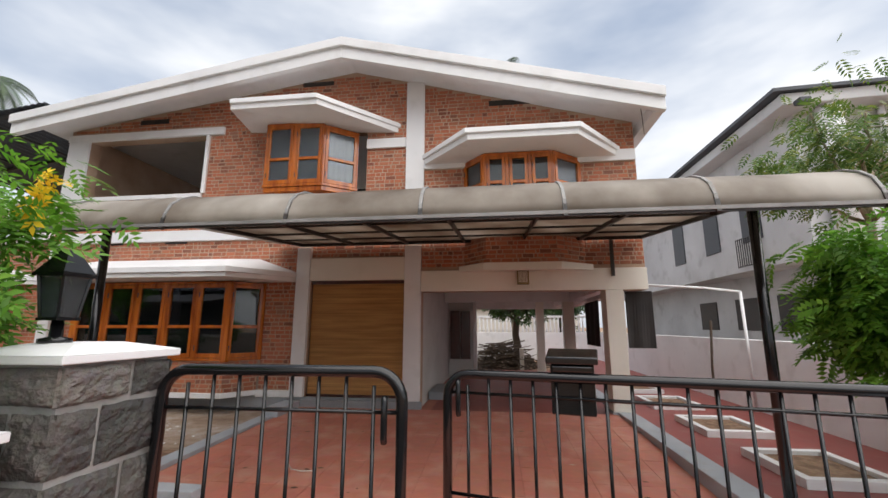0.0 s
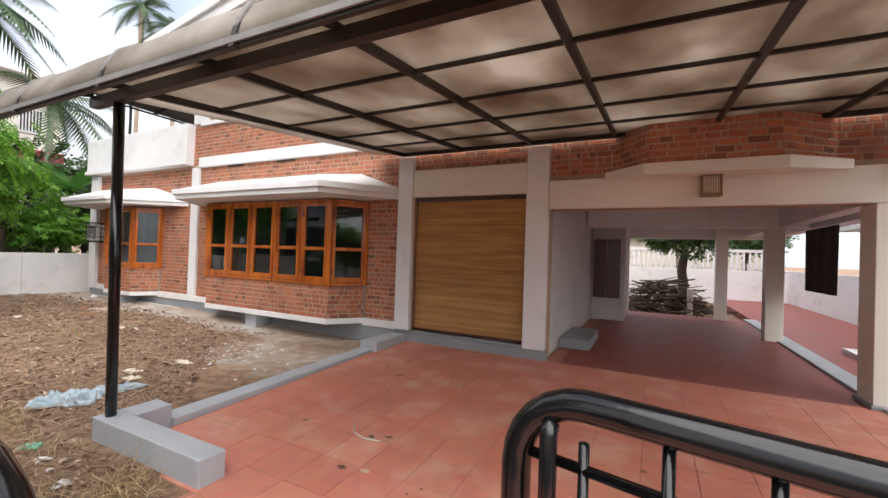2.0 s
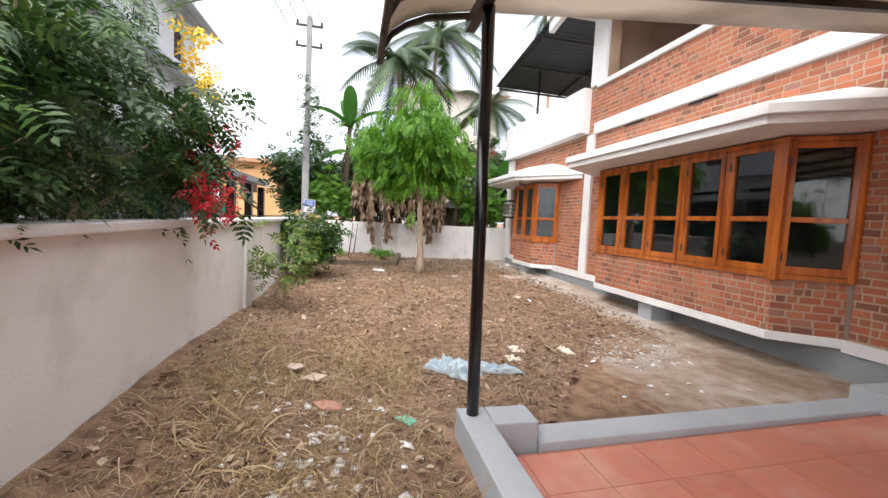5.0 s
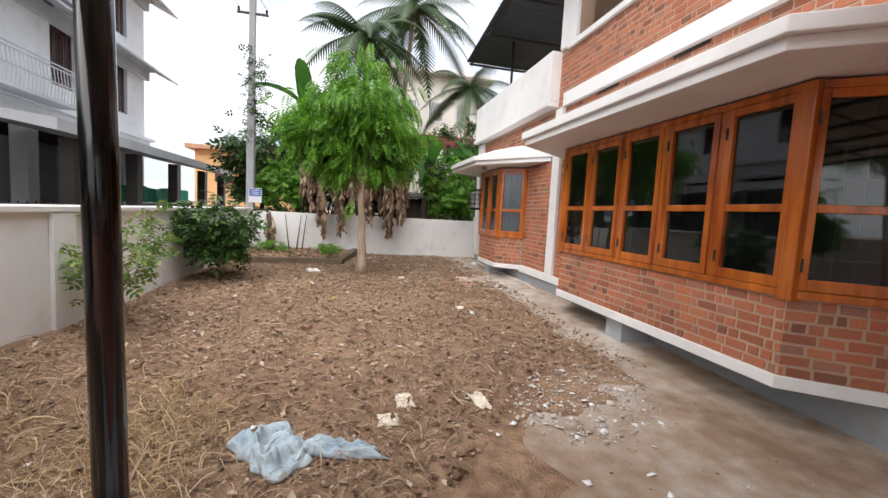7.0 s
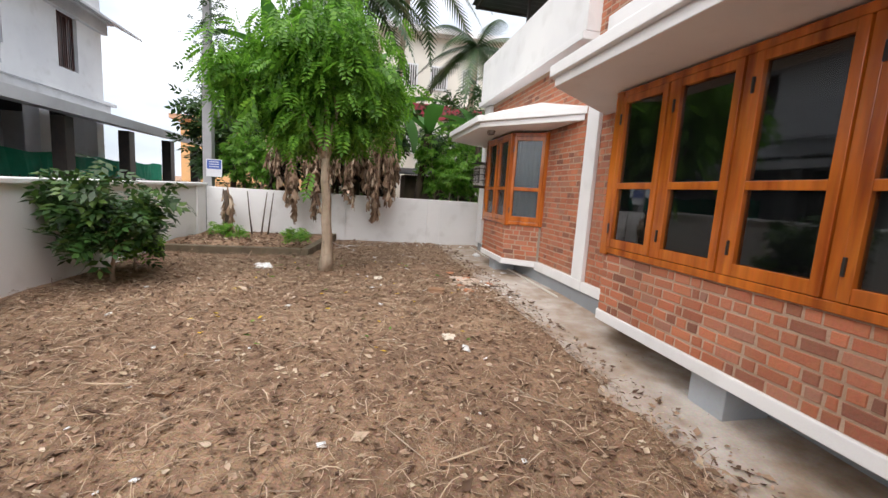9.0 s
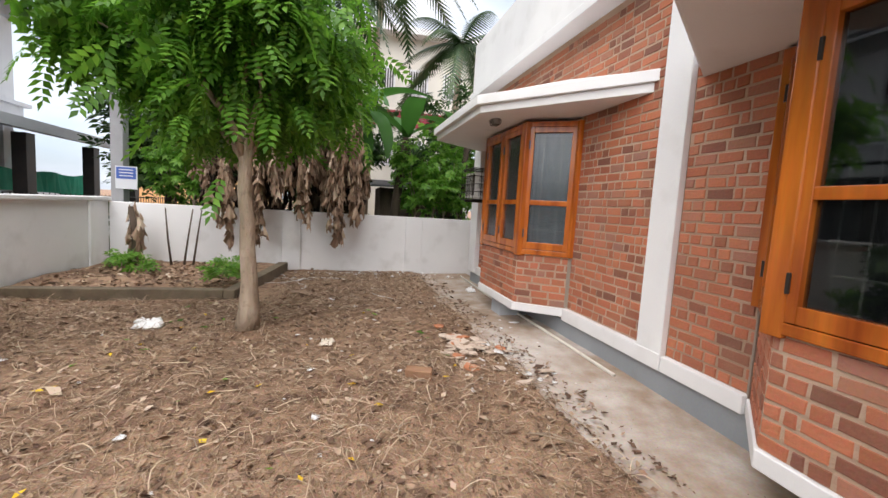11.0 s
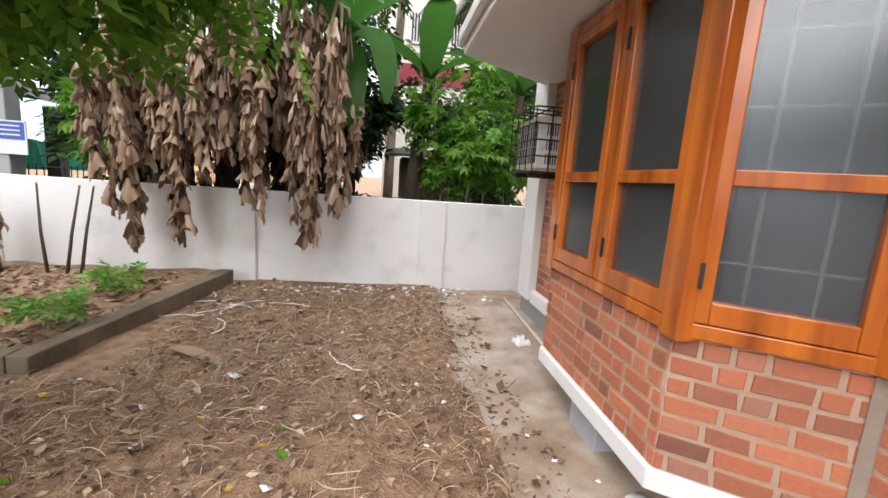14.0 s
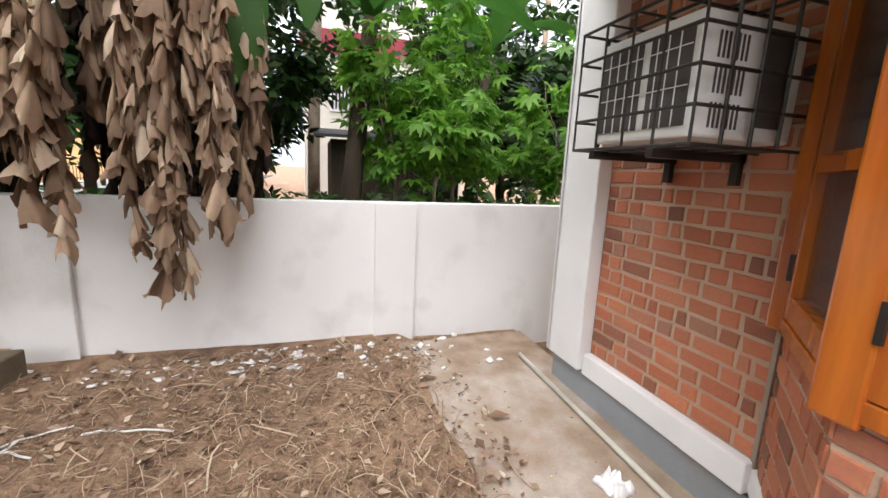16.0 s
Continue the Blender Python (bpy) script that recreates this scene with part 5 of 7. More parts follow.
def palm(name, x, y, z0, h, n, L, seed, lean=(0, 0)):
    rng = random.Random(seed)
    thing = group_thing(name, "tall slender palm with a feathery crown", "palm tree", group="palms behind the house")
    bm = bmesh.new()
    pts = [(x + lean[0] * (i / 6) ** 2, y + lean[1] * (i / 6) ** 2, z0 + h * i / 6) for i in range(7)]
    add_tube(bm, pts, [0.16 - 0.01 * i for i in range(7)], 10)
    finish("trunk", bm, BARK, thing, 0, True)
    verts, faces = [], []
    top = Vector(pts[-1])
    for k in range(n):
        yaw, rise = 2 * math.pi * (k + rng.random() * 0.5) / n, rng.uniform(-0.5, 1.1)
        d = Vector((math.cos(yaw), math.sin(yaw), 0))
        sd = Vector((-d.y, d.x, 0))
        m = 26
        prev = None
        for i in range(m + 1):
            s = i / m
            p = top + d * (L * s * (1 - 0.12 * s) * math.cos(rise * 0.6)) + Vector((0, 0, L * (math.sin(rise * 0.7) * s - 0.62 * s * s)))
            if prev is not None:
                ll = L * 0.22 * math.sin(math.pi * min(1, s * 0.9 + 0.12)) + 0.05
                for sg in (-1, 1):
                    q = p + sd * sg * ll * 0.75 + d * ll * 0.35 + Vector((0, 0, -ll * 0.55))
                    k0 = len(verts)
                    verts += [tuple(prev), tuple(p), tuple(q)]
                    faces.append((k0, k0 + 1, k0 + 2))
            prev = p
    tagged(raw("fronds", verts, faces, PALM, thing), kind="stuff")
    return thing


# garden tree
tree("garden_tree", "young garden tree with drooping bright green compound leaves", (-12.0, 4.75), (-12.02, 4.73, 2.0), 0.092, 1.48, 2.5, 3000, FEATHER, GREEN_TREE, BARK, 5, 0.85, 10, (0.9, 1.45), 50, None, (-0.55, -0.22, 0.32))

# banana plants behind the west wall, withered leaves hanging over it
brng = random.Random(31)


def hang_set(y0, y1, count, z_lo, z_hi, longest):
    """Limp leaves between y0 and y1, most ending near the wall's top; longest gives (y, foot) of those hanging below it."""
    out = []
    for i in range(count):
        top = brng.uniform(z_lo, z_hi)
        out.append((-15.85 + brng.uniform(-0.3, 0.3), y0 + (y1 - y0) * (i + brng.random()) / count, top, max(0.5, top - brng.uniform(1.1, 1.8))))
    for y, foot in longest:
        for _ in range(2):
            top = brng.uniform(z_lo, z_hi)
            out.append((-15.72 + brng.uniform(-0.06, 0.06), y + brng.uniform(-0.05, 0.05), top, top - foot - 0.12))
    return out


banana_plant(-16.9, 3.4, 3.3, (0.3, 0.0), hang_set(2.95, 3.7, 6, 2.4, 3.5, ((3.61, 0.23),)), [(20, -50, 2.0, 1.2), (120, -60, 1.9, 1.0), (240, -35, 2.0, 1.3)], 1)
banana_plant(-16.8, 4.35, 3.5, (0.4, 0.0), hang_set(3.7, 4.95, 10, 2.5, 3.7, ((4.21, 0.33), (4.55, 1.15), (4.96, 0.72))), [(10, -65, 1.9, 1.3), (100, -40, 2.1, 1.4), (170, -70, 2.2, 0.8), (300, -50, 1.9, 1.2)], 2)
banana_plant(-16.9, 5.1, 3.4, (0.35, 0.1), hang_set(5.0, 5.75, 7, 2.4, 3.6, ((5.5, 0.6), (5.67, 0.43))), [(40, -35, 2.2, 1.5), (150, -70, 2.3, 0.6), (270, -60, 2.0, 1.0)], 3)
banana_plant(-17.0, 5.75, 3.2, (0.5, 0.15), hang_set(5.8, 6.25, 3, 2.3, 3.3, ((5.97, 0.81),)), [(20, 20, 1.6, 1.5), (35, -20, 1.8, 2.1), (60, -45, 2.0, 1.3), (200, -60, 2.1, 1.0), (330, -40, 2.0, 1.2)], 4)
banana_plant(-17.6, 6.9, 3.0, (0.1, 0.3), [], [(0, -50, 2.0, 1.2), (90, -40, 2.2, 1.3), (180, -50, 2.0, 1.0), (280, -45, 2.1, 1.2)], 5)
banana_plant(-18.5, 2.6, 4.7, (0.1, 0.2), [], [(0, -60, 2.2, 1.0), (80, -50, 2.2, 1.2), (190, -60, 2.4, 0.7), (290, -45, 2.2, 1.2)], 6)
banana_plant(-19.0, 9.0, 3.2, (0.0, 0.2), [], [(10, -55, 2.0, 1.0), (100, -50, 2.2, 1.2), (200, -60, 2.0, 0.7), (290, -45, 2.2, 1.2)], 7)

# thicket behind the west wall
for x, y, h, s in ((-17.5, 7.5, 2.7, 1), (-17.7, 8.3, 2.9, 2), (-17.2, 7.9, 2.2, 7), (-18.9, 9.0, 3.2, 3), (-18.4, 1.9, 2.4, 4), (-17.4, 2.6, 1.7, 6), (-17.2, 9.6, 2.0, 5)):
    tree("bright_shrub", "bright green leggy shrub behind the wall", (x, y), (x, y, 1.35), 0.03, 0.60, h, 300, PALMATE, GREEN_BRIGHT, BARK, 40 + s, 0.45, 7, (0.8, 1.4), 24, -0.3)
for i in (0, 1, 2, 3, 5, 6, 7, 8):
    x, y = -20.5 - (i % 3) * 1.7, 1.0 + i * 1.55 + (0.5 if i == 5 else 0)
    tree("background_tree", "dark green tree in the thicket behind the wall", (x, y), (x, y, 1.6 + 0.5 * (i % 2)), 0.12, 1.7, 3.6 + (i * 7 % 4) * 0.5, 900, BROAD, GREEN_DARK, DARKBARK, 60 + i, 0.4, 7, (1.5, 2.6), 34, -0.3)
# undergrowth
npr = np.random.RandomState(8)
k = 2600
scatter("undergrowth", BROAD, np.stack([npr.uniform(-20.5, -16.6, k), npr.uniform(1.0, 12, k), npr.uniform(-0.2, 1.0, k)], -1), npr.uniform(0, 6.3, k), npr.normal(0.2, 0.5, k), npr.normal(0, 0.5, k), npr.uniform(0.9, 2.0, k), GREEN_DARK)
tagged(bpy.data.objects["undergrowth"], "tangled dark undergrowth behind the wall", "undergrowth", kind="stuff")

# palms
palm("palm_tree", -24, 6.6, 0, 11.0, 22, 4.0, 1, (0.6, 0.5))
palm("palm_tree", -22, 9.5, 0, 7.4, 15, 3.2, 2, (-0.5, 0.3))
palm("palm_tree", -21.5, 5.2, 0, 8.6, 20, 3.6, 3, (0.3, -0.4))
palm("palm_tree", -26, 16.5, 0, 14.5, 15, 2.6, 4)
palm("palm_tree", -31, 17, 0, 17.5, 15, 2.6, 5)
palm("palm_tree", 1.0, 26, 0, 18.6, 15, 2.9, 6)
palm("palm_tree", -17.0, 20, 0, 14.6, 15, 2.9, 7)
palm("palm_tree", -19.8, 20.5, 0, 14.2, 14, 2.8, 8)

# shrubs along the street wall
tree("garden_shrub", "leafy dark green shrub at the street wall", (-10.9, 2.2), (-10.9, 2.25, 0.35), 0.03, 0.72, 1.25, 620, BROAD, GREEN_DARK, BARK, 71, 0.2, 8, (0.8, 1.3), 26)
tree("garden_shrub", "thin pale green shrub at the street wall", (-8.0, 2.15), (-8.0, 2.1, 0.35), 0.022, 0.62, 1.2, 240, TINY, GREEN_PALE, BARK, 72, 0.1, 8, (0.9, 1.5), 16)
tree("garden_shrub", "small green shrub by the planting bed", (-11.7, 2.1), (-11.7, 2.1, 0.2), 0.02, 0.4, 0.6, 240, TINY, GREEN_BRIGHT, BARK, 73, 0.1, 6, (0.9, 1.5), 12)


def flower_clusters(parent, spots, mat, r, per, seed):
    rs = np.random.RandomState(seed)
    pos = np.concatenate([np.array(s) + rs.normal(0, r, (per, 3)) for s in spots])
    n = len(pos)
    scatter("blossom", TINY, pos, rs.uniform(0, 6.3, n), rs.normal(0, 0.8, n), rs.normal(0, 0.8, n), rs.uniform(0.5, 0.9, n), mat, parent)


big = tree("bougainvillea_shrub", "large straggling shrub with red and yellow blossoms over the street wall", (-5.2, 1.0), (-5.1, 1.05, 1.3), 0.05, 1.15, 1.9, 1700, FINE, GREEN_DARK, BARK, 81, 0.5, 10, (0.9, 1.6), 40, -0.3)
flower_clusters(big, [(-5.5, 1.85, 1.62), (-5.35, 1.85, 1.45), (-5.65, 1.85, 1.75), (-5.8, 1.8, 1.95), (-5.3, 1.95, 1.25), (-5.9, 1.85, 1.5), (-5.05, 1.95, 1.4)], RED_PETAL, 0.075, 30, 3)
flower_clusters(big, [(-4.8, 1.95, 2.3), (-5.0, 1.9, 2.55), (-5.3, 1.9, 2.25), (-5.6, 1.8, 2.45)], YELLOW_PETAL, 0.045, 16, 4)
gateb = tree("flowering_shrub", "green flowering shrub beside the gate pillar", (-2.75, 1.1), (-2.7, 1.2, 1.5), 0.04, 0.85, 1.25, 1500, FINE, GREEN_TREE, BARK, 82, 0.4, 10, (0.8, 1.3), 36, -0.3)
flower_clusters(gateb, [(-2.05, 1.55, 2.05), (-2.3, 1.75, 2.25)], YELLOW_PETAL, 0.018, 9, 5)
tree("street_shrub", "dense dark shrub behind the street wall", (-3.9, 1.0), (-3.8, 1.05, 1.3), 0.05, 0.95, 1.7, 1300, FINE, GREEN_DARK, BARK, 83, 0.4, 9, (0.9, 1.5), 34, -0.3)
# tree beside the driveway
tree("driveway_tree", "leafy green tree beside the driveway", (3.6, 3.9), (3.75, 3.95, 1.2), 0.06, 1.05, 1.7, 2400, FEATHER, GREEN_TREE, BARK, 91, 0.5, 9, (0.7, 1.1), 46, -0.12)
tree("driveway_tree", "light feathery tree rising over the canopy", (4.6, 5.6), (4.5, 5.4, 3.2), 0.06, 1.15, 2.0, 900, FINE, GREEN_PALE, BARK, 92, 0.5, 9, (1.0, 1.7), 26, -0.12)


# ---- things on the house ----
def dark_roof():
    base = group_thing("terrace_roof", "dark corrugated metal roof on a steel frame above the wing terrace", "roof")
    verts, faces = [], []
    n = 90

    def hz(x):
        return 6.33 + 0.115 * (x + 16.1)

    for i in range(n + 1):
        x = -16.4 + 5.5 * i / n
        z = hz(x) + 0.018 * math.sin(i * 2.1)
        verts += [(x, 8.0, z), (x, 15.5, z - 0.1)]
        if i:
            faces.append((2 * i - 2, 2 * i, 2 * i + 1, 2 * i - 1))
    s = raw("sheet", verts, faces, DARKSHEET, base)
    so = s.modifiers.new("thick", "SOLIDIFY")
    so.thickness = 0.01
    for y in (8.15, 10.5, 12.9, 15.3):
        bm = bmesh.new()
        add_beam(bm, (-16.35, y, hz(-16.35) - 0.09), (-10.95, y, hz(-10.95) - 0.09), 0.05, 0.08)
        finish("rafter", bm, STEEL, base)
    for x in (-16.2, -14.4, -12.7, -11.1):
        bm = bmesh.new()
        add_beam(bm, (x, 8.05, hz(x) - 0.16), (x, 15.4, hz(x) - 0.22), 0.05, 0.06)
        finish("purlin", bm, STEEL, base)
    for x in (-14.7, -11.1):
        tube("post", [(x, 8.95, 3.5), (x, 8.95, hz(x) - 0.1)], 0.04, STEEL, base)


dark_roof()


def air_conditioner():
    base = group_thing("air_conditioner", "white window air conditioner in a black wire cage", "air conditioner")
    x0, x1, y0, y1, z0, z1 = -14.27, -13.75, 7.80, 8.292, 1.545, 1.96
    acw = paint("ac_casing", (0.74, 0.74, 0.72), (0.84, 0.84, 0.82), 0.45, 60, 3, 0.05, dirt=(0.4, 0.38, 0.34), dirt_amount=0.5)
    box("casing", x0, x1, y0, y1, z0, z1, acw, base, 0.012)
    coil = paint("dirty_coil", (0.05, 0.045, 0.042), (0.10, 0.09, 0.085), 0.7, 150, 6, 0.6)
    bm = bmesh.new()
    for a, b in ((x0 + 0.03, x0 + 0.26), (x0 + 0.30, x1 - 0.03)):
        add_box(bm, a, b, y0 - 0.004, y0 + 0.002, z0 + 0.04, z1 - 0.04)
    finish("coil", bm, coil, base)
    bm = bmesh.new()
    for i in range(1, 5):
        z = z0 + 0.04 + (z1 - z0 - 0.08) * i / 5
        add_tube(bm, [(x0 + 0.03, y0 - 0.008, z), (x1 - 0.03, y0 - 0.008, z)], 0.0025, 5)
    for i in range(1, 9):
        x = x0 + 0.03 + (x1 - x0 - 0.06) * i / 9
        add_tube(bm, [(x, y0 - 0.008, z0 + 0.04), (x, y0 - 0.008, z1 - 0.04)], 0.0025, 5)
    finish("guard_wires", bm, acw, base)
    bm = bmesh.new()
    for k in range(3):
        for i in range(7):
            y = y0 + 0.07 + i * 0.021
            z = z0 + 0.035 + k * 0.115
            add_box(bm, x1 - 0.001, x1 + 0.003, y, y + 0.009, z, z + 0.085)
    add_box(bm, x1 - 0.001, x1 + 0.004, y0 + 0.29, y1 - 0.06, z0 + 0.05, z1 - 0.03)
    finish("side_louvres", bm, coil, base)
    bm = bmesh.new()
    a, b, c, d = x0 - 0.07, x1 + 0.05, y0 - 0.05, 8.29
    zs, ze = z0 - 0.03, z1 + 0.06
    for i in range(5):
        x = a + (b - a) * i / 4
        add_tube(bm, [(x, d, zs), (x, c, zs), (x, c, ze), (x, d, ze)], 0.007, 6)
    for i in range(1, 4):
        y = c + (d - c) * i / 4
        for x in (a, b):
            add_tube(bm, [(x, y, zs), (x, y, ze)], 0.007, 6)
        add_tube(bm, [(a, y, zs), (b, y, zs)], 0.007, 6)
        add_tube(bm, [(a, y, ze), (b, y, ze)], 0.007, 6)
    for i in range(5):
        z = zs + (ze - zs) * i / 4
        add_tube(bm, [(a, d, z), (a, c, z), (b, c, z), (b, d, z)], 0.007, 6)
    finish("cage", bm, STEEL, base)
    for x in (x0 + 0.0, x1 - 0.17):
        bm = bmesh.new()
        add_beam(bm, (x, 8.29, z0 - 0.05), (x, y0, z0 - 0.05), 0.035, 0.035)
        add_beam(bm, (x, 8.265, z0 - 0.16), (x, 8.265, z0 - 0.03), 0.035, 0.03, (0, 1, 0))
        finish("bracket", bm, STEEL, base)
    bm = bmesh.new()
    add_beam(bm, (x1 + 0.02, 8.28, z1 - 0.16), (x1 + 0.15, 8.28, z1 - 0.13), 0.03, 0.03)
    finish("stay", bm, STEEL, base)


air_conditioner()


def small_house_things():
    # bulkhead lamp below the wing's sunshade
    base = group_thing("bulkhead_lamp", "grey oval bulkhead lamp under the sunshade", "lamp")
    bm = bmesh.new()
    bmesh.ops.create_uvsphere(bm, u_segments=16, v_segments=8, radius=0.5)
    for v in bm.verts:
        v.co = Vector((-12.15 + v.co.x * 0.2, 7.48 + v.co.y * 0.12, 2.449 + min(0, v.co.z) * 0.14))
    finish("cover", bm, paint("lamp_grey", (0.2, 0.2, 0.2), (0.3, 0.3, 0.3), 0.4), base, 0, True)
    bm = bmesh.new()
    for dx in (-0.05, 0, 0.05):
        add_tube(bm, [(-12.15 + dx, 7.42, 2.445), (-12.15 + dx, 7.44, 2.385), (-12.15 + dx, 7.52, 2.385), (-12.15 + dx, 7.54, 2.445)], 0.005, 6)
    finish("guard", bm, STEEL, base)
    # woven lantern on the carport beam
    base = group_thing("beam_lantern", "square brass-coloured lantern hung on the carport beam", "lamp")
    brass = paint("aged_brass", (0.20, 0.14, 0.06), (0.34, 0.25, 0.11), 0.4, 40, 5, 0.2, 0.6)
    bm = bmesh.new()
    for i in range(2):
        add_box(bm, 0.43 + i * 0.2, 0.45 + i * 0.2, 8.05, 8.07, 2.34, 2.57)
        add_box(bm, 0.43 + i * 0.2, 0.45 + i * 0.2, 8.18, 8.2, 2.34, 2.57)
    add_box(bm, 0.425, 0.655, 8.045, 8.205, 2.57, 2.60)
    add_box(bm, 0.425, 0.655, 8.045, 8.205, 2.31, 2.34)
    for i in range(1, 7):
        add_box(bm, 0.45 + i * 0.0257, 0.456 + i * 0.0257, 8.052, 8.06, 2.34, 2.57)
    finish("cage", bm, brass, base)
    box("shade", 0.455, 0.625, 8.075, 8.175, 2.345, 2.565, CREAM, base)
    # grey blocks carrying the bays
    for x in (-7.45, -12.6):
        b = box("bay_support", x - 0.16, x + 0.16, 7.84, 8.24, -0.25, 0.128 if x > -9 else 0.148, KERBP, None, 0.008)
        tagged(b, "grey painted block carrying the bay", "support", kind="structure")
    # conduit lying along the plinth
    base = group_thing("loose_pipe", "cream plastic pipe lying along the plinth", "pipe")
    tube("tube", [(-15.4, 8.16, -0.04), (-13.6, 8.10, -0.045), (-12.1, 8.12, -0.05), (-10.35, 8.10, -0.055)], 0.017, PVC, base)
    base = group_thing("wall_conduit", "thin white conduit upright on the compound wall", "pipe")
    tube("tube", [(-16.095, 4.7, -0.15), (-16.095, 4.71, 0.66)], 0.012, COMPOUND, base)
    for z in (0.1, 0.35, 0.6):
        tube("coupling", [(-16.095, 4.705, z), (-16.095, 4.705, z + 0.04)], 0.017, COMPOUND, base)
    # wires under the eave
    base = group_thing("hanging_cable", "thin dark cable hanging from the gable eave", "cable")
    tube("cable", [(2.75, 7.45, 6.0), (2.82, 7.6, 5.6), (2.95, 7.9, 5.2)], 0.006, STEEL, base, 6)
    base = group_thing("service_conduit", "white conduit reaching from the neighbour to the house", "pipe")
    tube("tube", [(2.9, 8.25, 2.28), (4.0, 8.6, 2.25), (4.9, 9.0, 2.2)], 0.022, WHITE, base)
    tube("riser", [(4.9, 9.0, 2.2), (4.92, 9.0, -0.1)], 0.03, WHITE, base)


small_house_things()


def gate_lantern():
    base = group_thing("pillar_lantern", "black carriage lantern on the gate pillar", "lamp")
    x, y, z = -2.2, 1.86, 1.42
    tube("stem", [(x, y, z), (x, y, z + 0.02), (x, y, z + 0.03), (x, y, z + 0.12)], [0.07, 0.07, 0.03, 0.025], BLACK, base, 12)
    bm = bmesh.new()
    for sx in (-1, 1):
        for sy in (-1, 1):
            add_beam(bm, (x + sx * 0.05, y + sy * 0.05, z + 0.12), (x + sx * 0.072, y + sy * 0.072, z + 0.33), 0.012, 0.012)
    add_prism(bm, [(x - 0.06, y - 0.06), (x + 0.06, y - 0.06), (x + 0.06, y + 0.06), (x - 0.06, y + 0.06)], z + 0.11, z + 0.125)
    add_prism(bm, [(x - 0.09, y - 0.09), (x + 0.09, y - 0.09), (x + 0.09, y + 0.09), (x - 0.09, y + 0.09)], z + 0.33, z + 0.35)
    lo = [bm.verts.new((x + a * 0.085, y + b * 0.085, z + 0.351)) for a, b in ((-1, -1), (1, -1), (1, 1), (-1, 1))]
    hi = [bm.verts.new((x + a * 0.025, y + b * 0.025, z + 0.47)) for a, b in ((-1, -1), (1, -1), (1, 1), (-1, 1))]
    for i in range(4):
        bm.faces.new((lo[i], lo[(i + 1) % 4], hi[(i + 1) % 4], hi[i]))
    bm.faces.new(hi)
    finish("frame", bm, BLACK, base)
    bm = bmesh.new()
    lo = [bm.verts.new((x + a * 0.047, y + b * 0.047, z + 0.126)) for a, b in ((-1, -1), (1, -1), (1, 1), (-1, 1))]
    hi = [bm.verts.new((x + a * 0.068, y + b * 0.068, z + 0.329)) for a, b in ((-1, -1), (1, -1), (1, 1), (-1, 1))]
    for i in range(4):
        bm.faces.new((lo[i], lo[(i + 1) % 4], hi[(i + 1) % 4], hi[i]))
    finish("glass", bm, FROST, base)


gate_lantern()


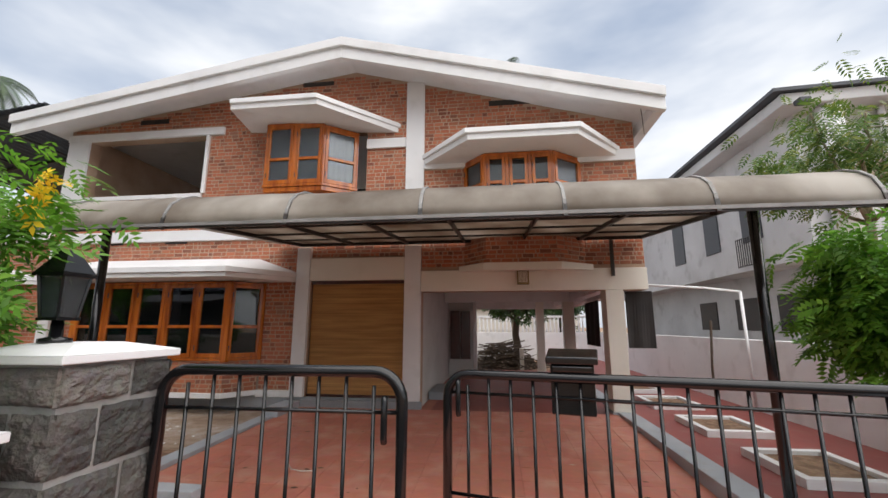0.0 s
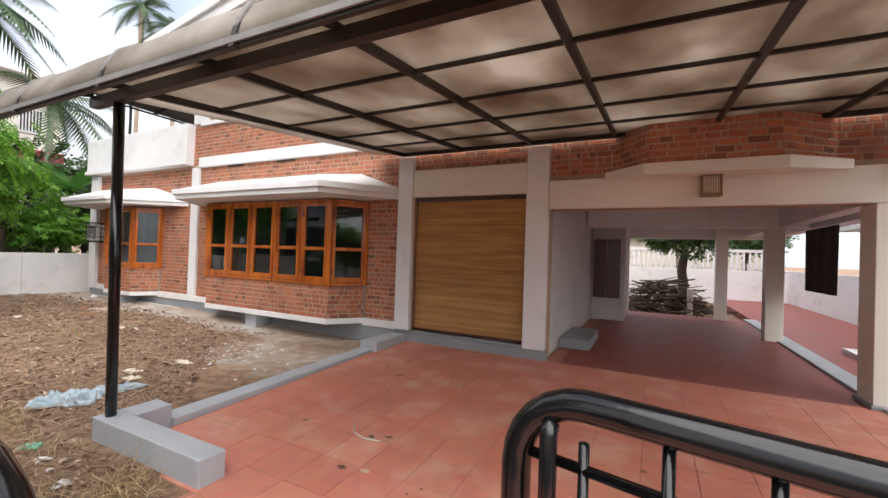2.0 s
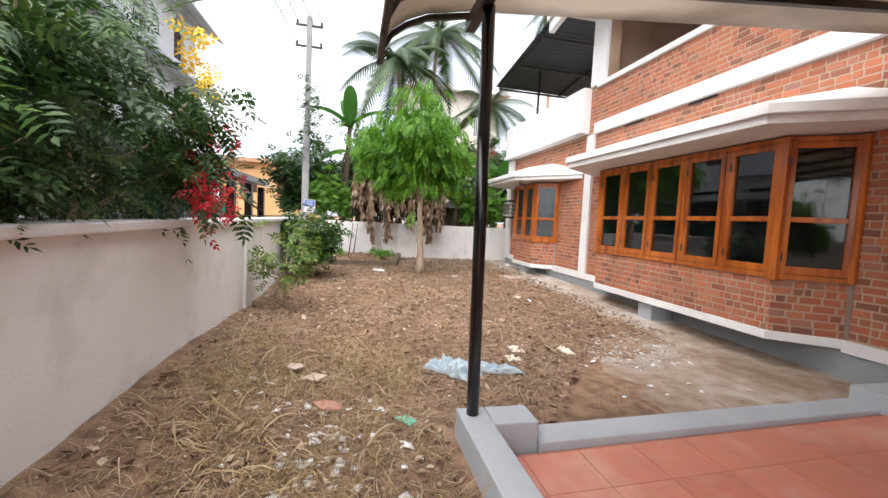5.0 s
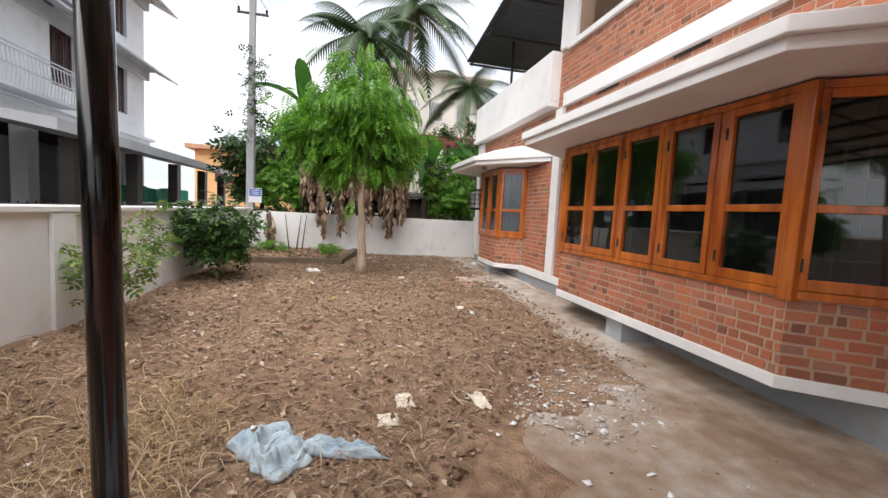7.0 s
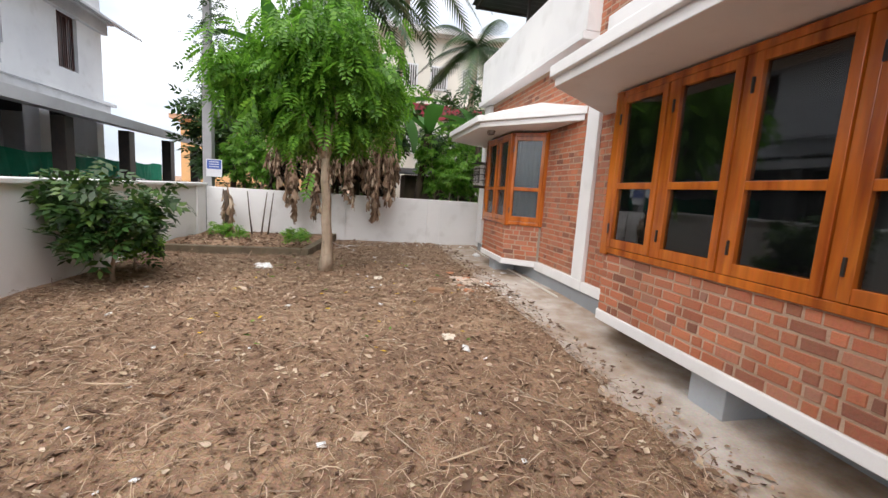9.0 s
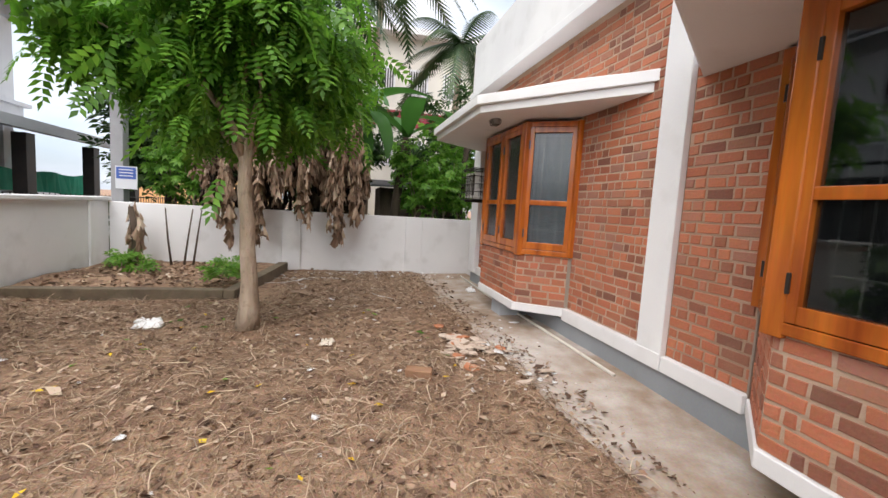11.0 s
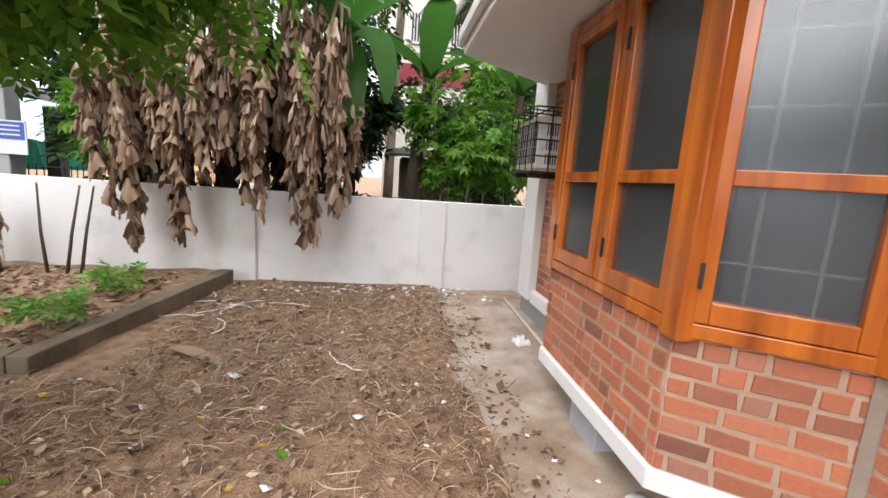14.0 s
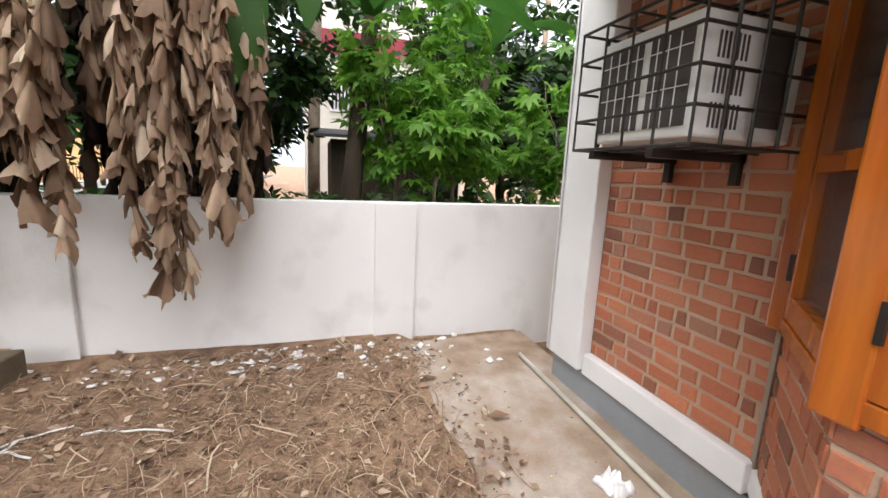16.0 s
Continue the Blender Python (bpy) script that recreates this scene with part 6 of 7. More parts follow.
# ---- carport and back yard ----
def carport_things():
    w = box("wall_store", -1.51, -0.72, 13.4, 15.88, -0.3, 2.71, INNER, None, 0.01)
    tagged(w, "white plastered store room wall in the carport, greyed for shade", "wall", kind="structure")
    d = group_thing("door_carport", "dark red-brown shuttered window in the carport wall", "window", "structure")
    for i in range(2):
        x = -1.46 + i * 0.33
        box("leaf", x, x + 0.31, 13.355, 13.395, 0.5, 2.0, DARKWOOD, d, 0.006)
        for z in (0.58, 1.3):
            box("panel", x + 0.05, x + 0.26, 13.34, 13.354, z, z + 0.6, DARKWOOD, d, 0.008)
    step = box("step_carport", -1.49, -1.0, 9.3, 10.6, -0.06, 0.11, GREYP, None, 0.01)
    tagged(step, "dark grey step at the carport wall", "step", kind="structure")
    base = group_thing("dark_sunblind", "dark woven shade sheet hung between the columns", "sunblind", group="carport sunblinds")
    for y0, y1 in ((10.6, 12.2),):
        verts, faces = [], []
        for i in range(21):
            y = y0 + (y1 - y0) * i / 20
            verts += [(2.5 + 0.02 * math.sin(i), y, 1.02), (2.5 + 0.015 * math.sin(i + 1), y, 2.15)]
            if i:
                faces.append((2 * i - 2, 2 * i, 2 * i + 1, 2 * i - 1))
        o = raw("cloth", verts, faces, paint("dark_shade_cloth", (0.02, 0.018, 0.018), (0.04, 0.035, 0.034), 0.9, 60, 2, 0.2), base)
        o.modifiers.new("thick", "SOLIDIFY").thickness = 0.004
    verts, faces = [], []
    for i in range(11):
        x = 2.5 + 0.5 * i / 10
        verts += [(x, 8.42 + 0.02 * math.sin(i), 1.1), (x, 8.42, 2.18)]
        if i:
            faces.append((2 * i - 2, 2 * i, 2 * i + 1, 2 * i - 1))
    o = raw("cloth", verts, faces, bpy.data.materials["dark_shade_cloth"], base)
    o.modifiers.new("thick", "SOLIDIFY").thickness = 0.004
    w = group_thing("wall_back_yard", "white back yard wall with a balustrade", "wall", "structure")
    box("panel", -14, 5.0, 24.0, 24.15, -0.3, 1.2, COMPOUND, w, 0.01)
    box("rail", -14, 5.0, 23.98, 24.17, 2.0, 2.12, COMPOUND, w, 0.01)
    bm = bmesh.new()
    for i in range(50):
        x = -6 + i * 0.22
        add_tube(bm, [(x, 24.07, 1.2), (x, 24.07, 1.35), (x, 24.07, 1.6), (x, 24.07, 2.0)], [0.05, 0.07, 0.04, 0.05], 8)
    tagged(finish("baluster", bm, COMPOUND, w, 0, True), kind="stuff")
    far = group_thing("back_neighbour_house", "low house with a red tiled roof beyond the back yard", "house")
    box("wall", -4, 6, 31, 36, -0.3, 3.0, CREAM, far, 0)
    prism("roof", [(-4.6, 30.4), (6.6, 30.4), (6.6, 36.6), (-4.6, 36.6)], [3.0, 3.0, 3.01, 3.01], [3.1, 3.1, 5.6, 5.6], paint("roof_tile", (0.30, 0.13, 0.09), (0.40, 0.2, 0.15), 0.8, 12, 2, 0.5), far, 0)
    p = group_thing("wood_pile", "heap of cut branches and broken wood in the back yard", "wood pile")
    rng = random.Random(12)
    bm = bmesh.new()
    for i in range(260):
        a = rng.uniform(0, math.pi)
        c = Vector((0.3 + rng.gauss(0, 0.75), 18.6 + rng.gauss(0, 0.5), 0))
        c.z = -0.25 + max(0.05, 1.15 - 0.6 * abs(c.x - 0.3)) * rng.random()
        dvec = Vector((math.cos(a), math.sin(a), rng.uniform(-0.3, 0.3))) * rng.uniform(0.3, 0.8)
        add_tube(bm, [c - dvec, c + dvec * 0.2 + Vector((0, 0, 0.03)), c + dvec], [0.028, 0.022, 0.012], 6)
    tagged(finish("branches", bm, DARKBARK, p), kind="stuff")
    box("plank", 0.95, 1.1, 17.6, 18.0, -0.25, 0.62, PVC, p)
    tree("yard_tree", "dark trunked tree in the back yard", (0.95, 20.5), (1.0, 20.5, 2.2), 0.2, 1.5, 1.6, 700, BROAD, GREEN_DARK, DARKBARK, 95, 0.4, 8, (1.2, 2.0), 24, -0.3)
    for x, y in ((-2.3, 26.5), (4.0, 27), (-6.0, 28)):
        tree("yard_tree", "leafy tree beyond the back yard wall", (x, y), (x, y, 2.2), 0.14, 1.9, 3.0, 700, BROAD, GREEN_DARK, DARKBARK, int(96 + x), 0.4, 7, (1.5, 2.4), 24, -0.3)


carport_things()


# ---- neighbours ----
def apartment_block():
    """Three-storey block across the street, long face towards the street."""
    base = group_thing("apartment_block", "white three-storey block with ledges, balconies and brown shutters", "building")
    yb, x0, x1 = -4.6, -24.0, -6.5
    pw = paint("block_paint", (0.66, 0.67, 0.70), (0.76, 0.77, 0.79), 0.8, 30, 0.8, 0.2, dirt=(0.5, 0.5, 0.5), dirt_amount=0.5)
    led = paint("ledge_grey", (0.42, 0.43, 0.45), (0.55, 0.56, 0.58), 0.8, 30, 1, 0.2)
    dark = paint("dark_opening", (0.02, 0.018, 0.017), (0.045, 0.04, 0.036), 0.8, 20, 1, 0.1)
    wins = [(-22.6, -21.6), (-19.4, -18.2), (-15.9, -14.7), (-12.2, -11.0), (-9.2, -8.2)]
    holes = []
    for zf in (4.75, 7.75, 10.6):
        holes += [(a, b, zf - 0.1, zf + 1.7) for a, b in wins]
    bm = bmesh.new()
    xs = sorted({x0, x1, *[v for w in wins for v in w]})
    for a, b in zip(xs, xs[1:]):
        cuts = sorted((h[2], h[3]) for h in holes if h[0] <= a + 1e-6 and h[1] >= b - 1e-6)
        lo = 3.5
        for c, d in cuts + [(12.8, 12.8)]:
            add_box(bm, a, b, yb - 0.25, yb, lo, c)
            lo = d
    add_box(bm, x0, x0 + 0.25, yb - 9, yb - 0.251, -0.3, 12.8)
    add_box(bm, x1 - 0.25, x1, yb - 9, yb - 0.251, -0.3, 12.8)
    finish("wall", bm, pw, base)
    box("interior", x0 + 0.26, x1 - 0.26, yb - 9, yb - 0.9, 3.3, 12.6, dark, base, 0)
    box("ground_floor", x0 + 0.26, x1 - 0.26, yb - 9, yb - 3.2, -0.3, 3.29, led, base, 0)
    for zc, out in ((3.5, 0.5), (6.55, 1.0), (9.5, 1.0), (12.7, 1.1)):
        bm = bmesh.new()
        add_box(bm, x0 - 0.1, x1, yb + 0.002, yb + 0.18, zc - 0.12, zc + 0.30)
        add_box(bm, x0 - 0.3, x1, yb + 0.002, yb + 0.30, zc + 0.30, zc + 0.42)
        if out > 0.6:
            add_prism(bm, [(x0 - out * 0.9, yb + 0.002), (x0 - out * 0.9, yb + out), (x1, yb + out), (x1, yb + 0.002)], [zc + 0.5, zc + 0.02, zc + 0.02, zc + 0.5], [zc + 0.58, zc + 0.10, zc + 0.10, zc + 0.58])
        finish("ledge", bm, led if out > 0.6 else pw, base, 0.01)
    for a, b, c, d in holes:
        w = bmesh.new()
        for i in range(4):
            x = a + (b - a) * i / 3
            add_box(w, x - 0.04, x + 0.04, yb - 0.2, yb - 0.12, c, d)
        add_box(w, a, b, yb - 0.2, yb - 0.12, c, c + 0.08)
        add_box(w, a, b, yb - 0.2, yb - 0.12, d - 0.08, d)
        for k in range(1, 10):
            x = a + (b - a) * k / 10
            add_box(w, x - 0.01, x + 0.01, yb - 0.1, yb - 0.08, c, d)
        finish("window", w, DARKWOOD, base)
    for zc in (3.95, 6.95, 9.9):
        bm = bmesh.new()
        for xa, xb in ((-18.0, -12.6),):
            add_box(bm, xa, xb, yb, yb + 0.9, zc - 0.1, zc)
            for k in range(40):
                x = xa + (xb - xa) * k / 39
                add_tube(bm, [(x, yb + 0.86, zc), (x, yb + 0.9, zc + 0.4), (x, yb + 0.86, zc + 0.85)], 0.012, 5)
            for zz in (0.45, 0.85, 0.95):
                add_tube(bm, [(xa, yb + 0.86, zc + zz), (xb, yb + 0.86, zc + zz)], 0.025, 6)
        finish("balcony", bm, led, base)
    for x in (-23.7, -20.8, -17.4, -14.0, -10.5, -7.0):
        box("column", x - 0.22, x + 0.22, yb - 0.44, yb, -0.3, 3.38, pw, base)
    # lean-to roof
    aw = group_thing("street_lean_to", "grey lean-to roof on dark posts over a parking bay", "lean-to")
    bm = bmesh.new()
    add_prism(bm, [(-25.5, -4.5), (-25.5, -1.4), (-13, -1.4), (-13, -4.5)], [3.1, 2.6, 2.6, 3.1], [3.16, 2.85, 2.85, 3.16])
    finish("roof", bm, led, aw)
    for x in (-25, -22.4, -19.6, -16.8, -14):
        box("post", x - 0.16, x + 0.16, -1.9, -1.6, -0.3, 2.55, STEEL, aw, 0.01)
    g = group_thing("green_shade_net", "bright green shade net along the parking bay", "net")
    verts, faces = [], []
    for i in range(41):
        x = -27 + 9.5 * i / 40
        verts += [(x, -3.9 + 0.05 * math.sin(i), 0.9), (x, -3.9 + 0.05 * math.sin(i * 1.3), 1.75 + 0.04 * math.sin(i * 0.7))]
        if i:
            faces.append((2 * i - 2, 2 * i, 2 * i + 1, 2 * i - 1))
    n = raw("net", verts, faces, paint("green_net", (0.0, 0.20, 0.11), (0.01, 0.28, 0.16), 0.8, 50, 3, 0.2), g)
    n.modifiers.new("thick", "SOLIDIFY").thickness = 0.004
    # parked car
    car = group_thing("parked_car", "white parked car under the lean-to", "car")
    prof = [(-2.0, 0.25), (-2.0, 0.75), (-1.2, 0.92), (-0.6, 1.42), (0.8, 1.45), (1.5, 0.98), (2.0, 0.85), (2.05, 0.25)]
    bm = bmesh.new()
    cx, cy = -21.0, -2.9
    a = [bm.verts.new((cx + x, cy - 0.8, z - 0.3)) for x, z in prof]
    b = [bm.verts.new((cx + x, cy + 0.8, z - 0.3)) for x, z in prof]
    bm.faces.new(a)
    bm.faces.new(b[::-1])
    for i in range(len(prof)):
        j = (i + 1) % len(prof)
        bm.faces.new((a[i], a[j], b[j], b[i]))
    finish("body", bm, paint("car_paint", (0.7, 0.71, 0.72), (0.75, 0.76, 0.77), 0.2, 60, 2, 0.02), car, 0.08)
    bm = bmesh.new()
    add_prism(bm, [(cx - 0.55, cy + 0.802), (cx + 0.85, cy + 0.802), (cx + 0.85, cy + 0.81), (cx - 0.55, cy + 0.81)], 0.66, 1.08)
    finish("side_glass", bm, CLEAR, car)
    for x in (-1.25, 1.25):
        tube("wheel", [(cx + x, cy + 0.62, 0.02), (cx + x, cy + 0.84, 0.02)], 0.31, PLASTIC, car, 18)
    # railing before the block
    r = group_thing("street_railing", "dark wrought-iron railing on a low white wall across the street", "railing")
    box("plinth", -40, -8, -1.0, -0.85, -0.3, 0.55, COMPOUND, r, 0.01)
    bm = bmesh.new()
    for i in range(150):
        x = -40 + i * 0.2
        add_tube(bm, [(x, -0.92, 0.55), (x, -0.92, 1.15)], 0.012, 5)
    for z in (0.65, 1.1):
        add_tube(bm, [(-40, -0.92, z), (-8, -0.92, z)], 0.015, 5)
    finish("bars", bm, STEEL, r)


apartment_block()


def other_neighbours():
    h = group_thing("orange_house", "low orange-cream house with a flat roof further along the street", "house")
    oc = paint("orange_wall", (0.62, 0.36, 0.16), (0.70, 0.43, 0.21), 0.8, 20, 0.6, 0.1)
    box("wall", -52, -40, -8, 0, -0.3, 5.4, oc, h, 0)
    box("roof", -52.5, -39.3, -8.5, 0.5, 5.4, 5.75, paint("roof_edge", (0.4, 0.22, 0.13), (0.5, 0.3, 0.19), 0.8), h, 0.02)
    for y in (-6.5, -3.5, -1.2):
        box("window", -40.0, -39.93, y, y + 1.3, 2.9, 4.2, DARKWOOD, h, 0.01)
    # pale two-storey house behind the bananas
    h = group_thing("cream_house", "cream and maroon two-storey house beyond the thicket", "house")
    box("wall", -36, -29, 6.3, 12.5, -0.3, 9.8, CREAM, h, 0)
    box("band", -28.99, -28.9, 6.2, 12.6, 5.4, 6.2, paint("maroon", (0.28, 0.03, 0.05), (0.34, 0.05, 0.07), 0.7), h, 0.02)
    box("roof", -36.6, -28.3, 5.7, 13.1, 9.8, 10.1, WHITE, h, 0.02)
    for y in (7.2, 8.9, 10.7):
        for z in (3.4, 7.0):
            w = box("window", -29.0, -28.93, y, y + 1.0, z, z + 1.3, WHITE, h, 0.01)
            bm = bmesh.new()
            for k in range(7):
                add_box(bm, -28.93, -28.91, y + 0.08 + k * 0.125, y + 0.14 + k * 0.125, z + 0.1, z + 1.2)
            finish("bars", bm, STEEL, h)
    s = group_thing("thicket_shed", "dark low shed roof in the thicket", "shed")
    box("wall", -22.4, -20.6, 6.9, 9.4, -0.3, 1.9, DARKBARK, s, 0)
    prism("roof", [(-22.7, 6.6), (-20.2, 6.6), (-20.2, 9.7), (-22.7, 9.7)], [2.2, 1.9, 1.9, 2.2], [2.25, 1.95, 1.95, 2.25], DARKSHEET, s, 0)
    # white neighbour on the east
    h = group_thing("east_neighbour_house", "weathered white two-storey house with a mono-pitch gable", "house")
    wp = paint("old_white", (0.52, 0.52, 0.52), (0.66, 0.66, 0.66), 0.85, 25, 0.7, 0.2, dirt=(0.33, 0.32, 0.31), dirt_amount=0.6)
    bm = bmesh.new()
    add_prism(bm, [(6.4, 9.0), (16, 9.0), (16, 24), (6.4, 24)], 2.9, [6.0, 6.4, 6.4, 6.0])
    add_box(bm, 7.2, 16, 9.6, 24, -0.3, 2.899)
    finish("wall", bm, wp, h)
    bm = bmesh.new()
    add_prism(bm, [(5.9, 8.5), (16.5, 8.5), (16.5, 24.5), (5.9, 24.5)], [5.95, 6.4, 6.4, 5.95], [6.2, 6.65, 6.65, 6.2])
    finish("roof", bm, wp, h, 0.02)
    bm = bmesh.new()
    add_prism(bm, [(5.7, 8.4), (16.7, 8.4), (16.7, 24.6), (5.7, 24.6)], [6.205, 6.66, 6.66, 6.205], [6.28, 6.73, 6.73, 6.28])
    add_prism(bm, [(6.1, 8.3), (6.3, 8.3), (6.3, 8.5), (6.1, 8.5)], 5.9, 6.0)
    finish("sheet", bm, DARKSHEET, h)
    for x in (6.9, 9.3):
        tube("column", [(x, 8.75, 2.9), (x, 8.75, 5.95 + (x - 6.4) * 0.03)], 0.22, WHITE, h, 16)
        box("column_block", x - 0.3, x + 0.3, 8.45, 9.05, 2.7, 3.0, wp, h, 0.02)
    for y in (10.5, 12.4, 14.6):
        box("window", 6.37, 6.42, y, y + 0.8, 3.6, 5.0, DARKSHEET, h, 0.01)
        box("opening", 7.17, 7.22, y, y + 1.1, 1.4, 2.3, STEEL, h, 0.01)
    bm = bmesh.new()
    for k in range(12):
        add_tube(bm, [(6.25, 10.4 + k * 0.09, 3.0), (6.25, 10.4 + k * 0.09, 3.7)], 0.012, 5)
    for z in (3.0, 3.7):
        add_tube(bm, [(6.25, 10.4, z), (6.25, 11.4, z)], 0.015, 5)
    finish("balcony_rail", bm, STEEL, h)
    tube("downpipe", [(8.0, 8.9, 6.0), (8.0, 8.85, 3.6), (8.2, 8.8, 3.0), (8.2, 8.8, -0.2)], 0.06, WHITE, h, 10)
    # young tree stake in a pit
    t = group_thing("sapling_stake", "thin dark sapling stem in a tree pit", "sapling")
    tube("stem", [(3.5, 7.45, -0.08), (3.47, 7.42, 0.8), (3.52, 7.4, 1.6)], 0.02, DARKBARK, t)


other_neighbours()


def utility_pole():
    base = group_thing("utility_pole", "grey concrete utility pole with two cross arms", "utility pole")
    x, y = -17.1, 1.35
    con = paint("pole_concrete", (0.30, 0.30, 0.31), (0.42, 0.42, 0.43), 0.9, 40, 2, 0.3)
    bm = bmesh.new()
    add_prism(bm, [(x - 0.13, y - 0.11), (x + 0.13, y - 0.11), (x + 0.13, y + 0.11), (x - 0.13, y + 0.11)], -0.3, 4.5)
    add_prism(bm, [(x - 0.10, y - 0.085), (x + 0.10, y - 0.085), (x + 0.10, y + 0.085), (x - 0.10, y + 0.085)], 4.5, 8.1)
    finish("shaft", bm, con, base, 0.015)
    bm = bmesh.new()
    for z in (7.1, 7.8):
        add_beam(bm, (x, y - 0.45, z), (x, y + 0.45, z), 0.06, 0.06)
        for dy in (-0.4, 0.4):
            add_tube(bm, [(x, y + dy, z + 0.03), (x, y + dy, z + 0.13), (x, y + dy, z + 0.17)], [0.03, 0.04, 0.02], 8)
    finish("cross_arm", bm, STEEL, base)
    bm = bmesh.new()
    add_box(bm, x + 0.135, x + 0.15, y - 0.02, y + 0.36, 1.35, 1.8)
    finish("sign_board", bm, paint("sign_white", (0.72, 0.74, 0.78), (0.78, 0.79, 0.82), 0.5, 30, 2, 0.05), base)
    bm = bmesh.new()
    add_box(bm, x + 0.151, x + 0.156, y + 0.0, y + 0.34, 1.55, 1.78)
    finish("sign_field", bm, paint("sign_blue", (0.06, 0.12, 0.42), (0.08, 0.15, 0.48), 0.5, 30, 2, 0.05), base)
    bm = bmesh.new()
    for z in (1.72, 1.66, 1.60):
        add_box(bm, x + 0.157, x + 0.159, y + 0.05, y + 0.29, z, z + 0.02)
    finish("sign_lines", bm, bpy.data.materials["sign_white"], base)
    w = group_thing("overhead_wires", "thin overhead electric wires along the street", "wires")
    bm = bmesh.new()
    for z in (7.28, 7.98):
        for dy in (-0.4, 0.4):
            add_tube(bm, [(x + 30 * s, y + dy - 2.2 * s, z - 0.9 * s * (1 - s) * 2) for s in [i / 8 for i in range(9)]], 0.008, 5, False)
    finish("wire", bm, STEEL, w)
    # creeper on the pole
    rs = np.random.RandomState(4)
    k = 260
    pos = np.stack([x + rs.normal(0, 0.22, k), y + rs.normal(0.1, 0.22, k), rs.uniform(3.2, 6.0, k)], -1)
    c = group_thing("pole_creeper", "dark creeper clinging to the pole", "creeper")
    scatter("leaves", TINY, pos, rs.uniform(0, 6.3, k), rs.normal(0.3, 0.5, k), rs.normal(0, 0.5, k), rs.uniform(1, 2, k), GREEN_DARK, c)


utility_pole()


# ---- garden floor ----
def planting_bed():
    base = group_thing("planting_bed", "low planting bed edged with mossy concrete", "planting bed")
    km = paint("mossy_kerb", (0.10, 0.075, 0.05), (0.19, 0.15, 0.10), 0.95, 25, 3, 0.6, dirt=(0.06, 0.06, 0.03))
    bm = bmesh.new()
    add_prism(bm, [(-15.9, 4.55), (-13.36, 4.18), (-13.34, 4.33), (-15.9, 4.72)], -0.2, [0.10, 0.06, 0.06, 0.10])
    add_prism(bm, [(-13.5, 1.7), (-13.35, 1.7), (-13.35, 4.179), (-13.5, 4.179)], -0.2, 0.06)
    finish("kerb", bm, km, base, 0.012)
    verts, faces = [], []
    n = 24
    for j in range(n + 1):
        for i in range(n + 1):
            x, y = -16.1 + 2.62 * i / n, 1.65 + (2.55 + 0.34 * (1 - i / n)) * j / n
            verts.append((x, y, 0.03 + 0.06 * noise.noise((x * 2, y * 2, 1))))
    for j in range(n):
        for i in range(n):
            faces.append((j * (n + 1) + i, j * (n + 1) + i + 1, (j + 1) * (n + 1) + i + 1, (j + 1) * (n + 1) + i))
    raw("soil", verts, faces, EARTH, base, True)


planting_bed()
for (x, y, s) in ((-15.1, 3.9, 1), (-14.8, 2.6, 2), (-13.9, 4.05, 3), (-15.4, 2.1, 4)):
    tree("bed_plant", "low green weed in the planting bed", (x, y), (x, y, 0.12), 0.008, 0.2, 0.22, 50, TINY, GREEN_BRIGHT, BARK, 110 + s, 0.0, 5, (1.0, 1.7), 6, 0.0)


def banana_stump():
    base = group_thing("banana_stump", "withered banana stump with curled brown leaves by the wall", "plant stump")
    rng = random.Random(3)
    verts, faces = [], []
    for i in range(7):
        v, f = dead_leaf((-15.55 + rng.uniform(-0.12, 0.12), 2.25 + rng.uniform(-0.12, 0.12), 1.15 - i * 0.07), 1.0 - i * 0.06, rng)
        k = len(verts)
        verts += v
        faces += [tuple(k + q for q in ff) for ff in f]
    raw("leaves", verts, faces, DEADLEAF, base)
    tube("stem", [(-15.6, 2.25, 0.0), (-15.58, 2.25, 0.5), (-15.5, 2.2, 1.05)], [0.1, 0.07, 0.04], DARKBARK, base)
    for a, b in ((2.75, 2.6), (2.95, 3.05), (3.1, 3.2)):
        tube("shoot", [(-15.7, a, 0.0), (-15.75, (a + b) / 2, 0.5), (-15.85, b, 1.05)], [0.02, 0.016, 0.01], DARKBARK, base)


banana_stump()


def on_floor(x, y, up=0.012):
    return ground_z(x, y) + 0.05 * (noise.noise((x * 0.9, y * 0.9, 0)) * 0.6 + noise.noise((x * 3.1, y * 3.1, 2)) * 0.35) + up


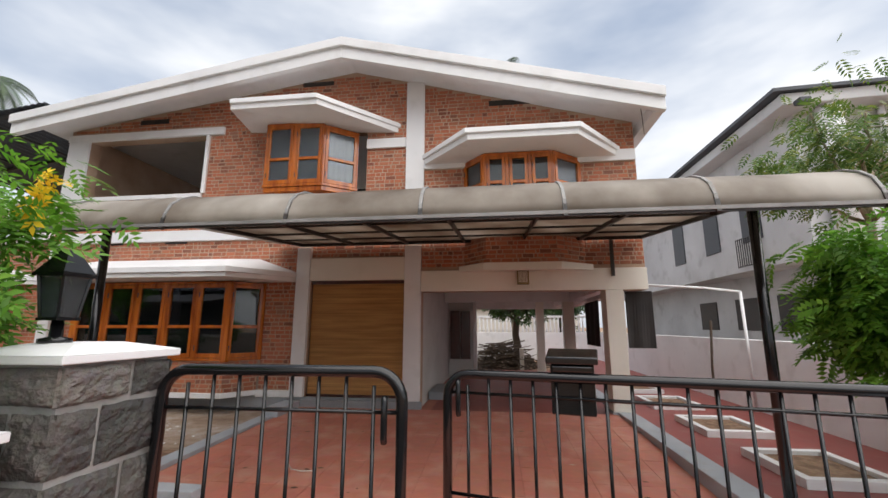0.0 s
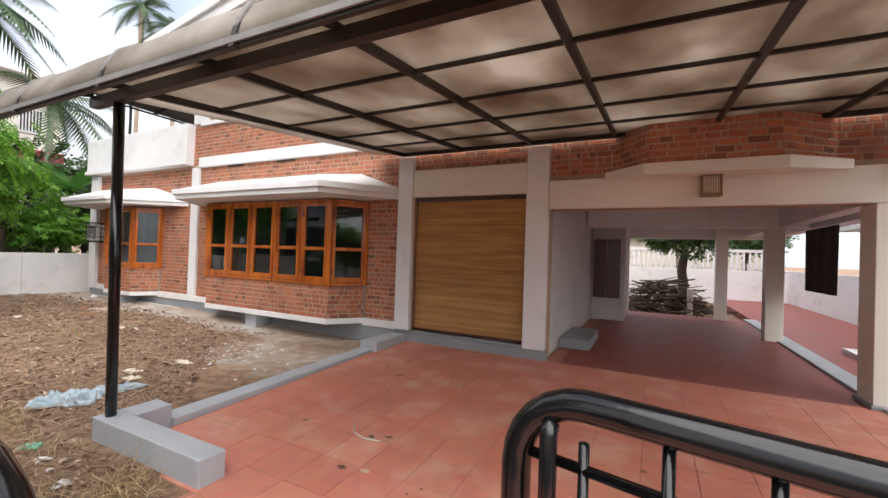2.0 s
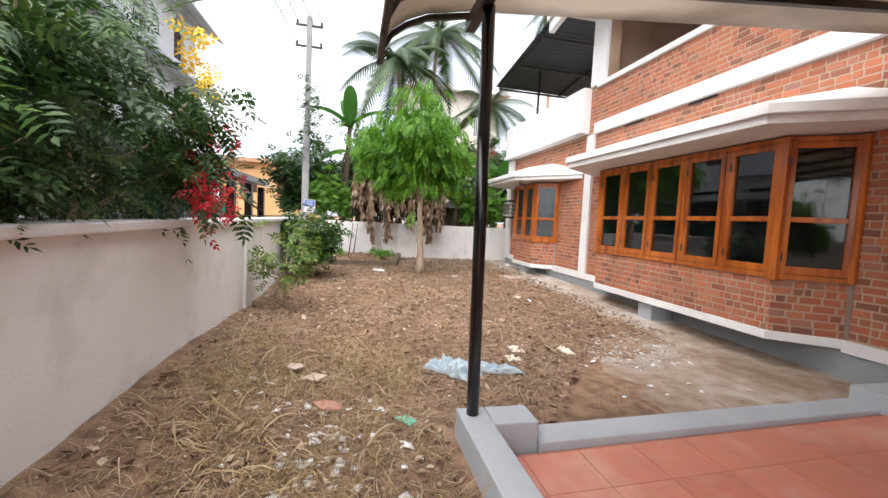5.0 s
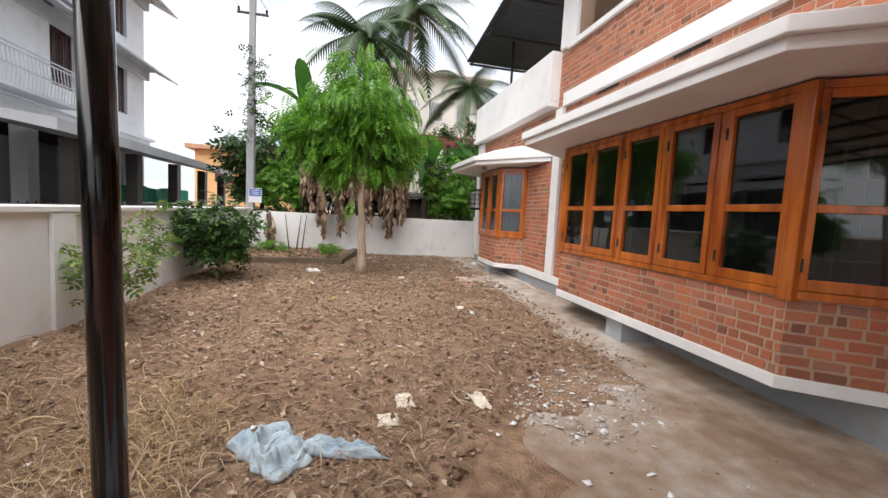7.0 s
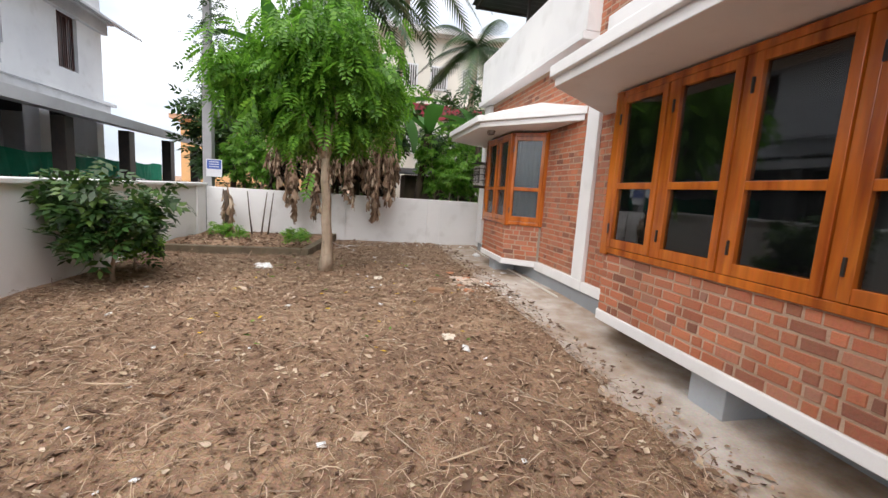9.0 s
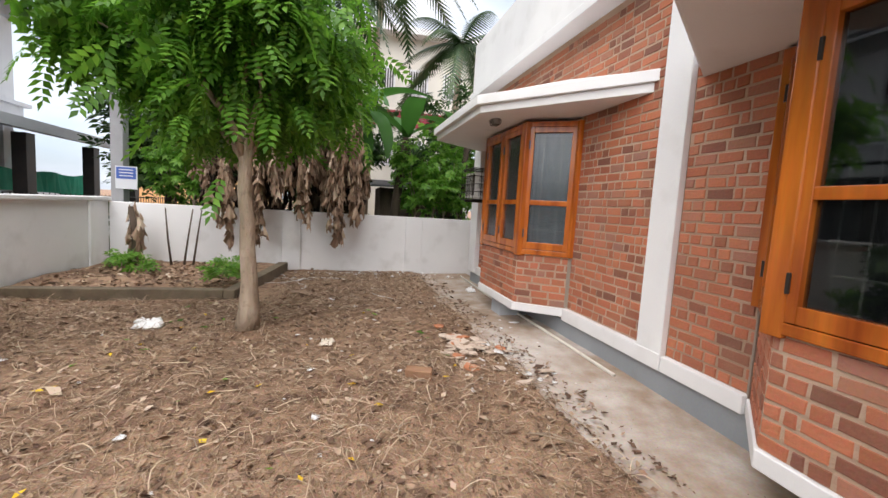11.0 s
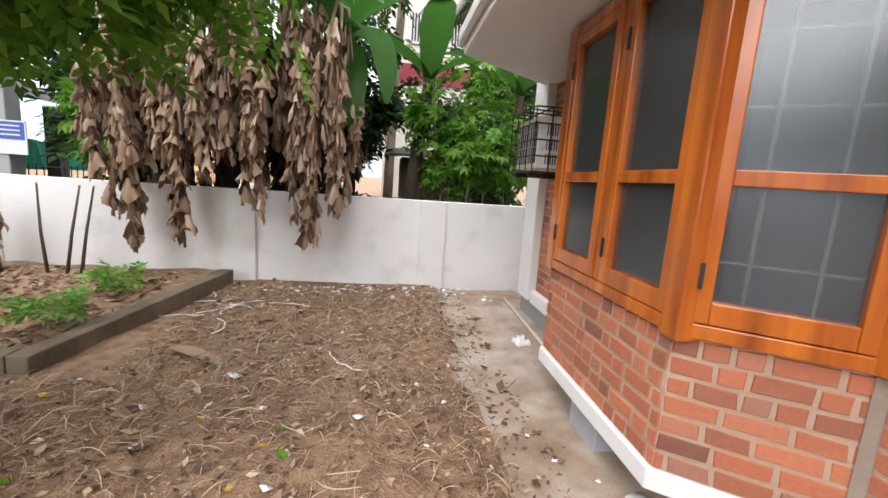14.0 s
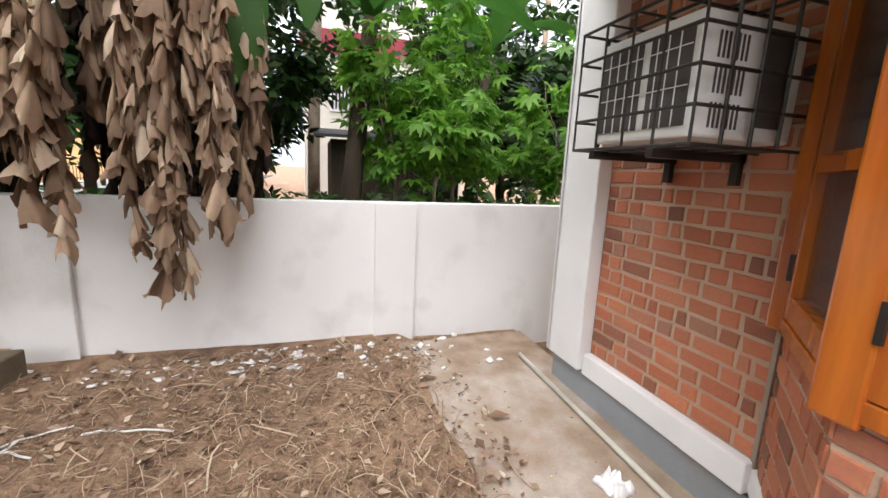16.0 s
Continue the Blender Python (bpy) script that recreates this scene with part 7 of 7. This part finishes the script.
def floor_cover():
    rs = np.random.RandomState(21)
    # straw
    n = 95000
    x, y = rs.uniform(-15.9, -2.95, n), rs.uniform(1.7, 7.4, n)
    dens = np.array([0.5 + 0.9 * noise.noise((a * 0.55, b * 0.55, 4)) for a, b in zip(x, y)])
    edge = np.where(x > -6.5, 6.0 - (x + 6.3) * 0.8, 7.35)
    keep = (rs.uniform(0, 1, n) < dens + 0.25) & (y < edge) & ~((x < -13.3) & (y < 4.7)) & ~((x > -4.35) & (y > 3.75))
    x, y = x[keep], y[keep]
    z = np.array([on_floor(a, b, 0.010) for a, b in zip(x, y)])
    bv, bf = [], []
    for i in range(5):
        s = i / 4
        w = 0.0017 * (1.0 if i < 4 else 0.3)
        bv += [(0.11 * s, 0.02 * math.sin(2.4 * s) - w, 0.02 * math.sin(math.pi * s)), (0.11 * s, 0.02 * math.sin(2.4 * s) + w, 0.02 * math.sin(math.pi * s))]
        if i:
            bf += [(2 * i - 2, 2 * i, 2 * i + 1), (2 * i - 2, 2 * i + 1, 2 * i - 1)]
    blade = (np.array(bv), np.array(bf))
    m = len(x)
    scatter("dry_grass", blade, np.stack([x, y, z], -1), rs.uniform(0, 6.3, m), rs.normal(-0.05, 0.12, m), rs.normal(0, 0.6, m), rs.gamma(4, 0.2, m), STRAW)
    tagged(bpy.data.objects["dry_grass"], "flattened dry straw covering the garden", "dry grass", kind="stuff")
    # standing dry tufts near the gate
    n = 14000
    cx, cy = rs.uniform(-6.6, -3.0, 110), rs.uniform(1.9, 3.7, 110)
    i = rs.randint(0, 110, n)
    x, y = cx[i] + rs.normal(0, 0.14, n), cy[i] + rs.normal(0, 0.12, n)
    keep = (y < 3.78) & (x < -2.95) & (y > 1.7)
    x, y = x[keep], y[keep]
    m = len(x)
    z = np.array([on_floor(a, b, -0.005) for a, b in zip(x, y)])
    scatter("dry_tufts", blade, np.stack([x, y, z], -1), rs.uniform(0, 6.3, m), rs.normal(-0.35, 0.3, m), rs.normal(0, 0.6, m), rs.gamma(4, 0.2, m), GOLDSTRAW)
    tagged(bpy.data.objects["dry_tufts"], "tufts of pale dry grass near the gate", "dry grass", kind="stuff")
    # brown leaf litter
    n = 24000
    x, y = rs.uniform(-16.0, -3.0, n), rs.uniform(1.7, 7.6, n)
    edge = np.where(x > -6.5, 6.2 - (x + 6.3) * 0.8, 7.6)
    keep = (y < edge) & ~((x < -13.3) & (y < 4.7)) & ~((x > -4.35) & (y > 3.75))
    x, y = x[keep], y[keep]
    m = len(x)
    z = np.array([on_floor(a, b, 0.008) for a, b in zip(x, y)])
    leaf = (np.array([(0, 0, 0), (0.4, -0.3, 0.12), (0.4, 0.3, 0.12), (0.55, 0, 0), (1, 0, 0.15)]) * 0.06, np.array([(0, 1, 3), (0, 3, 2), (3, 1, 4), (3, 4, 2)]))
    scatter("leaf_litter", leaf, np.stack([x, y, z], -1), rs.uniform(0, 6.3, m), rs.normal(0, 0.25, m), rs.normal(0, 0.35, m), rs.gamma(5, 0.14, m), LITTER)
    tagged(bpy.data.objects["leaf_litter"], "brown fallen leaves strewn over the earth", "leaf litter", kind="stuff")
    k = 1500
    x, y = rs.uniform(-15.9, -13.6, k), rs.uniform(1.75, 4.2, k)
    z = np.array([0.04 + 0.06 * noise.noise((a * 2, b * 2, 1)) for a, b in zip(x, y)])
    scatter("bed_litter", leaf, np.stack([x, y, z], -1), rs.uniform(0, 6.3, k), rs.normal(0, 0.25, k), rs.normal(0, 0.35, k), rs.gamma(5, 0.2, k), LITTER)
    tagged(bpy.data.objects["bed_litter"], "brown fallen leaves on the planting bed", "leaf litter", kind="stuff")
    # fallen green and yellow leaves
    for nm, mat, k, lab in (("fallen_green_leaves", GREEN_TREE, 26, "fresh green leaves fallen on the earth"), ("fallen_yellow_leaves", YELLOW_PETAL, 34, "yellow leaves fallen on the earth")):
        x, y = rs.uniform(-13.2, -8.5, k), rs.uniform(3.6, 6.9, k)
        z = np.array([on_floor(a, b, 0.016) for a, b in zip(x, y)])
        scatter(nm, leaf, np.stack([x, y, z], -1), rs.uniform(0, 6.3, k), rs.normal(0, 0.15, k), rs.normal(0, 0.2, k), rs.uniform(0.8, 2.0 if mat is GREEN_TREE else 1.3, k), mat)
        tagged(bpy.data.objects[nm], lab, "fallen leaves", kind="stuff")
    # white chips
    chip = (np.array([(0, 0, 0), (0.9, 0.1, 0.02), (1.0, 0.7, 0.06), (0.2, 0.9, 0.03), (0, 0, 0.12), (0.9, 0.1, 0.12), (1.0, 0.7, 0.16), (0.2, 0.9, 0.13)]) * 0.05,
            np.array([(4, 5, 6, 7), (0, 1, 5, 4), (1, 2, 6, 5), (2, 3, 7, 6), (3, 0, 4, 7)]))
    spots = [(-4.2, 3.0, 0.35, 0.25, 60), (-3.5, 2.95, 0.35, 0.2, 70), (-4.8, 2.7, 0.5, 0.3, 25), (-15.75, 6.0, 0.16, 0.75, 110), (-15.6, 7.6, 0.2, 0.5, 26), (-8, 4.3, 2.0, 1.2, 46), (-5.7, 6.4, 0.5, 0.5, 60), (-12.5, 6.3, 1.6, 0.9, 30), (-11.0, 7.3, 0.5, 0.3, 50)]
    P = np.concatenate([np.stack([rs.normal(a, c, k), rs.normal(b, d, k)], -1) for a, b, c, d, k in spots])
    P = P[(P[:, 0] > -16.0) & (P[:, 0] < -2.95) & (P[:, 1] < 8.1) & ~((P[:, 0] > -4.35) & (P[:, 1] > 3.75))]
    z = np.array([on_floor(a, b, 0.006) for a, b in P])
    k = len(P)
    scatter("plaster_chips", chip, np.column_stack([P, z]), rs.uniform(0, 6.3, k), rs.normal(0, 0.2, k), rs.normal(0, 0.2, k), rs.gamma(4, 0.2, k), WHITE)
    tagged(bpy.data.objects["plaster_chips"], "white scraps of plaster and paper on the ground", "debris", kind="stuff")
    # crust of broken mortar on the concrete
    k = 1500
    a = rs.uniform(0, 6.3, k)
    r = np.sqrt(rs.uniform(0, 1, k))
    x, y = -5.95 + 0.62 * r * np.cos(a) - 0.25 * r * np.sin(a), 6.55 + 0.75 * r * np.sin(a)
    z = np.array([ground_z(p, q) + 0.014 for p, q in zip(x, y)])
    scatter("mortar_crust", chip, np.stack([x, y, z], -1), rs.uniform(0, 6.3, k), rs.normal(0, 0.25, k), rs.normal(0, 0.25, k), rs.gamma(2, 0.13, k), CRUST)
    tagged(bpy.data.objects["mortar_crust"], "crust of broken grey mortar on the concrete apron", "debris", kind="stuff")
    # dirt crumbs on the concrete
    k = 1500
    x = rs.uniform(-15.5, -4.5, k)
    y = np.where(x > -6.2, rs.uniform(5.0, 8.0, k), 7.05 + rs.exponential(0.28, k))
    y = np.minimum(y, 8.1)
    z = np.array([ground_z(a, b) + 0.012 for a, b in zip(x, y)])
    scatter("dirt_crumbs", chip, np.stack([x, y, z], -1), rs.uniform(0, 6.3, k), rs.normal(0, 0.2, k), rs.normal(0, 0.2, k), rs.gamma(3, 0.055, k), LITTER)
    tagged(bpy.data.objects["dirt_crumbs"], "crumbs of dirt on the concrete", "dirt", kind="stuff")


floor_cover()


def shard(name, x, y, z, w, h, t, yaw, tilt, mat, label, cat, group="", seed=0):
    rng = random.Random(seed)
    k = rng.choice((4, 5, 5))
    poly = [(w * math.cos(2 * math.pi * i / k + 0.6) * rng.uniform(0.7, 1.1), h * math.sin(2 * math.pi * i / k + 0.6) * rng.uniform(0.7, 1.1)) for i in range(k)]
    bm = bmesh.new()
    add_prism(bm, poly, 0, t)
    o = finish(name, bm, mat)
    o.matrix_world = pose(x, y, z, tilt[0], tilt[1], yaw)
    return tagged(o, label, cat, group)


def rubble():
    rng = random.Random(17)
    terra = paint("terracotta", (0.42, 0.15, 0.07), (0.56, 0.24, 0.12), 0.9, 40, 4, 0.3, dirt=(0.5, 0.4, 0.32))
    pale = paint("pale_tile", (0.48, 0.38, 0.30), (0.66, 0.56, 0.47), 0.85, 40, 5, 0.3, dirt=(0.30, 0.20, 0.13))
    for i in range(58):
        r = abs(rng.gauss(0, 0.34))
        a = rng.uniform(0, 6.3)
        x, y = -11.2 + r * 0.95 * math.cos(a), 6.96 + r * 0.65 * math.sin(a)
        shard("tile_shard", x, y, ground_z(x, y) + 0.012 + 0.10 * max(0, 0.5 - r) * rng.random(), rng.uniform(0.05, 0.12), rng.uniform(0.04, 0.09), 0.014, rng.uniform(0, 360), (rng.uniform(-14, 14), rng.uniform(-14, 14)), terra if i % 6 == 0 else pale, "broken pale roof tile shard in a heap", "tile shard", "heap of broken tiles", i)
    b = box("loose_brick", -0.11, 0.11, -0.05, 0.05, 0, 0.07, paint("old_brick", (0.25, 0.13, 0.07), (0.34, 0.2, 0.12), 0.9, 40, 6, 0.5), None, 0.008)
    b.matrix_world = pose(-10.53, 6.36, on_floor(-10.53, 6.36, 0.0), 4, 0, 70)
    tagged(b, "single weathered brown brick lying on the earth", "brick")
    for x, y, s in ((-5.42, 2.62, 1), (-5.22, 2.8, 2)):
        shard("tile_shard", x, y, on_floor(x, y, 0.05), 0.13, 0.08, 0.012, 30 * s, (5, -6), pale, "pale broken tile lying on dry grass", "tile shard", "", 70 + s)
    shard("tile_shard", -4.75, 2.95, on_floor(-4.75, 2.95, 0.02), 0.12, 0.08, 0.012, 80, (3, 5), paint("pink_tile", (0.50, 0.22, 0.18), (0.6, 0.3, 0.25), 0.8), "faded pink tile fragment on dry grass", "tile shard", "", 75)
    for i, (x, y) in enumerate(((-6.0, 5.62), (-6.05, 5.0), (-5.75, 4.85), (-11.5, 5.6), (-8.9, 6.2))):
        c = crumple("paper_scrap", x, y, 0.13 if i < 2 else 0.08, 0.07, paint("old_paper", (0.60, 0.52, 0.42), (0.72, 0.65, 0.55), 0.9, 30, 5, 0.3) if i == 0 else bpy.data.materials["old_paper"], 40 + i, 0.03)
        tagged(c, "crumpled pale scrap of paper on the ground", "paper scrap")


def crumple(name, x, y, lx, ly, mat, seed, height=0.05, turn=0.0, n=16, lobes=0.0):
    """A crumpled sheet lying on the ground."""
    verts, faces = [], []
    c, s = math.cos(turn), math.sin(turn)
    for j in range(n + 1):
        for i in range(n + 1):
            u, v = 2 * i / n - 1, 2 * j / n - 1
            k = 1 + 0.35 * noise.noise((u * 1.6 + seed, v * 1.6, seed * 0.7)) + lobes * noise.noise((u * 0.9, v * 0.9, seed + 5.5))
            px, py = u * lx * k, v * ly * k
            gx, gy = x + c * px - s * py, y + s * px + c * py
            h = height * (0.5 + noise.noise((u * 3.3 + seed, v * 3.3, 1.0))) + height * 0.5 * abs(noise.noise((u * 7 + seed, v * 7, 3.0)))
            if lobes:
                h += height * 0.55 * abs(math.sin(5.5 * (u * 0.8 + v * 0.5) + 2.5 * noise.noise((u * 1.5, v * 1.5, seed))))
            edge = max(abs(u), abs(v))
            verts.append((gx, gy, on_floor(gx, gy, 0.012) + max(0.0, h) * (1 - edge ** 4)))
    for j in range(n):
        for i in range(n):
            faces.append((j * (n + 1) + i, j * (n + 1) + i + 1, (j + 1) * (n + 1) + i + 1, (j + 1) * (n + 1) + i))
    o = raw(name, verts, faces, mat, None, True)
    o.modifiers.new("thick", "SOLIDIFY").thickness = 0.004
    return o


rubble()
cloth = crumple("discarded_cloth", -5.45, 4.10, 0.24, 0.20, paint("pale_blue_cloth", (0.30, 0.40, 0.48), (0.48, 0.57, 0.62), 0.9, 60, 7, 0.4, dirt=(0.24, 0.25, 0.24), dirt_amount=0.6), 7, 0.075, 0.5, 64, 0.5)
tagged(cloth, "crumpled pale blue cloth lying on the earth", "cloth")
sleeve = crumple("discarded_cloth", -5.40, 4.52, 0.06, 0.26, bpy.data.materials["pale_blue_cloth"], 9, 0.06, -0.25, 24, 0.3)
tagged(sleeve, "torn strip of pale blue cloth on the earth", "cloth")
bag = crumple("plastic_scrap", -12.2, 3.75, 0.18, 0.12, WHITE, 12, 0.06, 0.3)
tagged(bag, "white plastic scrap on the earth", "plastic scrap")
g = crumple("plastic_scrap", -4.5, 3.52, 0.09, 0.045, paint("mint_plastic", (0.15, 0.5, 0.35), (0.25, 0.6, 0.45), 0.4), 15, 0.03, 0.6)
tagged(g, "mint green plastic wrapper on dry grass", "plastic scrap")
p = crumple("plastic_scrap", -14.0, 7.92, 0.07, 0.06, WHITE, 18, 0.08, 0.2)
tagged(p, "crumpled white paper on the concrete", "paper scrap")


def white_strips():
    base = group_thing("packing_strips", "loose white packing strips on the earth", "strips")
    rng = random.Random(6)
    bm = bmesh.new()
    for i in range(10):
        x, y, a = -14.85 + rng.gauss(0, 0.38), 5.3 + rng.gauss(0, 0.3), rng.uniform(0, 6.3)
        pts = []
        for k in range(7):
            pts.append((x, y, on_floor(x, y, 0.018)))
            a += rng.uniform(-0.7, 0.7)
            x += math.cos(a) * 0.075
            y += math.sin(a) * 0.075
        for q, w in zip(pts, pts[1:]):
            add_beam(bm, q, w, 0.011, 0.005)
    tagged(finish("strip", bm, WHITE, base), kind="stuff")
    t = group_thing("fallen_twigs", "thin dry twigs lying on the ground", "twigs")
    bm = bmesh.new()
    for i in range(120):
        x, y, a = rng.uniform(-15, -4.6), rng.uniform(2.4, 7.6), rng.uniform(0, 6.3)
        ln = rng.uniform(0.1, 0.4)
        q = (x + math.cos(a) * ln, y + math.sin(a) * ln)
        m = ((x + q[0]) / 2 + rng.uniform(-0.03, 0.03), (y + q[1]) / 2 + rng.uniform(-0.03, 0.03))
        add_tube(bm, [(x, y, on_floor(x, y, 0.012)), (*m, on_floor(*m, 0.02)), (*q, on_floor(*q, 0.012))], 0.004, 5)
    tagged(finish("twig", bm, BARK, t), kind="stuff")
    d = group_thing("dead_frond", "curled dead leaf sheath on the earth", "dead leaf")
    v, f = banana_leaf(0.55, 0.07, 0.3, 10, 0.3, rng)
    raw("blade", place(v, 1.2, 0, (-13.75, 5.0, on_floor(-13.6, 5.1, 0.05))), f, DEADLEAF, d, True)
    # fibre on the driveway
    s = group_thing("pale_fibre", "pale curved palm fibre on the driveway tiles", "fibre")
    tube("fibre", [(-2.55, 5.15, pave_z(5.15) + 0.008), (-2.45, 5.02, pave_z(5.0) + 0.008), (-2.3, 4.97, pave_z(4.97) + 0.008), (-2.15, 5.0, pave_z(5.0) + 0.008)], 0.007, PVC, s, 6)
    n = group_thing("driveway_leaves", "few dry leaves on the driveway tiles", "fallen leaves")
    bm = bmesh.new()
    for i in range(34):
        x, y = rng.uniform(-3.6, 1.9), rng.uniform(3.9, 9)
        z = pave_z(y) + 0.006
        a = rng.uniform(0, 6.3)
        r = rng.uniform(0.012, 0.035)
        vs = [bm.verts.new((x + r * math.cos(a + q) * (1.6 if q in (0, math.pi) else 0.7), y + r * math.sin(a + q), z + 0.004 * (i % 3))) for q in (0, math.pi / 2, math.pi, 1.5 * math.pi)]
        bm.faces.new(vs)
    finish("leaf", bm, LITTER, n)


white_strips()


def all_bricks():
    lay_bricks(wall_front, (-10.3, FY), (2.88, FY), 0.25, 7.2, shift(MAIN_HOLES + TRIMMED, -10.3), lambda s: soffit(s - 10.3), lambda x, z: -10.0 < x < -9.2 and z < 2.4, 3)
    lay_bricks(wall_wing, (-14.72, FY), (-10.28, FY), 0.27, 3.45, shift([(-13.64, -11.53, -1, 2.46)], -14.72), None, lambda x, z: (x > -11.6 or x < -13.6) and z < 2.3, 5)
    for (B, bay, zb, zs) in ((B1, bay_1, 0.233, 0.832), (B2, bay_2, 0.253, 0.852)):
        for i in range(3):
            lay_bricks(bay, B[i], B[i + 1], zb, zs, (), None, (lambda x, z: True), 11 + i, 110, (zs - zb) / 7)
    for i in range(3):
        lay_bricks(bay_3, RB[i], RB[i + 1], 2.70, 3.97, (), None, None, 21 + i)
    lay_bricks(wall_main_side, (-10.3, 16.0), (-10.3, 8.55), 4.0, 6.1, (), None, None, 31)


all_bricks()
